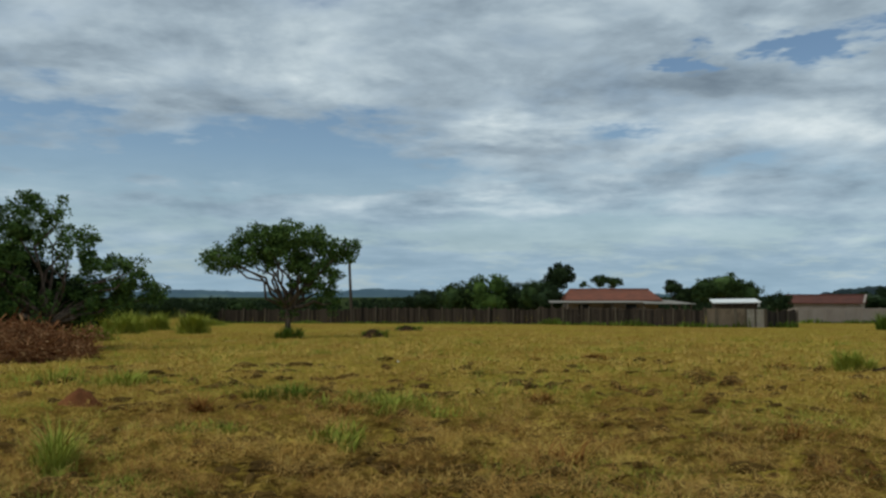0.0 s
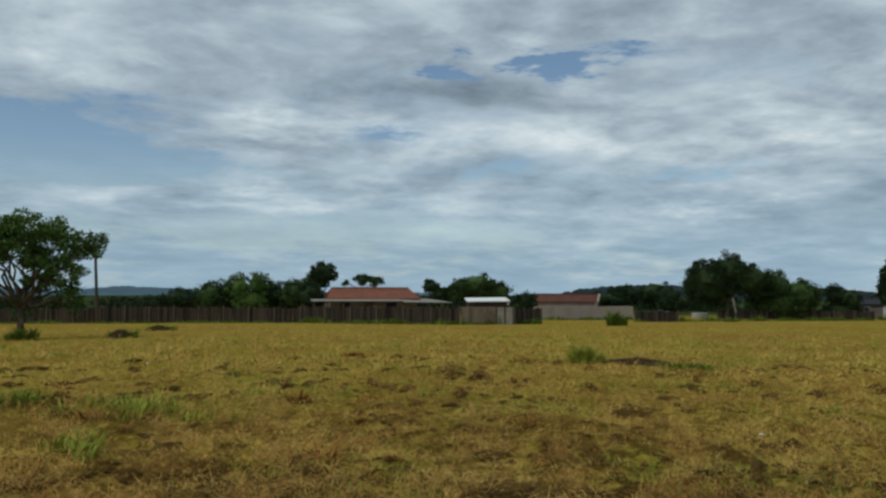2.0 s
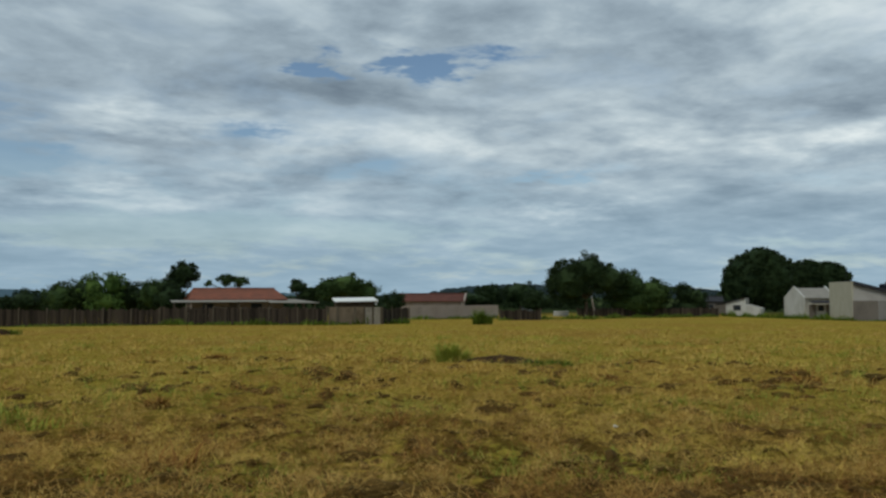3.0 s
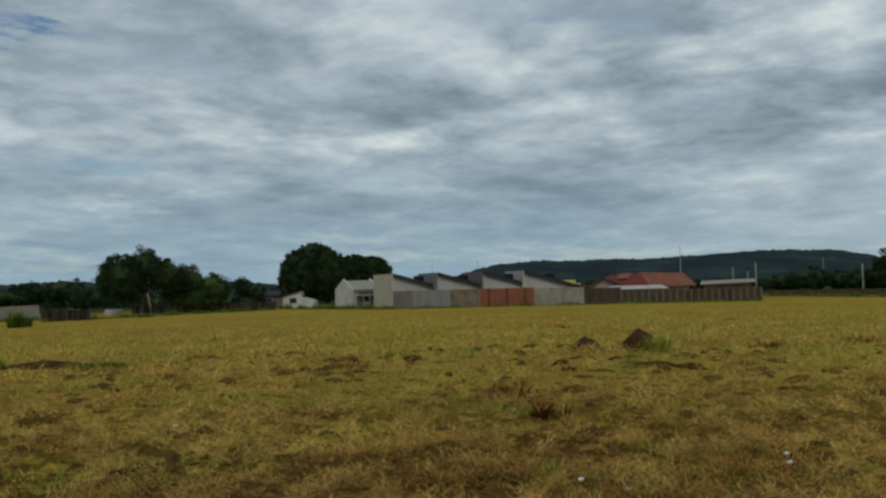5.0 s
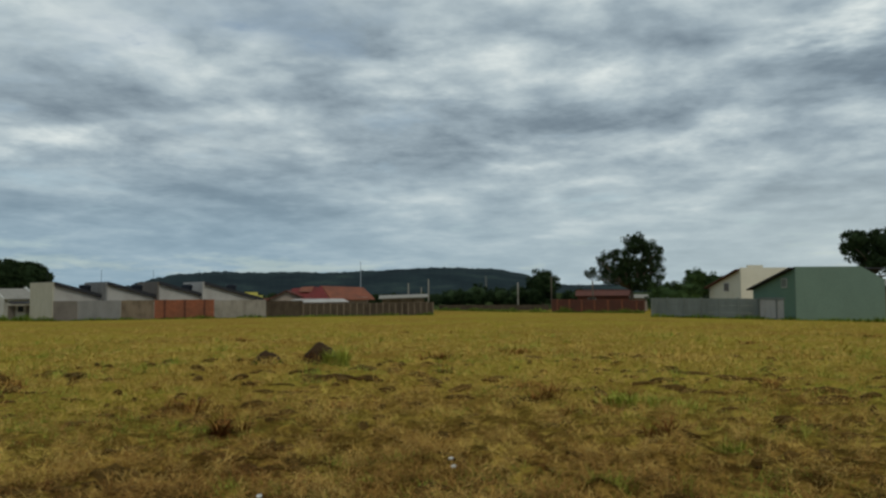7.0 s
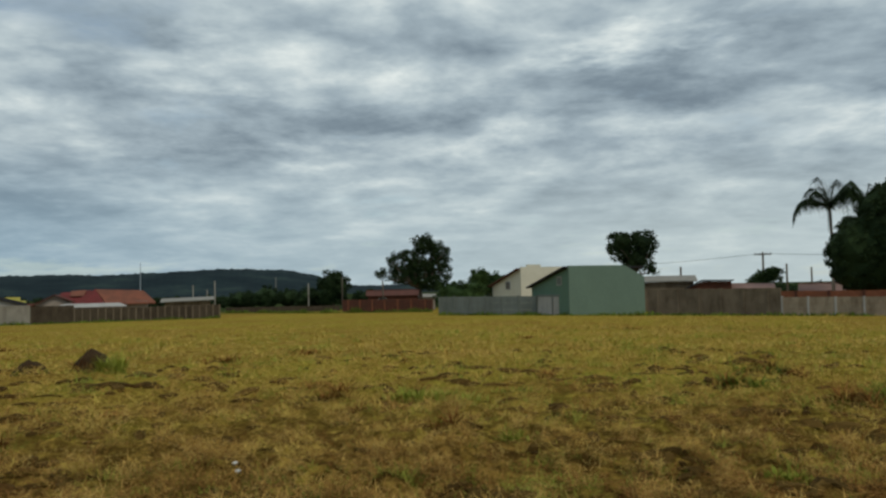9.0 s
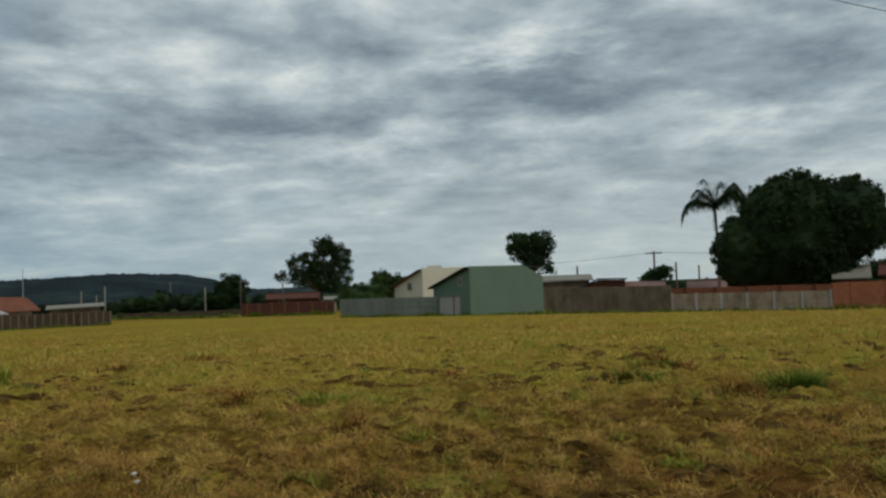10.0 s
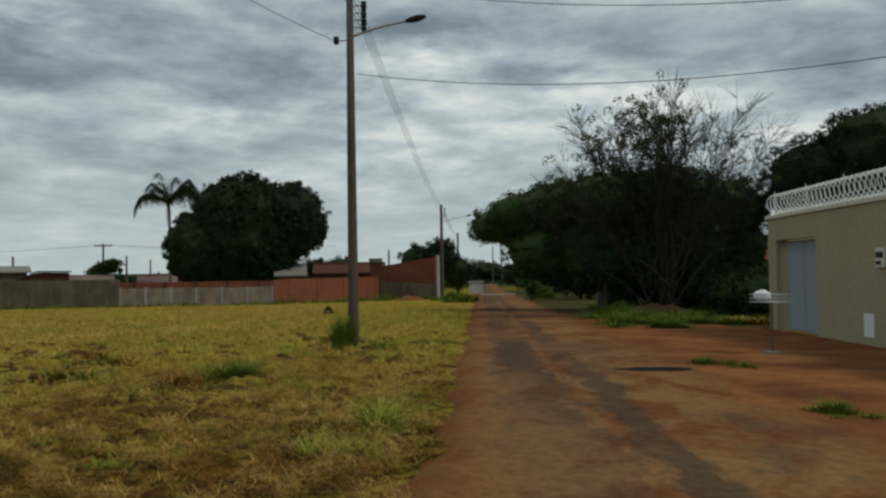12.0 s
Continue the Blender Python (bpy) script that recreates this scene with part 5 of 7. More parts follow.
for i, (az, r, h, w) in enumerate([(78.0, 180, 3.6, 2.8), (79.6, 175, 4.4, 3.0), (81.2, 180, 3.8, 3.0), (82.6, 172, 4.0, 2.6), (86.6, 165, 3.2, 3.0)]):
    tree("dark shrubby tree at the far edge of the field", az, r, 1.2, 0.15, [(0, 0, h * 0.5, w, w * 0.8, h * 0.5)], 70, 0.6, 45, 0.2, M_LEAF_DARK, 70 + i, 0.75, 0.75, None, "garden_tree", "trees across the field")
tree("dense dark tree across the field", 84.2, 168, 2.5, 0.25, [(0, 0, 4.3, 3.0, 2.6, 2.6), (-1.2, 0, 2.4, 3.2, 2.4, 2.0)], 170, 0.65, 55, 0.2, M_LEAF_DARK, 76, 0.75)
tree("tall airy eucalyptus with tufted foliage", 90.2, 130, 4.0, 0.35, [(0.6, 0, 9.6, 1.9, 1.7, 1.7), (-1.6, 0, 8.0, 1.7, 1.5, 1.3), (2.8, 0, 8.4, 1.6, 1.5, 1.6), (-3.8, 0, 7.2, 1.2, 1.2, 1.4), (3.6, 0, 6.2, 1.3, 1.3, 1.6), (0.4, 0, 6.4, 2.6, 2.0, 1.6), (-5.8, 0, 5.6, 0.8, 0.8, 0.9), (-2.6, 0, 5.2, 2.2, 1.8, 1.2), (1.6, 0, 4.2, 3.0, 2.0, 1.2)],
     760, 0.55, 44, 0.14, M_LEAF_DARK, 80, 0, 0.45)
tree("rounded green shrub against the concrete wall", 92.9, 96, 0.8, 0.1, [(-0.8, 0, 1.9, 2.0, 1.4, 1.5), (1.6, 0, 2.0, 2.1, 1.4, 1.5)], 130, 0.4, 55, 0.1, M_LEAF_DEEP, 81, 0.8, 0.85, None, "shrub")
tree("dark garden tree behind the cream house", 94.9, 116, 1.8, 0.18, [(-1.0, 0, 3.9, 1.7, 1.5, 1.6), (1.0, 0, 3.8, 1.8, 1.5, 1.3)], 130, 0.5, 50, 0.13, M_LEAF_DEEP, 82, 0.7)
tree("tall dark tree behind the green house", 104.7, 98, 3.6, 0.22, [(-1.0, 0, 7.2, 1.6, 1.5, 1.7), (1.2, 0, 7.2, 1.5, 1.4, 1.5), (0.6, 0, 5.4, 1.8, 1.5, 1.2), (2.2, 0, 4.4, 0.7, 0.7, 0.6)], 190, 0.5, 55, 0.13, M_LEAF_DARK, 83, 0.6, 0.6)
tree("small green tree above the yard wall", 113.2, 88, 1.4, 0.12, [(-0.6, 0, 3.0, 1.0, 0.9, 0.7), (0.6, 0, 3.3, 1.0, 0.9, 0.7)], 70, 0.38, 45, 0.12, M_LEAF_DEEP, 84, 0.55)
tree("great rounded mango tree with a low dense crown", 122.15, 75, 2.2, 0.45, [(-3.4, 0, 4.4, 3.2, 3.2, 3.2), (0, 0, 5.6, 4.4, 4.0, 4.6), (3.4, 0, 6.6, 3.2, 3.4, 3.2), (-0.6, 0, 7.7, 3.6, 3.0, 2.4), (0.9, 0, 3.4, 3.0, 2.8, 2.6)], 2300, 0.34, 30, 0.12, M_LEAF_DARK, 85, 0.90, 0.90, uneven=0.10)
tree("dark round tree beyond the brick wall by the lane", 134.2, 92, 1.6, 0.2, [(-1.0, 0, 3.6, 1.9, 1.7, 1.6), (1.6, 0, 3.9, 2.0, 1.8, 1.9), (3.4, 0, 2.4, 1.6, 1.5, 1.8)], 190, 0.5, 55, 0.13, M_LEAF_DARK, 86, 0.78, 0.8)
tree("low dark tree behind the brick wall", 127.6, 92, 1.4, 0.15, [(-1.4, 0, 3.0, 1.4, 1.2, 0.9), (1.2, 0, 3.2, 1.4, 1.2, 0.9)], 90, 0.45, 45, 0.13, M_LEAF_DARK, 87, 0.75)
tree("broad dark tree with a low spreading crown over the lane", 146.5, 38.5, 2.2, 0.35, [(-4.6, 2.6, 3.9, 1.7, 1.8, 0.95), (-3.4, 2.0, 4.3, 1.9, 2.0, 1.1), (-1.6, 1.2, 4.6, 2.2, 2.2, 1.2), (0.4, 0, 4.75, 2.3, 2.2, 1.25), (2.6, -0.5, 4.7, 2.4, 2.2, 1.25), (4.7, -1.5, 4.2, 2.0, 2.0, 1.3), (-2.6, 1.6, 2.6, 1.9, 2.0, 1.3), (0.2, 0.5, 2.6, 2.4, 2.0, 1.7), (2.6, 0.2, 2.6, 2.4, 2.0, 1.7), (5.0, -1.0, 2.6, 1.8, 1.8, 1.5)],
     2200, 0.27, 36, 0.065, M_LEAF_DEEP, 88, 0.86, 0.88, uneven=0.08)
tree("dense dark tree above the khaki wall", 161.8, 36.0, 3.0, 0.3, [(-1.2, 0, 5.0, 1.8, 1.8, 1.5), (1.0, 0, 5.9, 2.2, 2.0, 1.7), (3.2, 0, 6.3, 2.2, 2.0, 1.8), (0.5, 0, 4.2, 2.6, 2.2, 1.6)], 1000, 0.28, 36, 0.07, M_LEAF_DARK, 89, 0.84, 0.86, uneven=0.10)


for i, (s, o, h, w) in enumerate(((62, -7.5, 3.2, 2.2), (72, -7.5, 3.6, 2.4), (88, -8, 4.0, 2.6), (105, -8, 3.6, 2.6), (130, -6, 4.2, 3.0), (128, 7, 4.0, 3.0), (190, -2, 5.0, 5.0), (195, 8, 5.0, 5.0))):
    p = lane(s, o)
    tree("dark leafy tree on the verge farther down the lane", math.degrees(math.atan2(p.x, p.y)), math.hypot(p.x, p.y), 1.2, 0.12, [(0, 0, h * 0.55, w, w, h * 0.45), (w * 0.4, 0, h * 0.4, w * 0.8, w * 0.8, h * 0.35)], 90, 0.5, 45, 0.13, M_LEAF_MID if i % 2 else M_LEAF_DARK, 400 + i, 0.72, 0.75, None, "garden_tree", "trees along the lane")


for i, (s, o, h, w) in enumerate(((31, -10.5, 1.7, 1.5), (34, -10.2, 2.2, 1.6), (38, -9.6, 2.4, 1.8), (42, -9.0, 2.2, 1.7), (35, -13.5, 2.2, 1.8), (29, -13.2, 1.8, 1.5), (47, -8.5, 2.4, 1.8))):
    p = lane(s, o)
    tree("dark undergrowth shrub in the shade of the trees", math.degrees(math.atan2(p.x, p.y)), math.hypot(p.x, p.y), 0.5, 0.05, [(0, 0, h * 0.5, w, w, h * 0.5)], 90, 0.34, 60, 0.07, M_LEAF_DEEP, 440 + i, 0.7, 0.75, None, "shrub", "undergrowth by the lane")


tree("pale green shrub beside the lane", 141.5, 60, 0.5, 0.05, [(0, 0, 1.5, 0.75, 0.7, 0.75), (0.5, 0, 0.8, 0.7, 0.6, 0.6)], 60, 0.3, 45, 0.10, M_LEAF_MID, 95, 0.6, 0.7, None, "shrub")


def far_wood(az0, az1, r, h, label, seed, depth=20.0):
    """A belt of distant scrub and trees, too far off to count."""
    rng = random.Random(seed)
    out = []
    n = int((az1 - az0) * 9)
    for i in range(n):
        az = az0 + (az1 - az0) * rng.random()
        rr = r + rng.random() * depth
        hh = h * (0.55 + 0.6 * abs(noise.noise(Vector((az * 0.8, seed, 0))))+ 0.25 * rng.random())
        p = at(az, rr)
        for z in (0.25, 0.6, 0.9):
            out.append(((p.x + rng.gauss(0, 0.8), p.y + rng.gauss(0, 0.8), p.z + hh * z), hh * 0.33))
    me = leaf_mesh("far_wood", out, 26, 0.30 * r / 170, seed)
    tagged(link_data("far_wood", me, M_LEAF_DARK), label, "trees", "", "stuff")


far_wood(-34, 8, 190, 3.0, "distant belt of scrub beyond the north fence", 501, 60)
far_wood(8, 34, 185, 3.6, "distant belt of trees behind the farmhouse", 502, 40)
far_wood(32, 50, 175, 3.6, "distant belt of trees behind the thicket", 503, 40)
far_wood(50, 78, 200, 3.2, "distant belt of trees behind the terrace", 504, 40)
far_wood(76, 106, 190, 2.4, "distant belt of trees across the field", 505, 60)
far_wood(104, 136, 170, 3.4, "distant belt of trees beyond the yards", 506, 40)
far_wood(135, 146, 215, 5.0, "distant trees closing the end of the lane", 507, 30)


def bare_tree():
    """Half-leafless tree: many fine upright twigs with a few leaves on one side."""
    foot = at(150.3, 32.5)
    ob = thing("bare_tree", Matrix.Translation(foot) @ Matrix.Rotation(-radians(150.3), 4, "Z"), "half-leafless grey tree with a haze of fine twigs", "tree")
    rng = random.Random(5)
    part("trunk", tube(bmesh.new(), [(0, 0, -0.3), (0, 0, 0.4), (0.1, 0, 1.3), (0.05, 0.1, 2.2)], [0.15, 0.12, 0.10, 0.07], 9), M_TWIG, ob, "", True)
    big, fine, ends = bmesh.new(), bmesh.new(), []
    for i in range(34):
        az, tilt = rng.uniform(0, 6.283), rng.uniform(0.08, 0.92)
        n = rng.uniform(5.6, 7.5) * (1 - 0.06 * tilt)
        d = Vector((math.sin(tilt) * math.cos(az), 0.6 * math.sin(tilt) * math.sin(az), math.cos(tilt)))
        p0 = Vector((rng.uniform(-0.5, 0.5), rng.uniform(-0.3, 0.3), rng.uniform(0.0, 1.6)))
        pts = [p0 + d * n * f + Vector((rng.uniform(-.2, .2), rng.uniform(-.2, .2), -0.3 * f * f)) * (1 if 0 < f else 0) for f in (0, 0.25, 0.5, 0.75, 1.0)]
        tube(big, pts, [0.030, 0.028, 0.024, 0.017, 0.008], 5, False)
        for _ in range(34):
            f = 1 - 0.62 * rng.random() ** 1.3
            q = p0 + d * n * f
            e = (d + Vector((rng.gauss(0, 0.6), rng.gauss(0, 0.5), rng.gauss(0.1, 0.5)))).normalized()
            m1 = rng.uniform(0.6, 1.7)
            q1, q2 = q + e * m1 * 0.5 + Vector((0, 0, rng.uniform(-.1, .1))), q + e * m1
            tube(fine, [q, q1, q2], [0.012, 0.009, 0.005], 3, False)
            ends.append(q2)
            for _ in range(3):
                e2 = (e + Vector((rng.gauss(0, 0.6), rng.gauss(0, 0.6), rng.gauss(0.1, 0.5)))).normalized()
                tube(fine, [q1, q1 + e2 * rng.uniform(0.3, 0.9)], [0.010, 0.005], 3, False)
    part("branching", big, M_TWIG, ob)
    part("twig_haze", fine, M_TWIG, ob)
    leafy = [(tuple(p), 0.22) for p in ends if -3.0 < p.x < 0.2 and p.z > 4.8 and rng.random() < 0.55 or rng.random() < 0.16]
    link_data("foliage", leaf_mesh("foliage", leafy, 34, 0.055, 9), M_LEAF_DEEP, ob)


bare_tree()


def palm(az, r, h, spread, label, seed, n=15, trunk_r=0.16):
    foot = at(az, r)
    ob = thing("palm_tree", Matrix.Translation(foot) @ Matrix.Rotation(-radians(az), 4, "Z"), label, "palm")
    rng = random.Random(seed)
    part("trunk", tube(bmesh.new(), [(0, 0, -0.3), (0, 0, 0.5), (0.1, 0, h * 0.5), (0, 0, h)], [trunk_r * 1.3, trunk_r * 1.1, trunk_r, trunk_r * 0.8], 9), M_BARK_PALE, ob, "", True)
    for i in range(n):
        a = 6.283 * i / n + rng.uniform(-0.2, 0.2)
        rise, sag = rng.uniform(0.9, 2.1), rng.uniform(0.3, 0.75)
        bm = bmesh.new()
        pts, k = [], 12
        for j in range(k + 1):
            f = j / k
            out = 0.66 * spread * (1 - (1 - f) ** 1.9) * (1.15 - 0.25 * rise)
            z = h - 0.2 + spread * (0.62 * rise * f - (0.45 + 0.95 * sag) * f ** 2.2)
            pts.append(Vector((out * math.cos(a), out * math.sin(a), z)))
        tube(bm, pts, [0.05 * (1 - 0.8 * j / k) for j in range(k + 1)], 4, False)
        side = Vector((-math.sin(a), math.cos(a), 0))
        for j in range(1, 4 * k):
            f = j / (4 * k)
            q = pts[int(f * k)].lerp(pts[min(k, int(f * k) + 1)], f * k - int(f * k))
            n_l = spread * 0.27 * math.sin(math.pi * min(1, 0.15 + f * 0.85)) * rng.uniform(0.8, 1.15)
            for sg in (-1, 1):
                tip = q + side * sg * n_l * rng.uniform(0.5, 1.1) + Vector((rng.uniform(-0.15, 0.15), rng.uniform(-0.15, 0.15), -n_l * rng.uniform(0.2, 1.0)))
                w = Vector((math.cos(a), math.sin(a), 0)) * 0.038
                bm.faces.new([bm.verts.new(q - w), bm.verts.new(q + w), bm.verts.new(tip)])
        part("frond", bm, M_LEAF_DARK, ob)


palm(117.1, 82, 9.7, 5.3, "tall palm with drooping fronds beside the mango tree", 3, 22)
palm(119.2, 84, 9.9, 4.3, "second palm half hidden behind the mango tree", 4, 12)


# ---------------------------------------------------------------- poles, lamps and wires
def street_pole(az, r, h, r0, r1, label, arm=None, lamp_z=0.0, arm_dir=(1, 0), lean=0.0, mat=None):
    foot = at(az, r)
    ob = thing("utility_pole", Matrix.Translation(foot), label, "utility pole")
    part("shaft", tube(bmesh.new(), [(0, 0, -0.4), (0, 0, 0), (lean * 0.5, 0, h * 0.5), (lean, 0, h)], [r0, r0, (r0 + r1) / 2, r1], 14), mat or M_POLE, ob, "", True)
    if arm:
        ax, ay = arm_dir
        bm = tube(bmesh.new(), [(0, 0, lamp_z), (ax * arm * 0.5, ay * arm * 0.5, lamp_z + arm * 0.16), (ax * arm, ay * arm, lamp_z + arm * 0.26)], [0.03] * 3, 6)
        part("lamp_arm", bm, M_STEEL, ob)
        d = Vector((ax, ay, 0.22)).normalized()
        e = Vector((ax * arm, ay * arm, lamp_z + arm * 0.26))
        bm = tube(bmesh.new(), [e - d * 0.05, e + d * 0.08, e + d * 0.26, e + d * 0.44], [0.03, 0.07, 0.085, 0.04], 8)
        part("lamp_head", bm, M_BLACK, ob, "street lamp head")
    return ob


def insulators(ob, z_list, x=0.0, y=0.0, d=(0.2, 0.0), r0=0.14):
    n = Vector((d[0], d[1], 0)).normalized()
    for z in z_list:
        p = n * (r0 + 0.02)
        b = part("bracket", tube(bmesh.new(), [(p.x * 0.6, p.y * 0.6, z), (p.x * 1.9, p.y * 1.9, z)], [0.02, 0.02], 5), M_STEEL, ob)
        q = n * (r0 * 1.9 + 0.05)
        part("insulator", tube(bmesh.new(), [(q.x, q.y, z - 0.08), (q.x, q.y, z - 0.02), (q.x, q.y, z + 0.02), (q.x, q.y, z + 0.08)], [0.05, 0.075, 0.05, 0.07], 8), M_BLACK, b)


R1 = 18.8
arm_d = -SIDE
P1 = street_pole(129.45, R1, 8.49, 0.122, 0.074, "concrete utility pole with a street lamp, weeds at its foot", 1.3, 6.98, (arm_d.x, arm_d.y))
insulators(P1, (7.2, 7.37, 7.53, 7.7), d=(arm_d.x, arm_d.y))
insulators(P1, (6.91,), d=(SIDE.x, SIDE.y))
P2 = street_pole(135.4, 72, 8.2, 0.17, 0.12, "concrete utility pole with a street lamp by the brick wall", 2.2, 6.6, (arm_d.x, arm_d.y))
insulators(P2, (7.2, 7.5, 7.8), d=(arm_d.x, arm_d.y))
street_pole(136.5, 104, 7.6, 0.16, 0.12, "plain concrete utility pole farther down the lane")
street_pole(139.5, 140, 8.0, 0.15, 0.11, "distant utility pole on the lane")
street_pole(138.9, 170, 8.0, 0.15, 0.11, "distant utility pole at the end of the lane")
street_pole(131.7, 95, 5.2, 0.12, 0.1, "short pole behind the brick wall")
street_pole(-6.3, 88, 7.6, 0.17, 0.13, "old wooden pole standing by the board fence", lean=-0.35, mat=M_FENCE)
street_pole(113.05, 110, 6.9, 0.15, 0.12, "utility pole with a crossarm beyond the yards")
CROSS = thing("crossarm", Matrix.Translation(at(113.05, 109.8) + Vector((0, 0, 6.6))) @ Matrix.Rotation(-radians(113), 4, "Z"), "wooden crossarm on the pole beyond the yards", "crossarm")
part("beam", boxed(-1.0, 1.0, -0.06, 0.06, -0.06, 0.06), M_POST, CROSS)
for x in (-0.9, -0.4, 0.4, 0.9):
    part("insulator", boxed(x - 0.05, x + 0.05, -0.05, 0.05, 0.065, 0.22), M_BLACK, CROSS)
for az, r, h in ((114.45, 105, 5.2), (115.9, 120, 5.2), (107.9, 100, 5.0), (84.8, 160, 6.0), (87.6, 128, 4.8)):
    street_pole(az, r, h, 0.14, 0.11, "thin distant utility pole among the houses")
for az, r, h in ((76.3, 150, 5.6), (74.9, 160, 5.0), (82.5, 150, 4.9), (75.8, 165, 4.2), (80.3, 320, 9.0)):
    street_pole(az, r, h, 0.13, 0.09, "pale concrete utility pole across the field", mat=M_CONC_PALE)
MAST = thing("radio_mast", Matrix.Translation(at(71.6, 600)), "thin radio mast on the far hill", "mast")
part("mast", tube(bmesh.new(), [(0, 0, -14), (0, 0, 25)], [0.35, 0.2], 6), M_STEEL, MAST)


def wire(p, q, sag, label, rad=0.008, n=18):
    p, q = Vector(p), Vector(q)
    pts = []
    for i in range(n + 1):
        f = i / n
        v = p.lerp(q, f)
        v.z -= sag * 4 * f * (1 - f)
        pts.append(v)
    bm = tube(bmesh.new(), pts, [rad] * (n + 1), 4, False)
    ob = link_mesh("overhead_wire", bm, M_CABLE)
    return tagged(ob, label, "wire", "overhead wires")


def on_pole(ob, z, o=0.25):
    p = ob.matrix_basis.translation
    return Vector((p.x - SIDE.x * o, p.y - SIDE.y * o, p.z + z))


# the pole across the lane beside the walled house, and the one behind the standpoint on the field's side
P3 = street_pole(165.0, 15.2, 7.2, 0.15, 0.11, "concrete service pole before the khaki wall")
insulators(P3, (5.45, 5.75, 6.05), d=(-SIDE.x, -SIDE.y), r0=0.11)
insulators(P3, (5.4, 5.6, 5.8), d=(-ROAD.x, -ROAD.y), r0=0.11)
for i, z in enumerate((7.2, 7.37, 7.53, 7.7)):
    wire(on_pole(P1, z), on_pole(P2, 7.1 + 0.2 * i), 0.5, "black overhead wire strung along the lane", 0.006)
    p = P1.matrix_basis.translation
    wire(on_pole(P1, z), (p.x - ROAD.x * 34 - SIDE.x * 0.25, p.y - ROAD.y * 34 - SIDE.y * 0.25, 7.75 + 0.17 * i), 0.5, "black overhead wire strung along the lane")
wire(on_pole(P1, 6.14, 0.15), on_pole(P3, 5.0, -0.2), 0.34, "black service wire crossing the lane")
wire(on_pole(P1, 8.2, 0.15), on_pole(P3, 6.05, -0.2), 0.35, "black service wire crossing the lane")
wire(on_pole(P1, 6.87, -0.25), at(112, 30, 24), 0.5, "thin stay wire from the pole towards the field")
wire(at(113.05, 110) + Vector((0, 0, 6.75)), at(128, 120) + Vector((0, 0, 6.9)), 0.5, "thin wire beyond the yards", 0.02)
wire(at(113.05, 110) + Vector((0, 0, 6.75)), at(98, 118) + Vector((0, 0, 6.0)), 0.5, "thin wire beyond the yards", 0.02)
for i in range(3):
    wire(on_pole(P2, 7.2 + 0.3 * i), at(136.5, 104) + Vector((0, 0, 7.0 + 0.2 * i)), 0.4, "black overhead wire strung along the lane", 0.015)


# ---------------------------------------------------------------- loose things
def tuft_mesh(name, n, spread, h, seed, width=0.02, lean=0.5, squash=1.0):
    """Blades of grass growing from a patch, bent outwards."""
    rng = np.random.default_rng(seed)
    k = 7
    cx, cy = rng.normal(0, 0.42, k) * spread, rng.normal(0, 0.42, k) * spread * squash
    top = rng.uniform(0.45, 1.15, k)
    i = rng.integers(0, k, n)
    a = rng.uniform(0, 6.283, n)
    rad = spread * np.abs(rng.normal(0, 0.26, n))
    base = np.stack([cx[i] + rad * np.cos(a), cy[i] + rad * np.sin(a) * squash, np.full(n, -0.04)], 1)
    hh = h * top[i] * rng.uniform(0.3, 1.15, n) * np.exp(-(rad / (spread * 0.7)) ** 2)
    b = a + rng.normal(0, 0.9, n)
    ln = hh * lean * rng.uniform(0.4, 2.0, n)
    dirn = np.stack([np.cos(b), np.sin(b), np.zeros(n)], 1)
    mid = base + dirn * (ln * 0.35)[:, None]
    mid[:, 2] += hh * 0.6
    tip = base + dirn * ln[:, None]
    tip[:, 2] += hh
    w = np.stack([-np.sin(b), np.cos(b), np.zeros(n)], 1) * (width * rng.uniform(0.6, 1.3, n))[:, None]
    verts = np.stack([base - w, base + w, mid + w * 0.8, mid - w * 0.8, tip], 1).reshape(-1, 3)
    faces = []
    for i in range(n):
        o = 5 * i
        faces += [(o, o + 1, o + 2, o + 3), (o + 3, o + 2, o + 4)]
    me = bpy.data.meshes.new(name)
    me.from_pydata(verts.tolist(), [], faces)
    me.update()
    return me


def tuft(az, r, spread, h, label, mat=None, n=260, seed=0, width=0.015, squash=1.0, name="grass_tuft", cat="grass", lean=0.5):
    p = at(az, r)
    me = tuft_mesh(name, n, spread, h, seed or int((az + 60) * 10 + r), width, lean, squash)
    ob = link_data(name, me, mat or M_GRASS, None, Matrix.Translation(p) @ Matrix.Rotation(-radians(az), 4, "Z"))
    return tagged(ob, label, cat, "", "stuff")


for az, r, w, h in ((-22.6, 56, 1.5, 1.4), (-20.9, 60, 1.7, 1.5), (-19.2, 64, 1.3, 1.5), (-16.9, 54, 1.4, 1.6), (-23.5, 44, 1.6, 1.1), (-15.2, 80, 2.0, 0.8)):
    tuft(az, r, w, h, "tall light green grass clump at the field's edge", M_GRASS, 1500, 0, 0.028, 0.6, lean=0.5)
tuft(-10.7, 44.0, 0.75, 0.75, "green weeds round the foot of the tree", M_WEED, 500, 0, 0.025)
tuft(-4.6, 44.0, 0.8, 0.7, "green weed clump over a spoil heap", M_WEED, 500, 0, 0.025)
tuft(-2.8, 57, 1.0, 0.6, "low weed-grown spoil heap far out", M_WEED, 400, 0, 0.03)
tuft(-24.5, 8.6, 0.35, 0.52, "fresh green grass tuft in the cut straw", M_GRASS, 420, 0, 0.009)
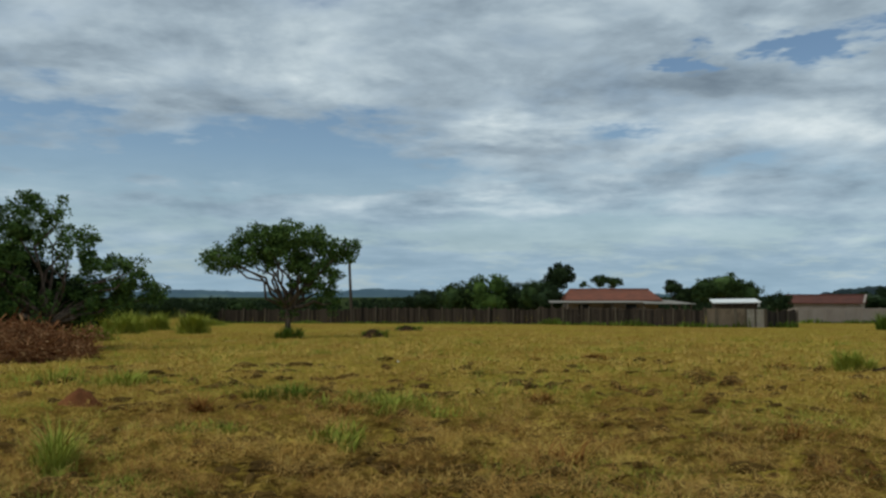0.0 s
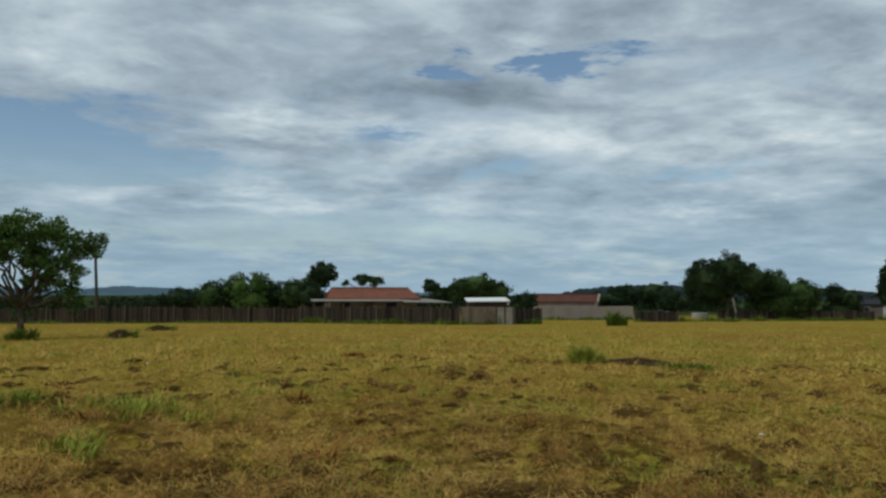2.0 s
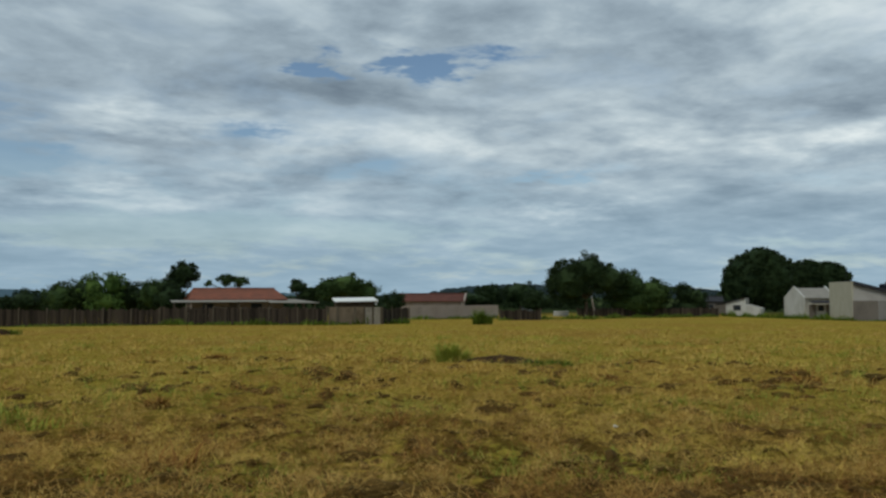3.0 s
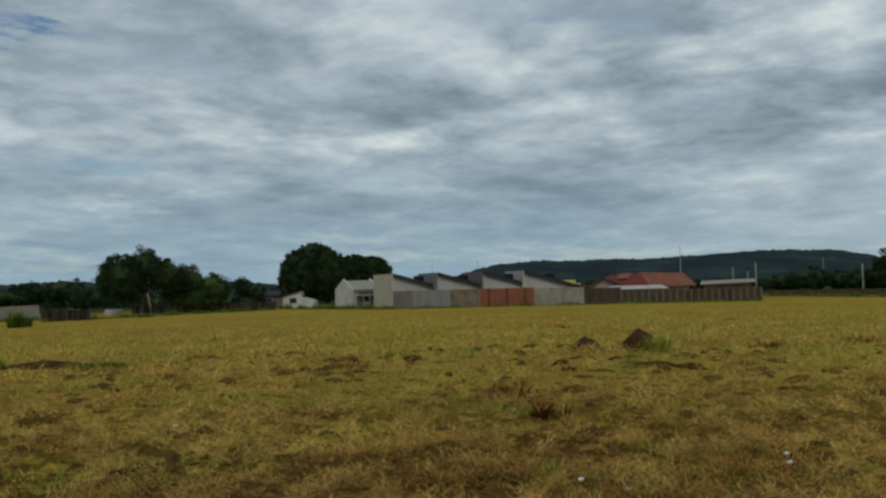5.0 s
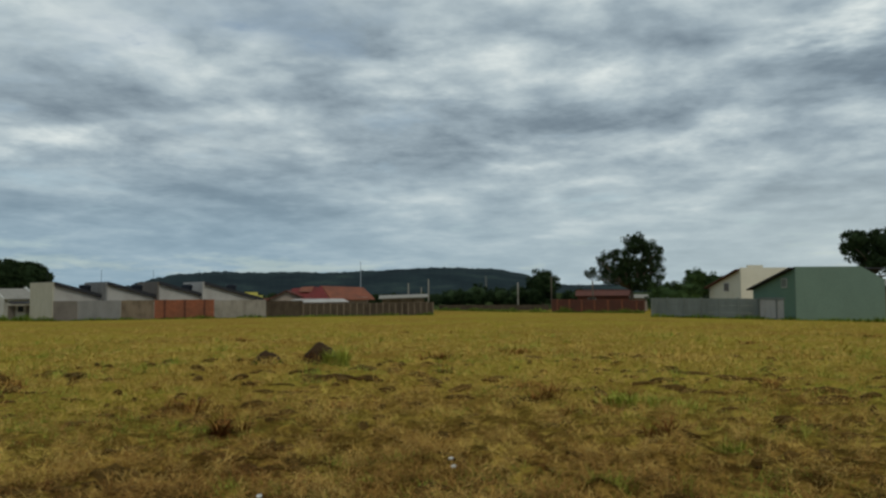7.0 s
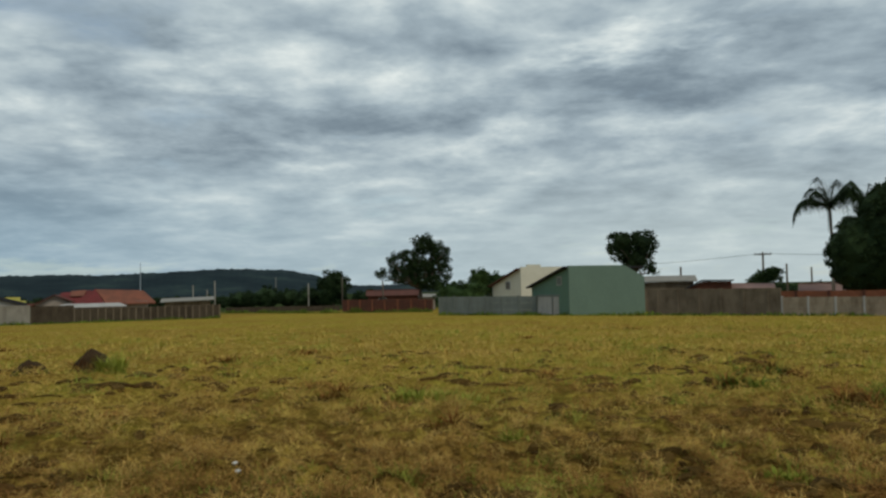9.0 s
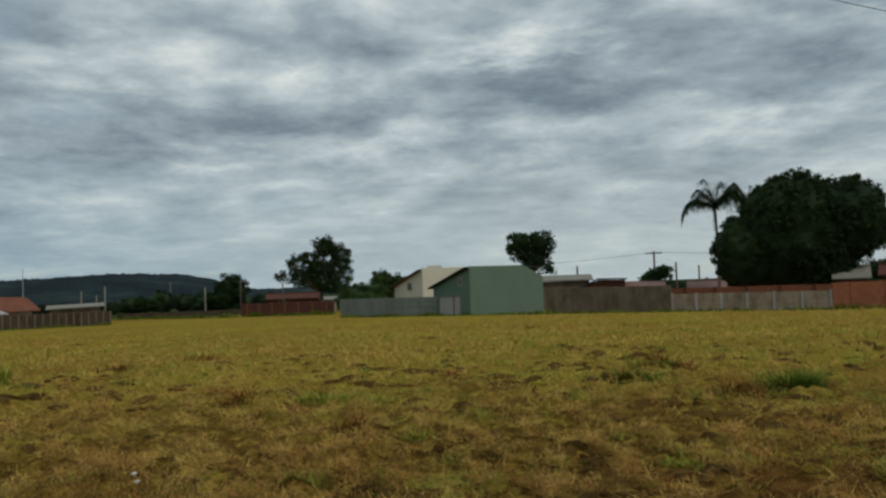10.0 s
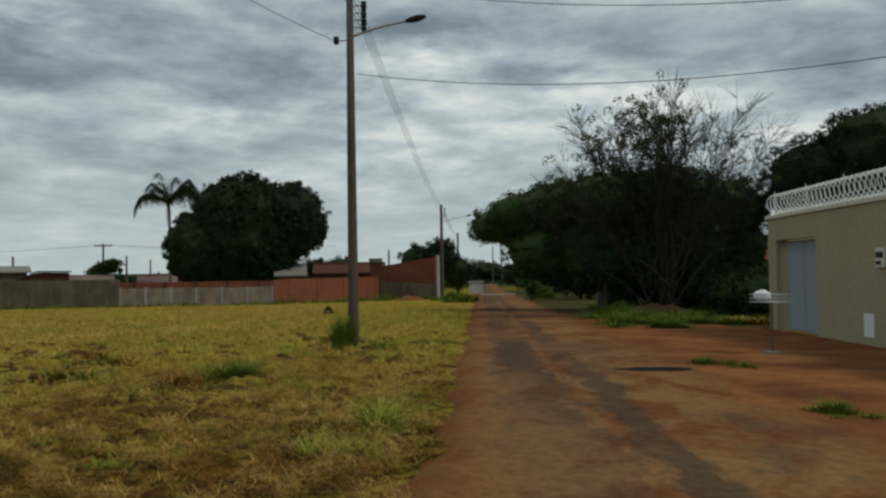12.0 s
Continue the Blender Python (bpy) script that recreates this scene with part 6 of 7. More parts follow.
tuft(-15.3, 10.6, 0.6, 0.18, "flattened green weeds in the cut straw", M_GRASS, 380, 0, 0.010, 0.6)
tuft(-10.2, 14.2, 1.0, 0.30, "blue-green weeds missed by the mower", M_WEED, 600, 0, 0.012, 0.5)
tuft(-4.5, 13.0, 1.1, 0.38, "patch of yellow-green grass still standing", M_GRASS, 500, 0, 0.010, 0.6)
tuft(-7.0, 9.0, 0.4, 0.3, "small green grass tuft in the straw", M_GRASS, 260, 0, 0.009)
tuft(-20.5, 17.5, 1.8, 0.45, "strip of uncut light green grass", M_GRASS, 900, 0, 0.012, 0.5)
tuft(26.7, 22.8, 0.34, 0.62, "green weed clump on the edge of a spoil bank", M_GRASS, 700, 0, 0.014)
tuft(34.0, 21.0, 0.8, 0.22, "low green weeds at the end of a spoil bank", M_WEED, 380, 0, 0.013, 0.6)
tuft(28.3, 71, 0.65, 1.4, "dense shrubby weed before the long wall", M_WEED, 600, 0, 0.035)
tuft(35.6, 100, 0.7, 0.6, "small weed clump far out in the field", M_WEED, 200, 0, 0.04)
tuft(69.5, 21.1, 0.40, 0.52, "green weeds growing over a spoil heap", M_GRASS, 1100, 0, 0.011)
tuft(65.3, 21.3, 0.40, 0.22, "dark cut weeds on a low heap", M_WEED, 320, 0, 0.013)
tuft(91.4, 12.9, 0.7, 0.17, "low green weed patch in the cut straw", M_GRASS, 380, 0, 0.009, 0.6)
tuft(96.0, 13.2, 0.55, 0.15, "low green weed patch in the cut straw", M_GRASS, 300, 0, 0.009, 0.6)
tuft(111.0, 14.4, 0.38, 0.30, "small dark green weed clump", M_WEED, 800, 0, 0.007, 0.8, lean=0.9)
tuft(113.6, 16.9, 0.62, 0.30, "dark flattened weed clump", M_WEED, 900, 0, 0.007, 0.8, lean=0.9)
tuft(121.2, 13.0, 0.60, 0.42, "green weed clump beside a straw heap", M_WEED, 1000, 0, 0.007, 0.8, lean=0.9)
tuft(118.6, 12.2, 0.6, 0.22, "dark cut weeds lying in the straw", M_WEED, 800, 0, 0.007, 0.8, lean=0.9)
tuft(129.0, 18.5, 0.36, 0.85, "tall weeds round the foot of the utility pole", M_WEED, 1000, 0, 0.011)
tuft(130.6, 18.2, 0.7, 0.22, "low weeds beside the utility pole", M_WEED, 500, 0, 0.013)
tuft(90.5, 12.3, 0.75, 0.26, "light green grass clump left in the straw", M_GRASS, 650, 0, 0.010, 0.6)
tuft(97.4, 8.8, 0.35, 0.14, "low green weed patch in the cut straw", M_GRASS, 300, 0, 0.008, 0.6)
tuft(113.9, 7.5, 0.3, 0.14, "low green weed patch in the cut straw", M_GRASS, 300, 0, 0.008, 0.6)
tuft(-2.9, 11.8, 1.0, 0.34, "patch of yellow-green grass still standing", M_GRASS, 500, 0, 0.009, 0.6)
tuft(131.0, 8.3, 0.42, 0.36, "light green grass clump at the lane's edge", M_GRASS, 1000, 0, 0.006, 0.8, lean=0.9)
tuft(128.6, 7.2, 0.3, 0.24, "light green grass clump near the lane", M_GRASS, 700, 0, 0.005, 0.8, lean=0.9)
tuft(154.4, 28.6, 1.2, 0.32, "dry cut weeds raked up beside the verge", M_STRAW, 1200, 0, 0.012, 0.6, lean=1.2)
tuft(157.0, 27.6, 0.9, 0.30, "dry cut weeds raked up beside the verge", M_BROWN, 800, 0, 0.012, 0.6, lean=1.2)
tuft(153.4, 14.6, 0.5, 0.2, "flattened green weeds on the red earth", M_WEED, 900, 0, 0.011, 0.6)
tuft(155.4, 14.2, 0.4, 0.16, "flattened green weeds on the red earth", M_WEED, 500, 0, 0.011, 0.6)
tuft(161.6, 9.7, 0.42, 0.22, "dark green weeds on the red earth", M_WEED, 1500, 0, 0.009, 0.6)
for i, (s, o, w, h) in enumerate(((24.6, -5.8, 1.0, 0.35), (26.6, -5.6, 1.5, 0.5), (29.4, -5.8, 1.8, 0.55), (32.5, -6.0, 1.8, 0.55), (36, -6.2, 1.6, 0.45), (26.5, -7.8, 1.6, 0.4), (30.5, -8.2, 2.0, 0.5), (42, -6.4, 1.2, 0.4))):
    p = lane(s, o)
    tuft(math.degrees(math.atan2(p.x, p.y)), math.hypot(p.x, p.y), w, h, "lush uncut grass on the verge under the trees", M_WEED, 2200, 300 + i, 0.011, 0.8, lean=1.3)
for i, (s, o) in enumerate(((66, -4.8), (70, 1.8), (64, 2.2), (58, 1.6))):
    p = lane(s, o)
    tuft(math.degrees(math.atan2(p.x, p.y)), math.hypot(p.x, p.y), 1.4, 0.8, "bushy weeds on the lane's verge", M_WEED, 500, 330 + i, 0.035, 0.8)


def wall_weeds(p, q, h, label, seed, per=60, mat=None):
    """Rough weeds and uncut grass along the foot of a wall."""
    rng = np.random.default_rng(seed)
    p, q = Vector(p), Vector(q)
    d = q - p
    n = int(d.length * per)
    t = rng.uniform(0, 1, n)
    drift = np.array([0.45 + 0.9 * max(0.0, 0.5 + noise.noise(Vector((f * d.length * 0.35, seed, 0))) * 1.3) for f in t])
    out = Vector((-p.x - q.x, -p.y - q.y, 0)).normalized()
    away = rng.uniform(0.05, 0.7, n)
    x, y = p.x + d.x * t + out.x * away, p.y + d.y * t + out.y * away
    z = np.array([gz(a, b) for a, b in zip(x, y)])
    hh = h * drift * rng.uniform(0.3, 1.1, n)
    a = rng.uniform(0, 6.283, n)
    base = np.stack([x, y, z - 0.05], 1)
    w = np.stack([-np.sin(a), np.cos(a), np.zeros(n)], 1) * (0.05 * rng.uniform(0.6, 1.5, n))[:, None]
    tip = base + np.stack([np.cos(a) * hh * 0.5, np.sin(a) * hh * 0.5, hh], 1)
    verts = np.stack([base - w, base + w, tip], 1).reshape(-1, 3)
    me = bpy.data.meshes.new("wall_weeds")
    me.from_pydata(verts.tolist(), [], np.arange(3 * n).reshape(-1, 3).tolist())
    me.update()
    return tagged(link_data("wall_weeds", me, mat or M_WEED), label, "weeds", "", "stuff")


for i, (p, q, h) in enumerate(((at(-17.6, 96.6), at(6.6, 80.6), 0.35), (at(6.7, 80.6), at(17.6, 72.2), 0.55), (at(17.7, 72.2), at(23.2, 76), 0.7), (at(23.3, 100.6), at(29.4, 107.6), 0.6), (at(29.5, 92.7), at(44, 131), 0.6),
                               (at(44.2, 136), at(52, 100), 0.8), (E0, E1, 0.4), (at(77, 147.5), at(91, 116.6), 0.7), (at(91.5, 87.7), at(100.4, 75), 0.45), (at(100.5, 74.2), at(114, 65.7), 0.4), (at(114.1, 65.7), at(123.8, 62.2), 0.35), (at(123.9, 62.0), at(135, 71.2), 0.5))):
    wall_weeds(p, q, h, "rough weeds along the foot of the boundary walls", 600 + i)


CLODS = [
    (6.1, 23.8, 0.33, 0.09), (10.9, 25.0, 0.39, 0.11), (-7.1, 14.6, 0.18, 0.07), (-7.5, 9.2, 0.21, 0.09),
    (-16.4, 12.4, 0.16, 0.11), (70.1, 11.6, 0.2, 0.07), (88.4, 11.4, 0.23, 0.09), (84.5, 12.9, 0.18, 0.11),
    (74.9, 43.3, 0.36, 0.07), (62.6, 9.6, 0.16, 0.09), (49.1, 20.1, 0.33, 0.11), (86.4, 11.2, 0.23, 0.07),
    (122.6, 9.3, 0.18, 0.09), (92.7, 9.6, 0.21, 0.11), (97.5, 31.9, 0.27, 0.07), (90.0, 13.1, 0.2, 0.09),
    (82.4, 24.2, 0.39, 0.11), (10.2, 25.2, 0.3, 0.07), (22.6, 10.2, 0.21, 0.09), (6.8, 12.9, 0.16, 0.11),
    (37.1, 16.4, 0.2, 0.07), (21.8, 22.8, 0.39, 0.09), (114.9, 16.5, 0.18, 0.11), (113.0, 18.1, 0.21, 0.07),
    (118.0, 12.5, 0.16, 0.09), (130.8, 8.5, 0.2, 0.11), (83.2, 14.7, 0.23, 0.07), (104.6, 38.8, 0.3, 0.09),
    (76.5, 22.4, 0.36, 0.11), (98.7, 15.2, 0.16, 0.07), (63.5, 35.4, 0.33, 0.09),
    # next three are added to give weed clumps their dark, shaded foot
    (111.0, 14.5, 0.36, 0.16), (113.6, 17.0, 0.5, 0.15), (118.2, 12.2, 0.42, 0.14), (-8.0, 13.5, 0.4, 0.12), (-5.9, 11.9, 0.3, 0.1), (7.1, 7.7, 0.3, 0.12), (49.6, 17.3, 0.4, 0.1), (59.4, 12.5, 0.4, 0.12)]


def heap(az, r, w, d, h, mat, label, seed, name="spoil_heap"):
    """A low uneven heap of earth and cut stalks."""
    bm = bmesh.new()
    n, k = 26, 7
    rings = []
    for j in range(k + 1):
        f = j / k
        ring = []
        for i in range(n):
            a = 6.283 * i / n
            q = 1 + 0.25 * noise.noise(Vector((math.cos(a) * 1.3, math.sin(a) * 1.3, seed)))
            x, y = w * (1 - f) * q * math.cos(a), d * (1 - f) * q * math.sin(a)
            z = h * math.sin(f * math.pi / 2) ** 0.9 * (1 + 0.25 * noise.noise(Vector((x * 3, y * 3, seed)))) + 0.05 * noise.noise(Vector((x * 9, y * 9, seed))) - 0.06 * (1 - f)
            ring.append(bm.verts.new((x, y, z)))
        rings.append(ring)
    for a, b in zip(rings, rings[1:]):
        for i in range(n):
            bm.faces.new((a[i], a[(i + 1) % n], b[(i + 1) % n], b[i]))
    bmesh.ops.remove_doubles(bm, verts=bm.verts, dist=0.001)
    p = at(az, r)
    ob = link_mesh(name, bm, mat, None, Matrix.Translation(p) @ Matrix.Rotation(-radians(az), 4, "Z"), True)
    return tagged(ob, label, "heap")


heap(69.0, 21.5, 0.58, 0.45, 0.52, M_SPOIL, "spoil heap of red-brown earth and cut grass", 1)
tuft(69.0, 21.4, 0.42, 0.42, "withered stalks over the spoil heap", M_BROWN, 260, 790, 0.012, 0.7, "withered_stalks", "stalks", 1.0)
heap(65.3, 21.5, 0.42, 0.34, 0.27, M_SPOIL, "low dark heap of cut grass", 2)
heap(29.6, 22.6, 1.5, 0.35, 0.20, M_SPOIL, "low bank of turned earth and dead stalks", 3)
heap(-23.7, 13.9, 0.34, 0.26, 0.24, M_EARTH, "small red ant hill in the straw", 4, "ant_hill")
heap(-4.9, 43.6, 0.7, 0.5, 0.45, M_SPOIL, "dark spoil heap under weeds", 5)
heap(-2.5, 57, 0.9, 0.6, 0.35, M_SPOIL, "low dark spoil heap", 6)
heap(133.2, 66, 1.3, 0.8, 0.35, M_EARTH, "low rubble heap before the brick wall", 7)
heap(127.6, 40, 0.34, 0.3, 0.38, M_SPOIL, "small dark mound out beyond the utility pole", 8, "ant_hill")
heap(150.0, 31, 1.8, 1.0, 0.55, M_SPOIL, "earth mound in the shade under the trees", 9)


for i, (az, r, w, h) in enumerate(CLODS):
    heap(az, r, w * 0.85, w * 0.5, h * 0.85, M_CLOD, "dark clod of turned earth and cut stalks", 40 + i, "earth_clod")
    tuft(az, r, w * 1.1, h * 2.6, "withered stalks on a dark clod", M_BROWN, 160, 700 + i, 0.010 * max(1.0, r / 14), 0.7, "withered_stalks", "stalks", 1.2)


def brush_heap():
    """Heap of cut reddish branches beside the bushy tree."""
    p = at(-27.6, 28.0)
    ob = thing("brush_heap", Matrix.Translation(p) @ Matrix.Rotation(radians(27.3), 4, "Z"), "large heap of reddish dead branches and brush", "brush heap")
    rng = random.Random(8)
    bm = bmesh.new()
    for i in range(2400):
        a, f = rng.uniform(0, 6.283), math.sqrt(rng.random())
        x, y = 2.2 * f * math.cos(a), 1.4 * f * math.sin(a)
        z = 1.05 * (1 - f * f) * rng.uniform(0.3, 1.0)
        d = Vector((rng.gauss(0.3, 1), rng.gauss(0, 0.7), rng.gauss(-0.1, 0.35))).normalized() * rng.uniform(0.2, 0.75)
        c = Vector((x, y, z + 0.05))
        r = rng.uniform(0.008, 0.024)
        tube(bm, [c - d, c + Vector((0, 0, rng.uniform(0, 0.12))), c + d], [r, r, r * 0.5], 3, False)
    part("brushwood", bm, M_BRUSH, ob)
    bm = bmesh.new()
    got = bmesh.ops.create_icosphere(bm, subdivisions=3, radius=1.0)
    for v in got["verts"]:
        w = 1 + 0.2 * noise.noise(v.co * 2.0)
        v.co = Vector((v.co.x * 1.8 * w, v.co.y * 1.1 * w, v.co.z * 0.75 * w))
    part("packed_core", bm, M_BRUSH, ob)
    me = leaf_mesh("dry_foliage", [((rng.uniform(-2.3, 2.3), rng.uniform(-1.5, 0.8), rng.uniform(0.2, 0.8)), 0.4) for _ in range(130)], 40, 0.05, 4)
    link_data("dry_foliage", me, M_BRUSH, ob)


brush_heap()


def litter_stand():
    """Raised steel basket on one leg for rubbish bags."""
    p = lane(16.1, -5.6)
    u = Matrix(((ROAD.x, SIDE.x, 0, p.x), (ROAD.y, SIDE.y, 0, p.y), (0, 0, 1, p.z), (0, 0, 0, 1)))
    ob = thing("rubbish_stand", u @ Matrix.Rotation(radians(35), 4, "Z"), "raised steel rubbish basket on a single post", "rubbish stand")
    part("post", tube(bmesh.new(), [(0, 0, -0.3), (0, 0, 1.0)], [0.022, 0.02], 8), M_POST, ob)
    part("foot", boxed(-0.12, 0.12, -0.12, 0.12, -0.05, 0.07), M_CONC_PALE, ob)
    bask = part("basket", boxed(-0.32, 0.32, -0.22, 0.22, 1.0, 1.02), M_STEEL, ob)
    for z in (1.07, 1.14):
        for x0, x1, y0, y1 in ((-0.32, 0.32, -0.22, -0.205), (-0.32, 0.32, 0.205, 0.22), (-0.32, -0.305, -0.204, 0.204), (0.305, 0.32, -0.204, 0.204)):
            part("bar", boxed(x0, x1, y0, y1, z, z + 0.02), M_STEEL, bask)
    bm = bmesh.new()
    got = bmesh.ops.create_icosphere(bm, subdivisions=3, radius=1.0)
    for v in got["verts"]:
        w = 1 + 0.25 * noise.noise(v.co * 2.5)
        v.co = Vector((v.co.x * 0.17 * w, v.co.y * 0.15 * w, v.co.z * 0.11 * w))
    bag = link_mesh("rubbish_bag", bm, M_PLASTIC, None, ob.matrix_basis @ pose(0.2, 0, 1.12), True)
    tagged(bag, "white plastic rubbish bag lying in the raised basket", "bag")


litter_stand()


def drain_cover():
    """Ragged hole in the lane's broken edge: a thin disc, its shade painted near-black."""
    p = lane(13.07, -2.75)
    bm = bmesh.new()
    n = 30
    rings = []
    for f, z in ((1.0, 0.045), (0.96, 0.078), (0.86, 0.080), (0.80, 0.064)):
        ring = []
        for i in range(n):
            a = 6.283 * i / n
            q = f * (1 + 0.22 * noise.noise(Vector((2.2 * math.cos(a), 2.2 * math.sin(a), 3))))
            ring.append(bm.verts.new((0.22 * q * math.cos(a), 0.60 * q * math.sin(a), z)))
        rings.append(ring)
    for u, v in zip(rings, rings[1:]):
        for i in range(n):
            bm.faces.new((u[i], u[(i + 1) % n], v[(i + 1) % n], v[i]))
    bm.faces.new(rings[-1])
    u = Matrix(((ROAD.x, SIDE.x, 0, p.x), (ROAD.y, SIDE.y, 0, p.y), (0, 0, 1, p.z), (0, 0, 0, 1)))
    ob = link_mesh("pothole", bm, M_HOLE_SHADE, None, u)
    tagged(ob, "ragged pothole in the lane's worn asphalt, its shade painted dark", "pothole")


drain_cover()


def small_white_block():
    ob = thing("kiosk", frame_at(137.7, 100, 0), "small white block hut at the far end of the lane", "hut")
    part("wall", boxed(-0.85, 0.85, 0, 1.5, -0.3, 1.35), M_WHITE, ob)
    part("slab", boxed(-0.95, 0.95, -0.1, 1.6, 1.352, 1.45), M_PALE, ob)
    ob = thing("concrete_block", frame_at(33.7, 133, 0), "low white tank beside the thicket", "tank")
    part("body", boxed(-1.2, 1.2, 0, 1.5, -0.3, 0.75, 0.03), M_WHITE, ob)
    p = lane(84, -1.6)
    ob = thing("speed_hump", Matrix.Translation(p) @ Matrix.Rotation(radians(-48 - 90), 4, "Z"), "pale concrete hump across the lane", "hump")
    part("hump", prism(bmesh.new(), [(-2.0, 0), (-1.9, 0.12), (1.9, 0.12), (2.0, 0)], -0.5, 0.5), M_PALE, ob)
    ob = thing("dead_trunk", Matrix.Translation(at(35.9, 122)), "pale dead tree stump at the field's edge", "stump")
    part("stem", tube(bmesh.new(), [(0, 0, -0.3), (0.1, 0, 1.0), (-0.15, 0, 2.2), (-0.3, 0, 3.0)], [0.17, 0.15, 0.12, 0.05], 8), M_BARK_PALE, ob, "", True)


small_white_block()
rng = random.Random(77)
for az, r in ((64.9, 6.5), (67.9, 6.4), (77.8, 7.6), (-3.1, 22), (37.7, 10.2), (128.5, 7.1), (78.0, 7.3)):
    p = at(az, r)
    bm = bmesh.new()
    got = bmesh.ops.create_icosphere(bm, subdivisions=2, radius=0.024)
    for v in got["verts"]:
        v.co = Vector((v.co.x * 1.3, v.co.y, v.co.z * 0.6)) * (1 + 0.4 * noise.noise(v.co * 22 + Vector((az, 0, 0))))
    ob = link_mesh("litter_scrap", bm, M_SHEET_WHITE, None, Matrix.Translation(p + Vector((0, 0, 0.05))))
    tagged(ob, "crumpled white scrap of litter in the straw", "litter", "scraps in the field")


# ---------------------------------------------------------------- cut straw and grass over the field
def inside_field(x, y):
    s, o = x * ROAD.x + y * ROAD.y, x * SIDE.x + y * SIDE.y
    return not (s > -40 and -34 < o < 0.45 + 0.55 * noise.noise(Vector((s * 0.7, 2, 0))) + 0.3 * noise.noise(Vector((s * 2.6, 5, 0))))


def near_lane(x, y):
    """One beside the lane, none nine metres into the field."""
    return max(0.0, min(1.0, 1.1 - (x * SIDE.x + y * SIDE.y) / 9.0)) if x * ROAD.x + y * ROAD.y > 0 else 0.0


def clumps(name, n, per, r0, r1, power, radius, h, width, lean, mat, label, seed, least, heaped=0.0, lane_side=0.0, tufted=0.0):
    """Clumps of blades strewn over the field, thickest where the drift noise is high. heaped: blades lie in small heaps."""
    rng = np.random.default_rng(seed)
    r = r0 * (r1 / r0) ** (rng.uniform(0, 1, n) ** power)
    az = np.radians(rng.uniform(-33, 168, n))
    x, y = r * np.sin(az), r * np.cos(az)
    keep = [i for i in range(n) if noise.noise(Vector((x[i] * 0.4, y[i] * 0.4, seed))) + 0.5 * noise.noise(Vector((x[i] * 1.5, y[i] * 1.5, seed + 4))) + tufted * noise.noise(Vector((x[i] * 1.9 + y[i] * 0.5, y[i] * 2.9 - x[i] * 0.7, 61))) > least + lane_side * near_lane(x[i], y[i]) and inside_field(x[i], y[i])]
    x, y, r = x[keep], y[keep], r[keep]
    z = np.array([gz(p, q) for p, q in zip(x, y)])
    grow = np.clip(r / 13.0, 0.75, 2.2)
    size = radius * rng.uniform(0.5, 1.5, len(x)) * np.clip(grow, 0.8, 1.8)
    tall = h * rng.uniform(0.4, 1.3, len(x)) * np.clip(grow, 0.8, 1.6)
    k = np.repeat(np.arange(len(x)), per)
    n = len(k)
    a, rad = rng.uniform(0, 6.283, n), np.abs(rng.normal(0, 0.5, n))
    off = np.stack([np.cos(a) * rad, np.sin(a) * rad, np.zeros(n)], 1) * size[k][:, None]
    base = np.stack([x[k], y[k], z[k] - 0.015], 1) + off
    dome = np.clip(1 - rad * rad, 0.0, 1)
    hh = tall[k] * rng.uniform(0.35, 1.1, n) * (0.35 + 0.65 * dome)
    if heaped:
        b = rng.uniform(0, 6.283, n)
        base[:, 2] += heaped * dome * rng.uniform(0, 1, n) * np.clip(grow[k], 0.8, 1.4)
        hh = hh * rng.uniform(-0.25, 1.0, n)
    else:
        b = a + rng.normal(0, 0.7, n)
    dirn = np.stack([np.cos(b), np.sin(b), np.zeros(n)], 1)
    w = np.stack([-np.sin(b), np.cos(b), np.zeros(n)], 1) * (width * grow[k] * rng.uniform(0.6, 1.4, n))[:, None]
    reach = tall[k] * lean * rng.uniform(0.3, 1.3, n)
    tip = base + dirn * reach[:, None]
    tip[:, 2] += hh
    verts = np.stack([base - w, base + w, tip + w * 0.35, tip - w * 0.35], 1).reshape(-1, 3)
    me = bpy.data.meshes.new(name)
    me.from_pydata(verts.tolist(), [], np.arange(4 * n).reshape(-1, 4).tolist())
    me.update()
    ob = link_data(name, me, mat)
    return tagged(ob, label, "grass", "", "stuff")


# straw tone follows distance from the standpoint: darker brown near, paler farther out
clumps("near_brown_straw", 25000, 26, 2.6, 11.5, 1.0, 0.16, 0.12, 0.0036, 1.3, M_TAN, "darker brown straw lying in tangles round the standpoint", 6, 0.36, 0.25, 0.10, 2.6)
clumps("cut_straw", 38000, 19, 8.0, 62, 1.35, 0.18, 0.10, 0.0036, 1.4, M_STRAW, "dry cut straw lying in small heaps over the field", 5, 0.0, 0.15, 0.20, 1.5)
clumps("red_straw", 9000, 26, 5.0, 17, 1.15, 0.28, 0.11, 0.0036, 1.5, M_BROWN, "red-brown withered stalks lying over the field", 8, 0.16, 0.18, -0.25, 1.3)
clumps("straw_tangle", 6000, 30, 5.0, 14, 1.0, 0.14, 0.10, 0.0030, 1.3, M_TAN, "small tangles of darker brown straw round the standpoint", 19, 0.26, 0.22, 0.1, 1.4)
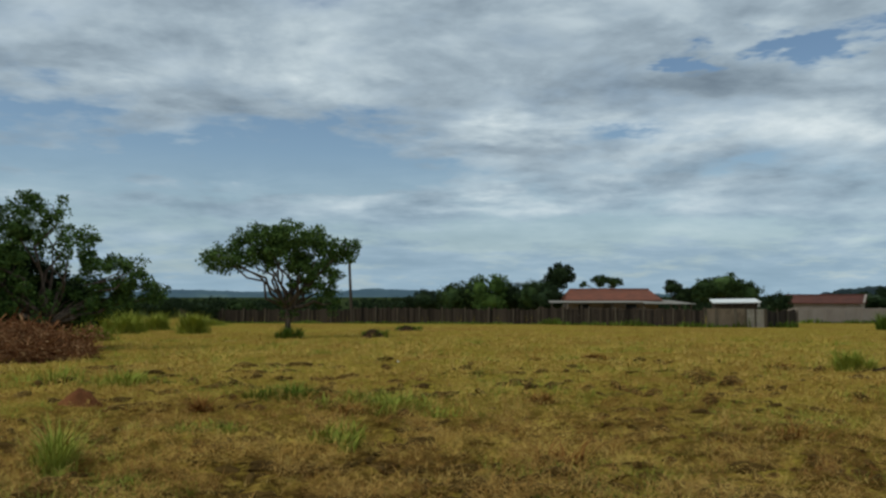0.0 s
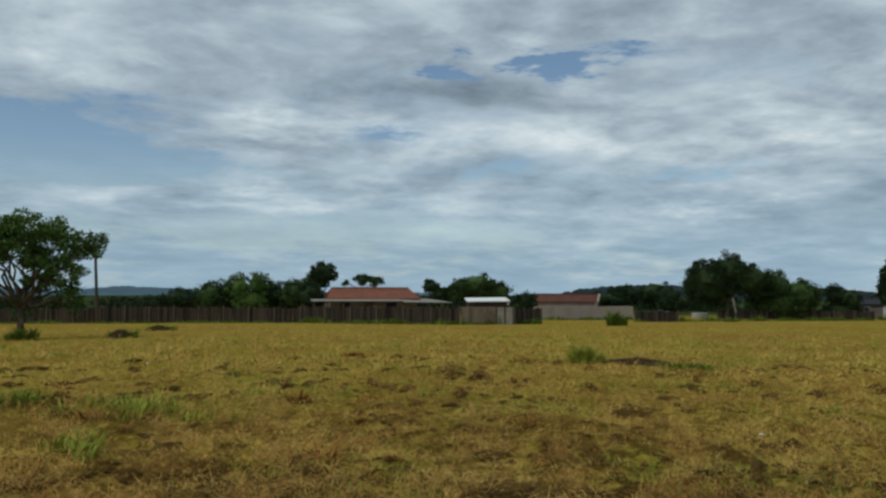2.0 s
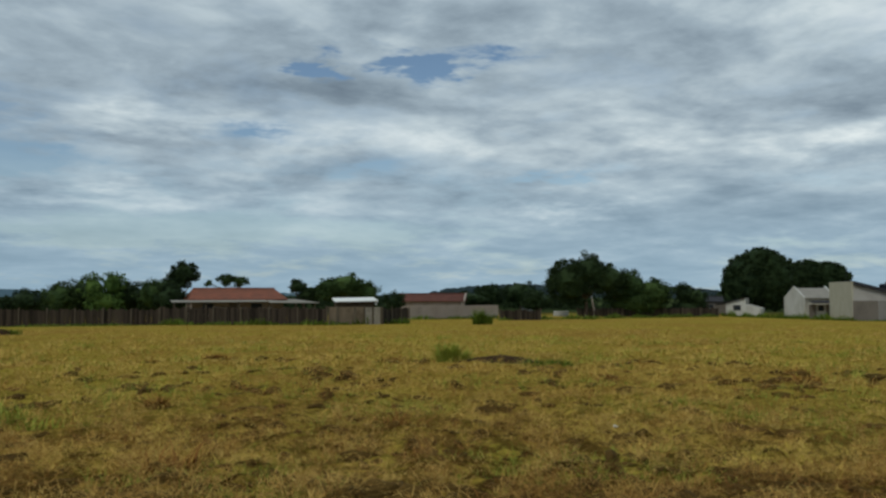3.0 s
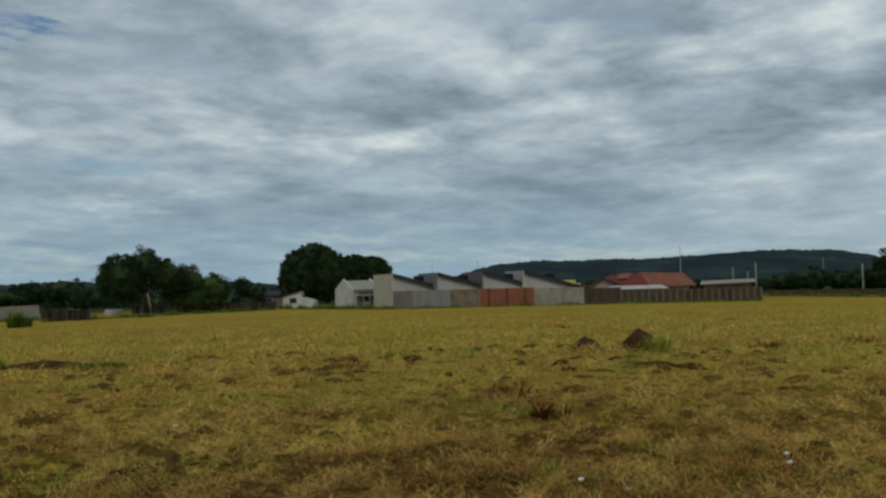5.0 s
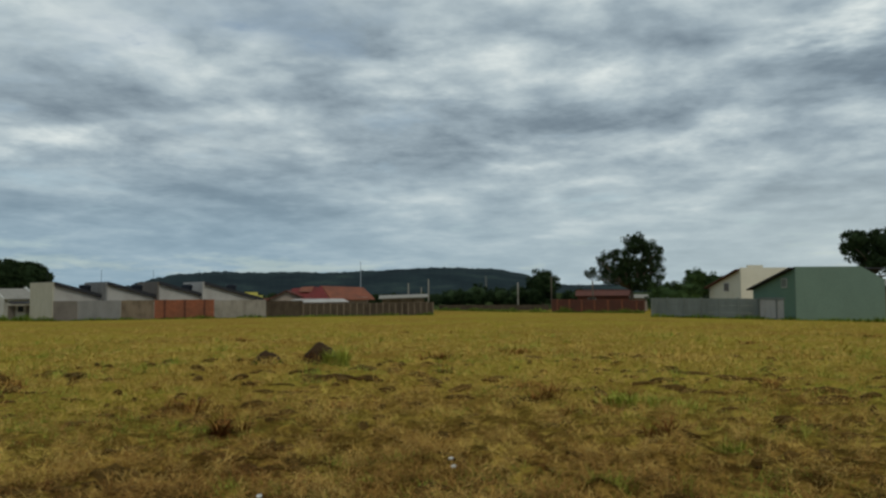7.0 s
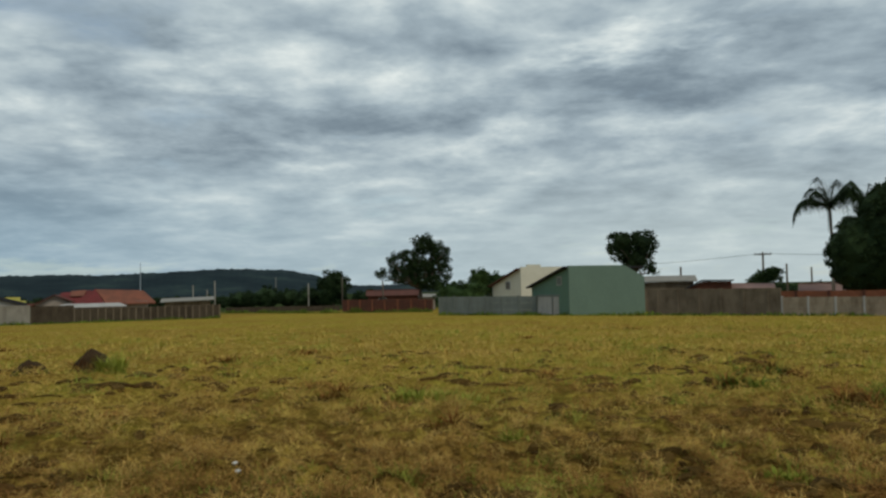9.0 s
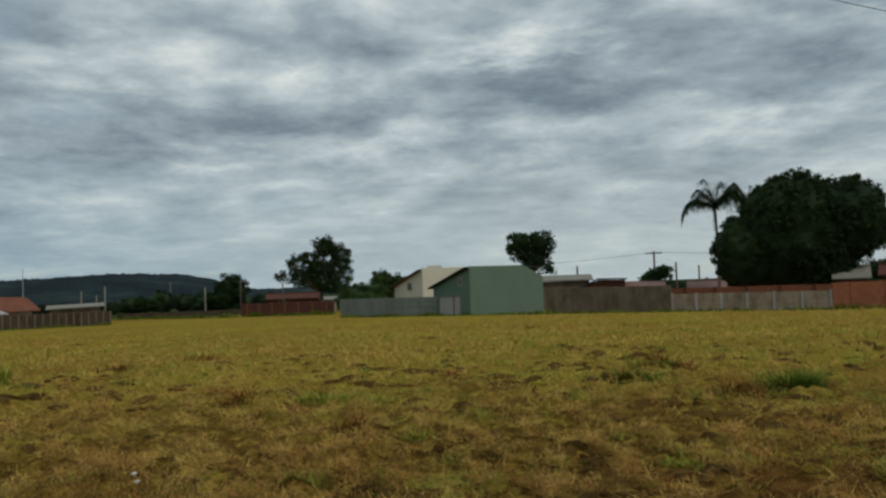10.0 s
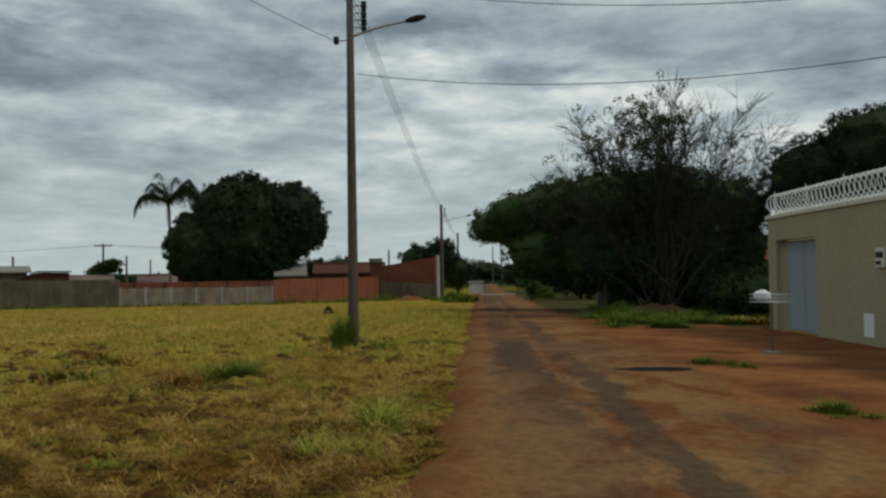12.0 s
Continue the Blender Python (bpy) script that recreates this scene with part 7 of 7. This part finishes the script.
clumps("short_grass", 13000, 14, 5.5, 45, 1.0, 0.20, 0.10, 0.0032, 0.8, M_STUBBLE, "short yellow-green stubble over the field", 15, 0.0, 0.0, 0.3)
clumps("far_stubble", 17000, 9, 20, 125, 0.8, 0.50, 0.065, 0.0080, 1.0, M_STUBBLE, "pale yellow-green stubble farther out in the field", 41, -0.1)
clumps("green_shoots", 17000, 18, 5.0, 42, 1.1, 0.24, 0.14, 0.0032, 0.9, M_GRASS, "fresh green shoots between the straw", 27, 0.17, 0.0, -0.25, 0.5)


def crumbs(n, seed):
    """Small dark lumps of earth and rotted stalks, gathered in drifts."""
    rng = np.random.default_rng(seed)
    verts, faces = [], []
    for i in range(n):
        r = 6.0 * (24 / 6.0) ** (rng.uniform(0, 1) ** 1.9)
        az = radians(rng.uniform(-32, 150))
        x, y = r * math.sin(az), r * math.cos(az)
        drift = 0.4 * noise.noise(Vector((x * 0.3, y * 0.3, 71))) + noise.noise(Vector((x * 1.1, y * 1.1, 73)))
        if drift < 0.0 or not inside_field(x, y):
            continue
        w = rng.uniform(0.024, 0.098) * (0.8 + 0.8 * drift) * min(1.5, max(0.85, r / 12))
        h = w * rng.uniform(0.4, 0.9) + 0.025
        long, turn, z = rng.uniform(1.4, 3.6), rng.uniform(0, 6.283), gz(x, y) - 0.02
        o = len(verts)
        for scale, lift in ((1.0, 0.0), (0.75, 0.65)):
            for j in range(7):
                a = 6.283 * j / 7
                q = scale * w * rng.uniform(0.7, 1.25)
                u, v = q * long * math.cos(a), q * math.sin(a)
                verts.append((x + u * math.cos(turn) - v * math.sin(turn), y + u * math.sin(turn) + v * math.cos(turn), z + lift * h * rng.uniform(0.6, 1.3)))
        verts.append((x, y, z + h))
        for j in range(7):
            l = (j + 1) % 7
            faces.append((o + j, o + l, o + 7 + l, o + 7 + j))
            faces.append((o + 7 + j, o + 7 + l, o + 14))
    me = bpy.data.meshes.new("earth_crumbs")
    me.from_pydata(verts, [], faces)
    me.update()
    return tagged(link_data("earth_crumbs", me, M_CLOD), "dark crumbs of earth and rotted stalks in the straw", "earth", "", "stuff")


crumbs(6000, 61)
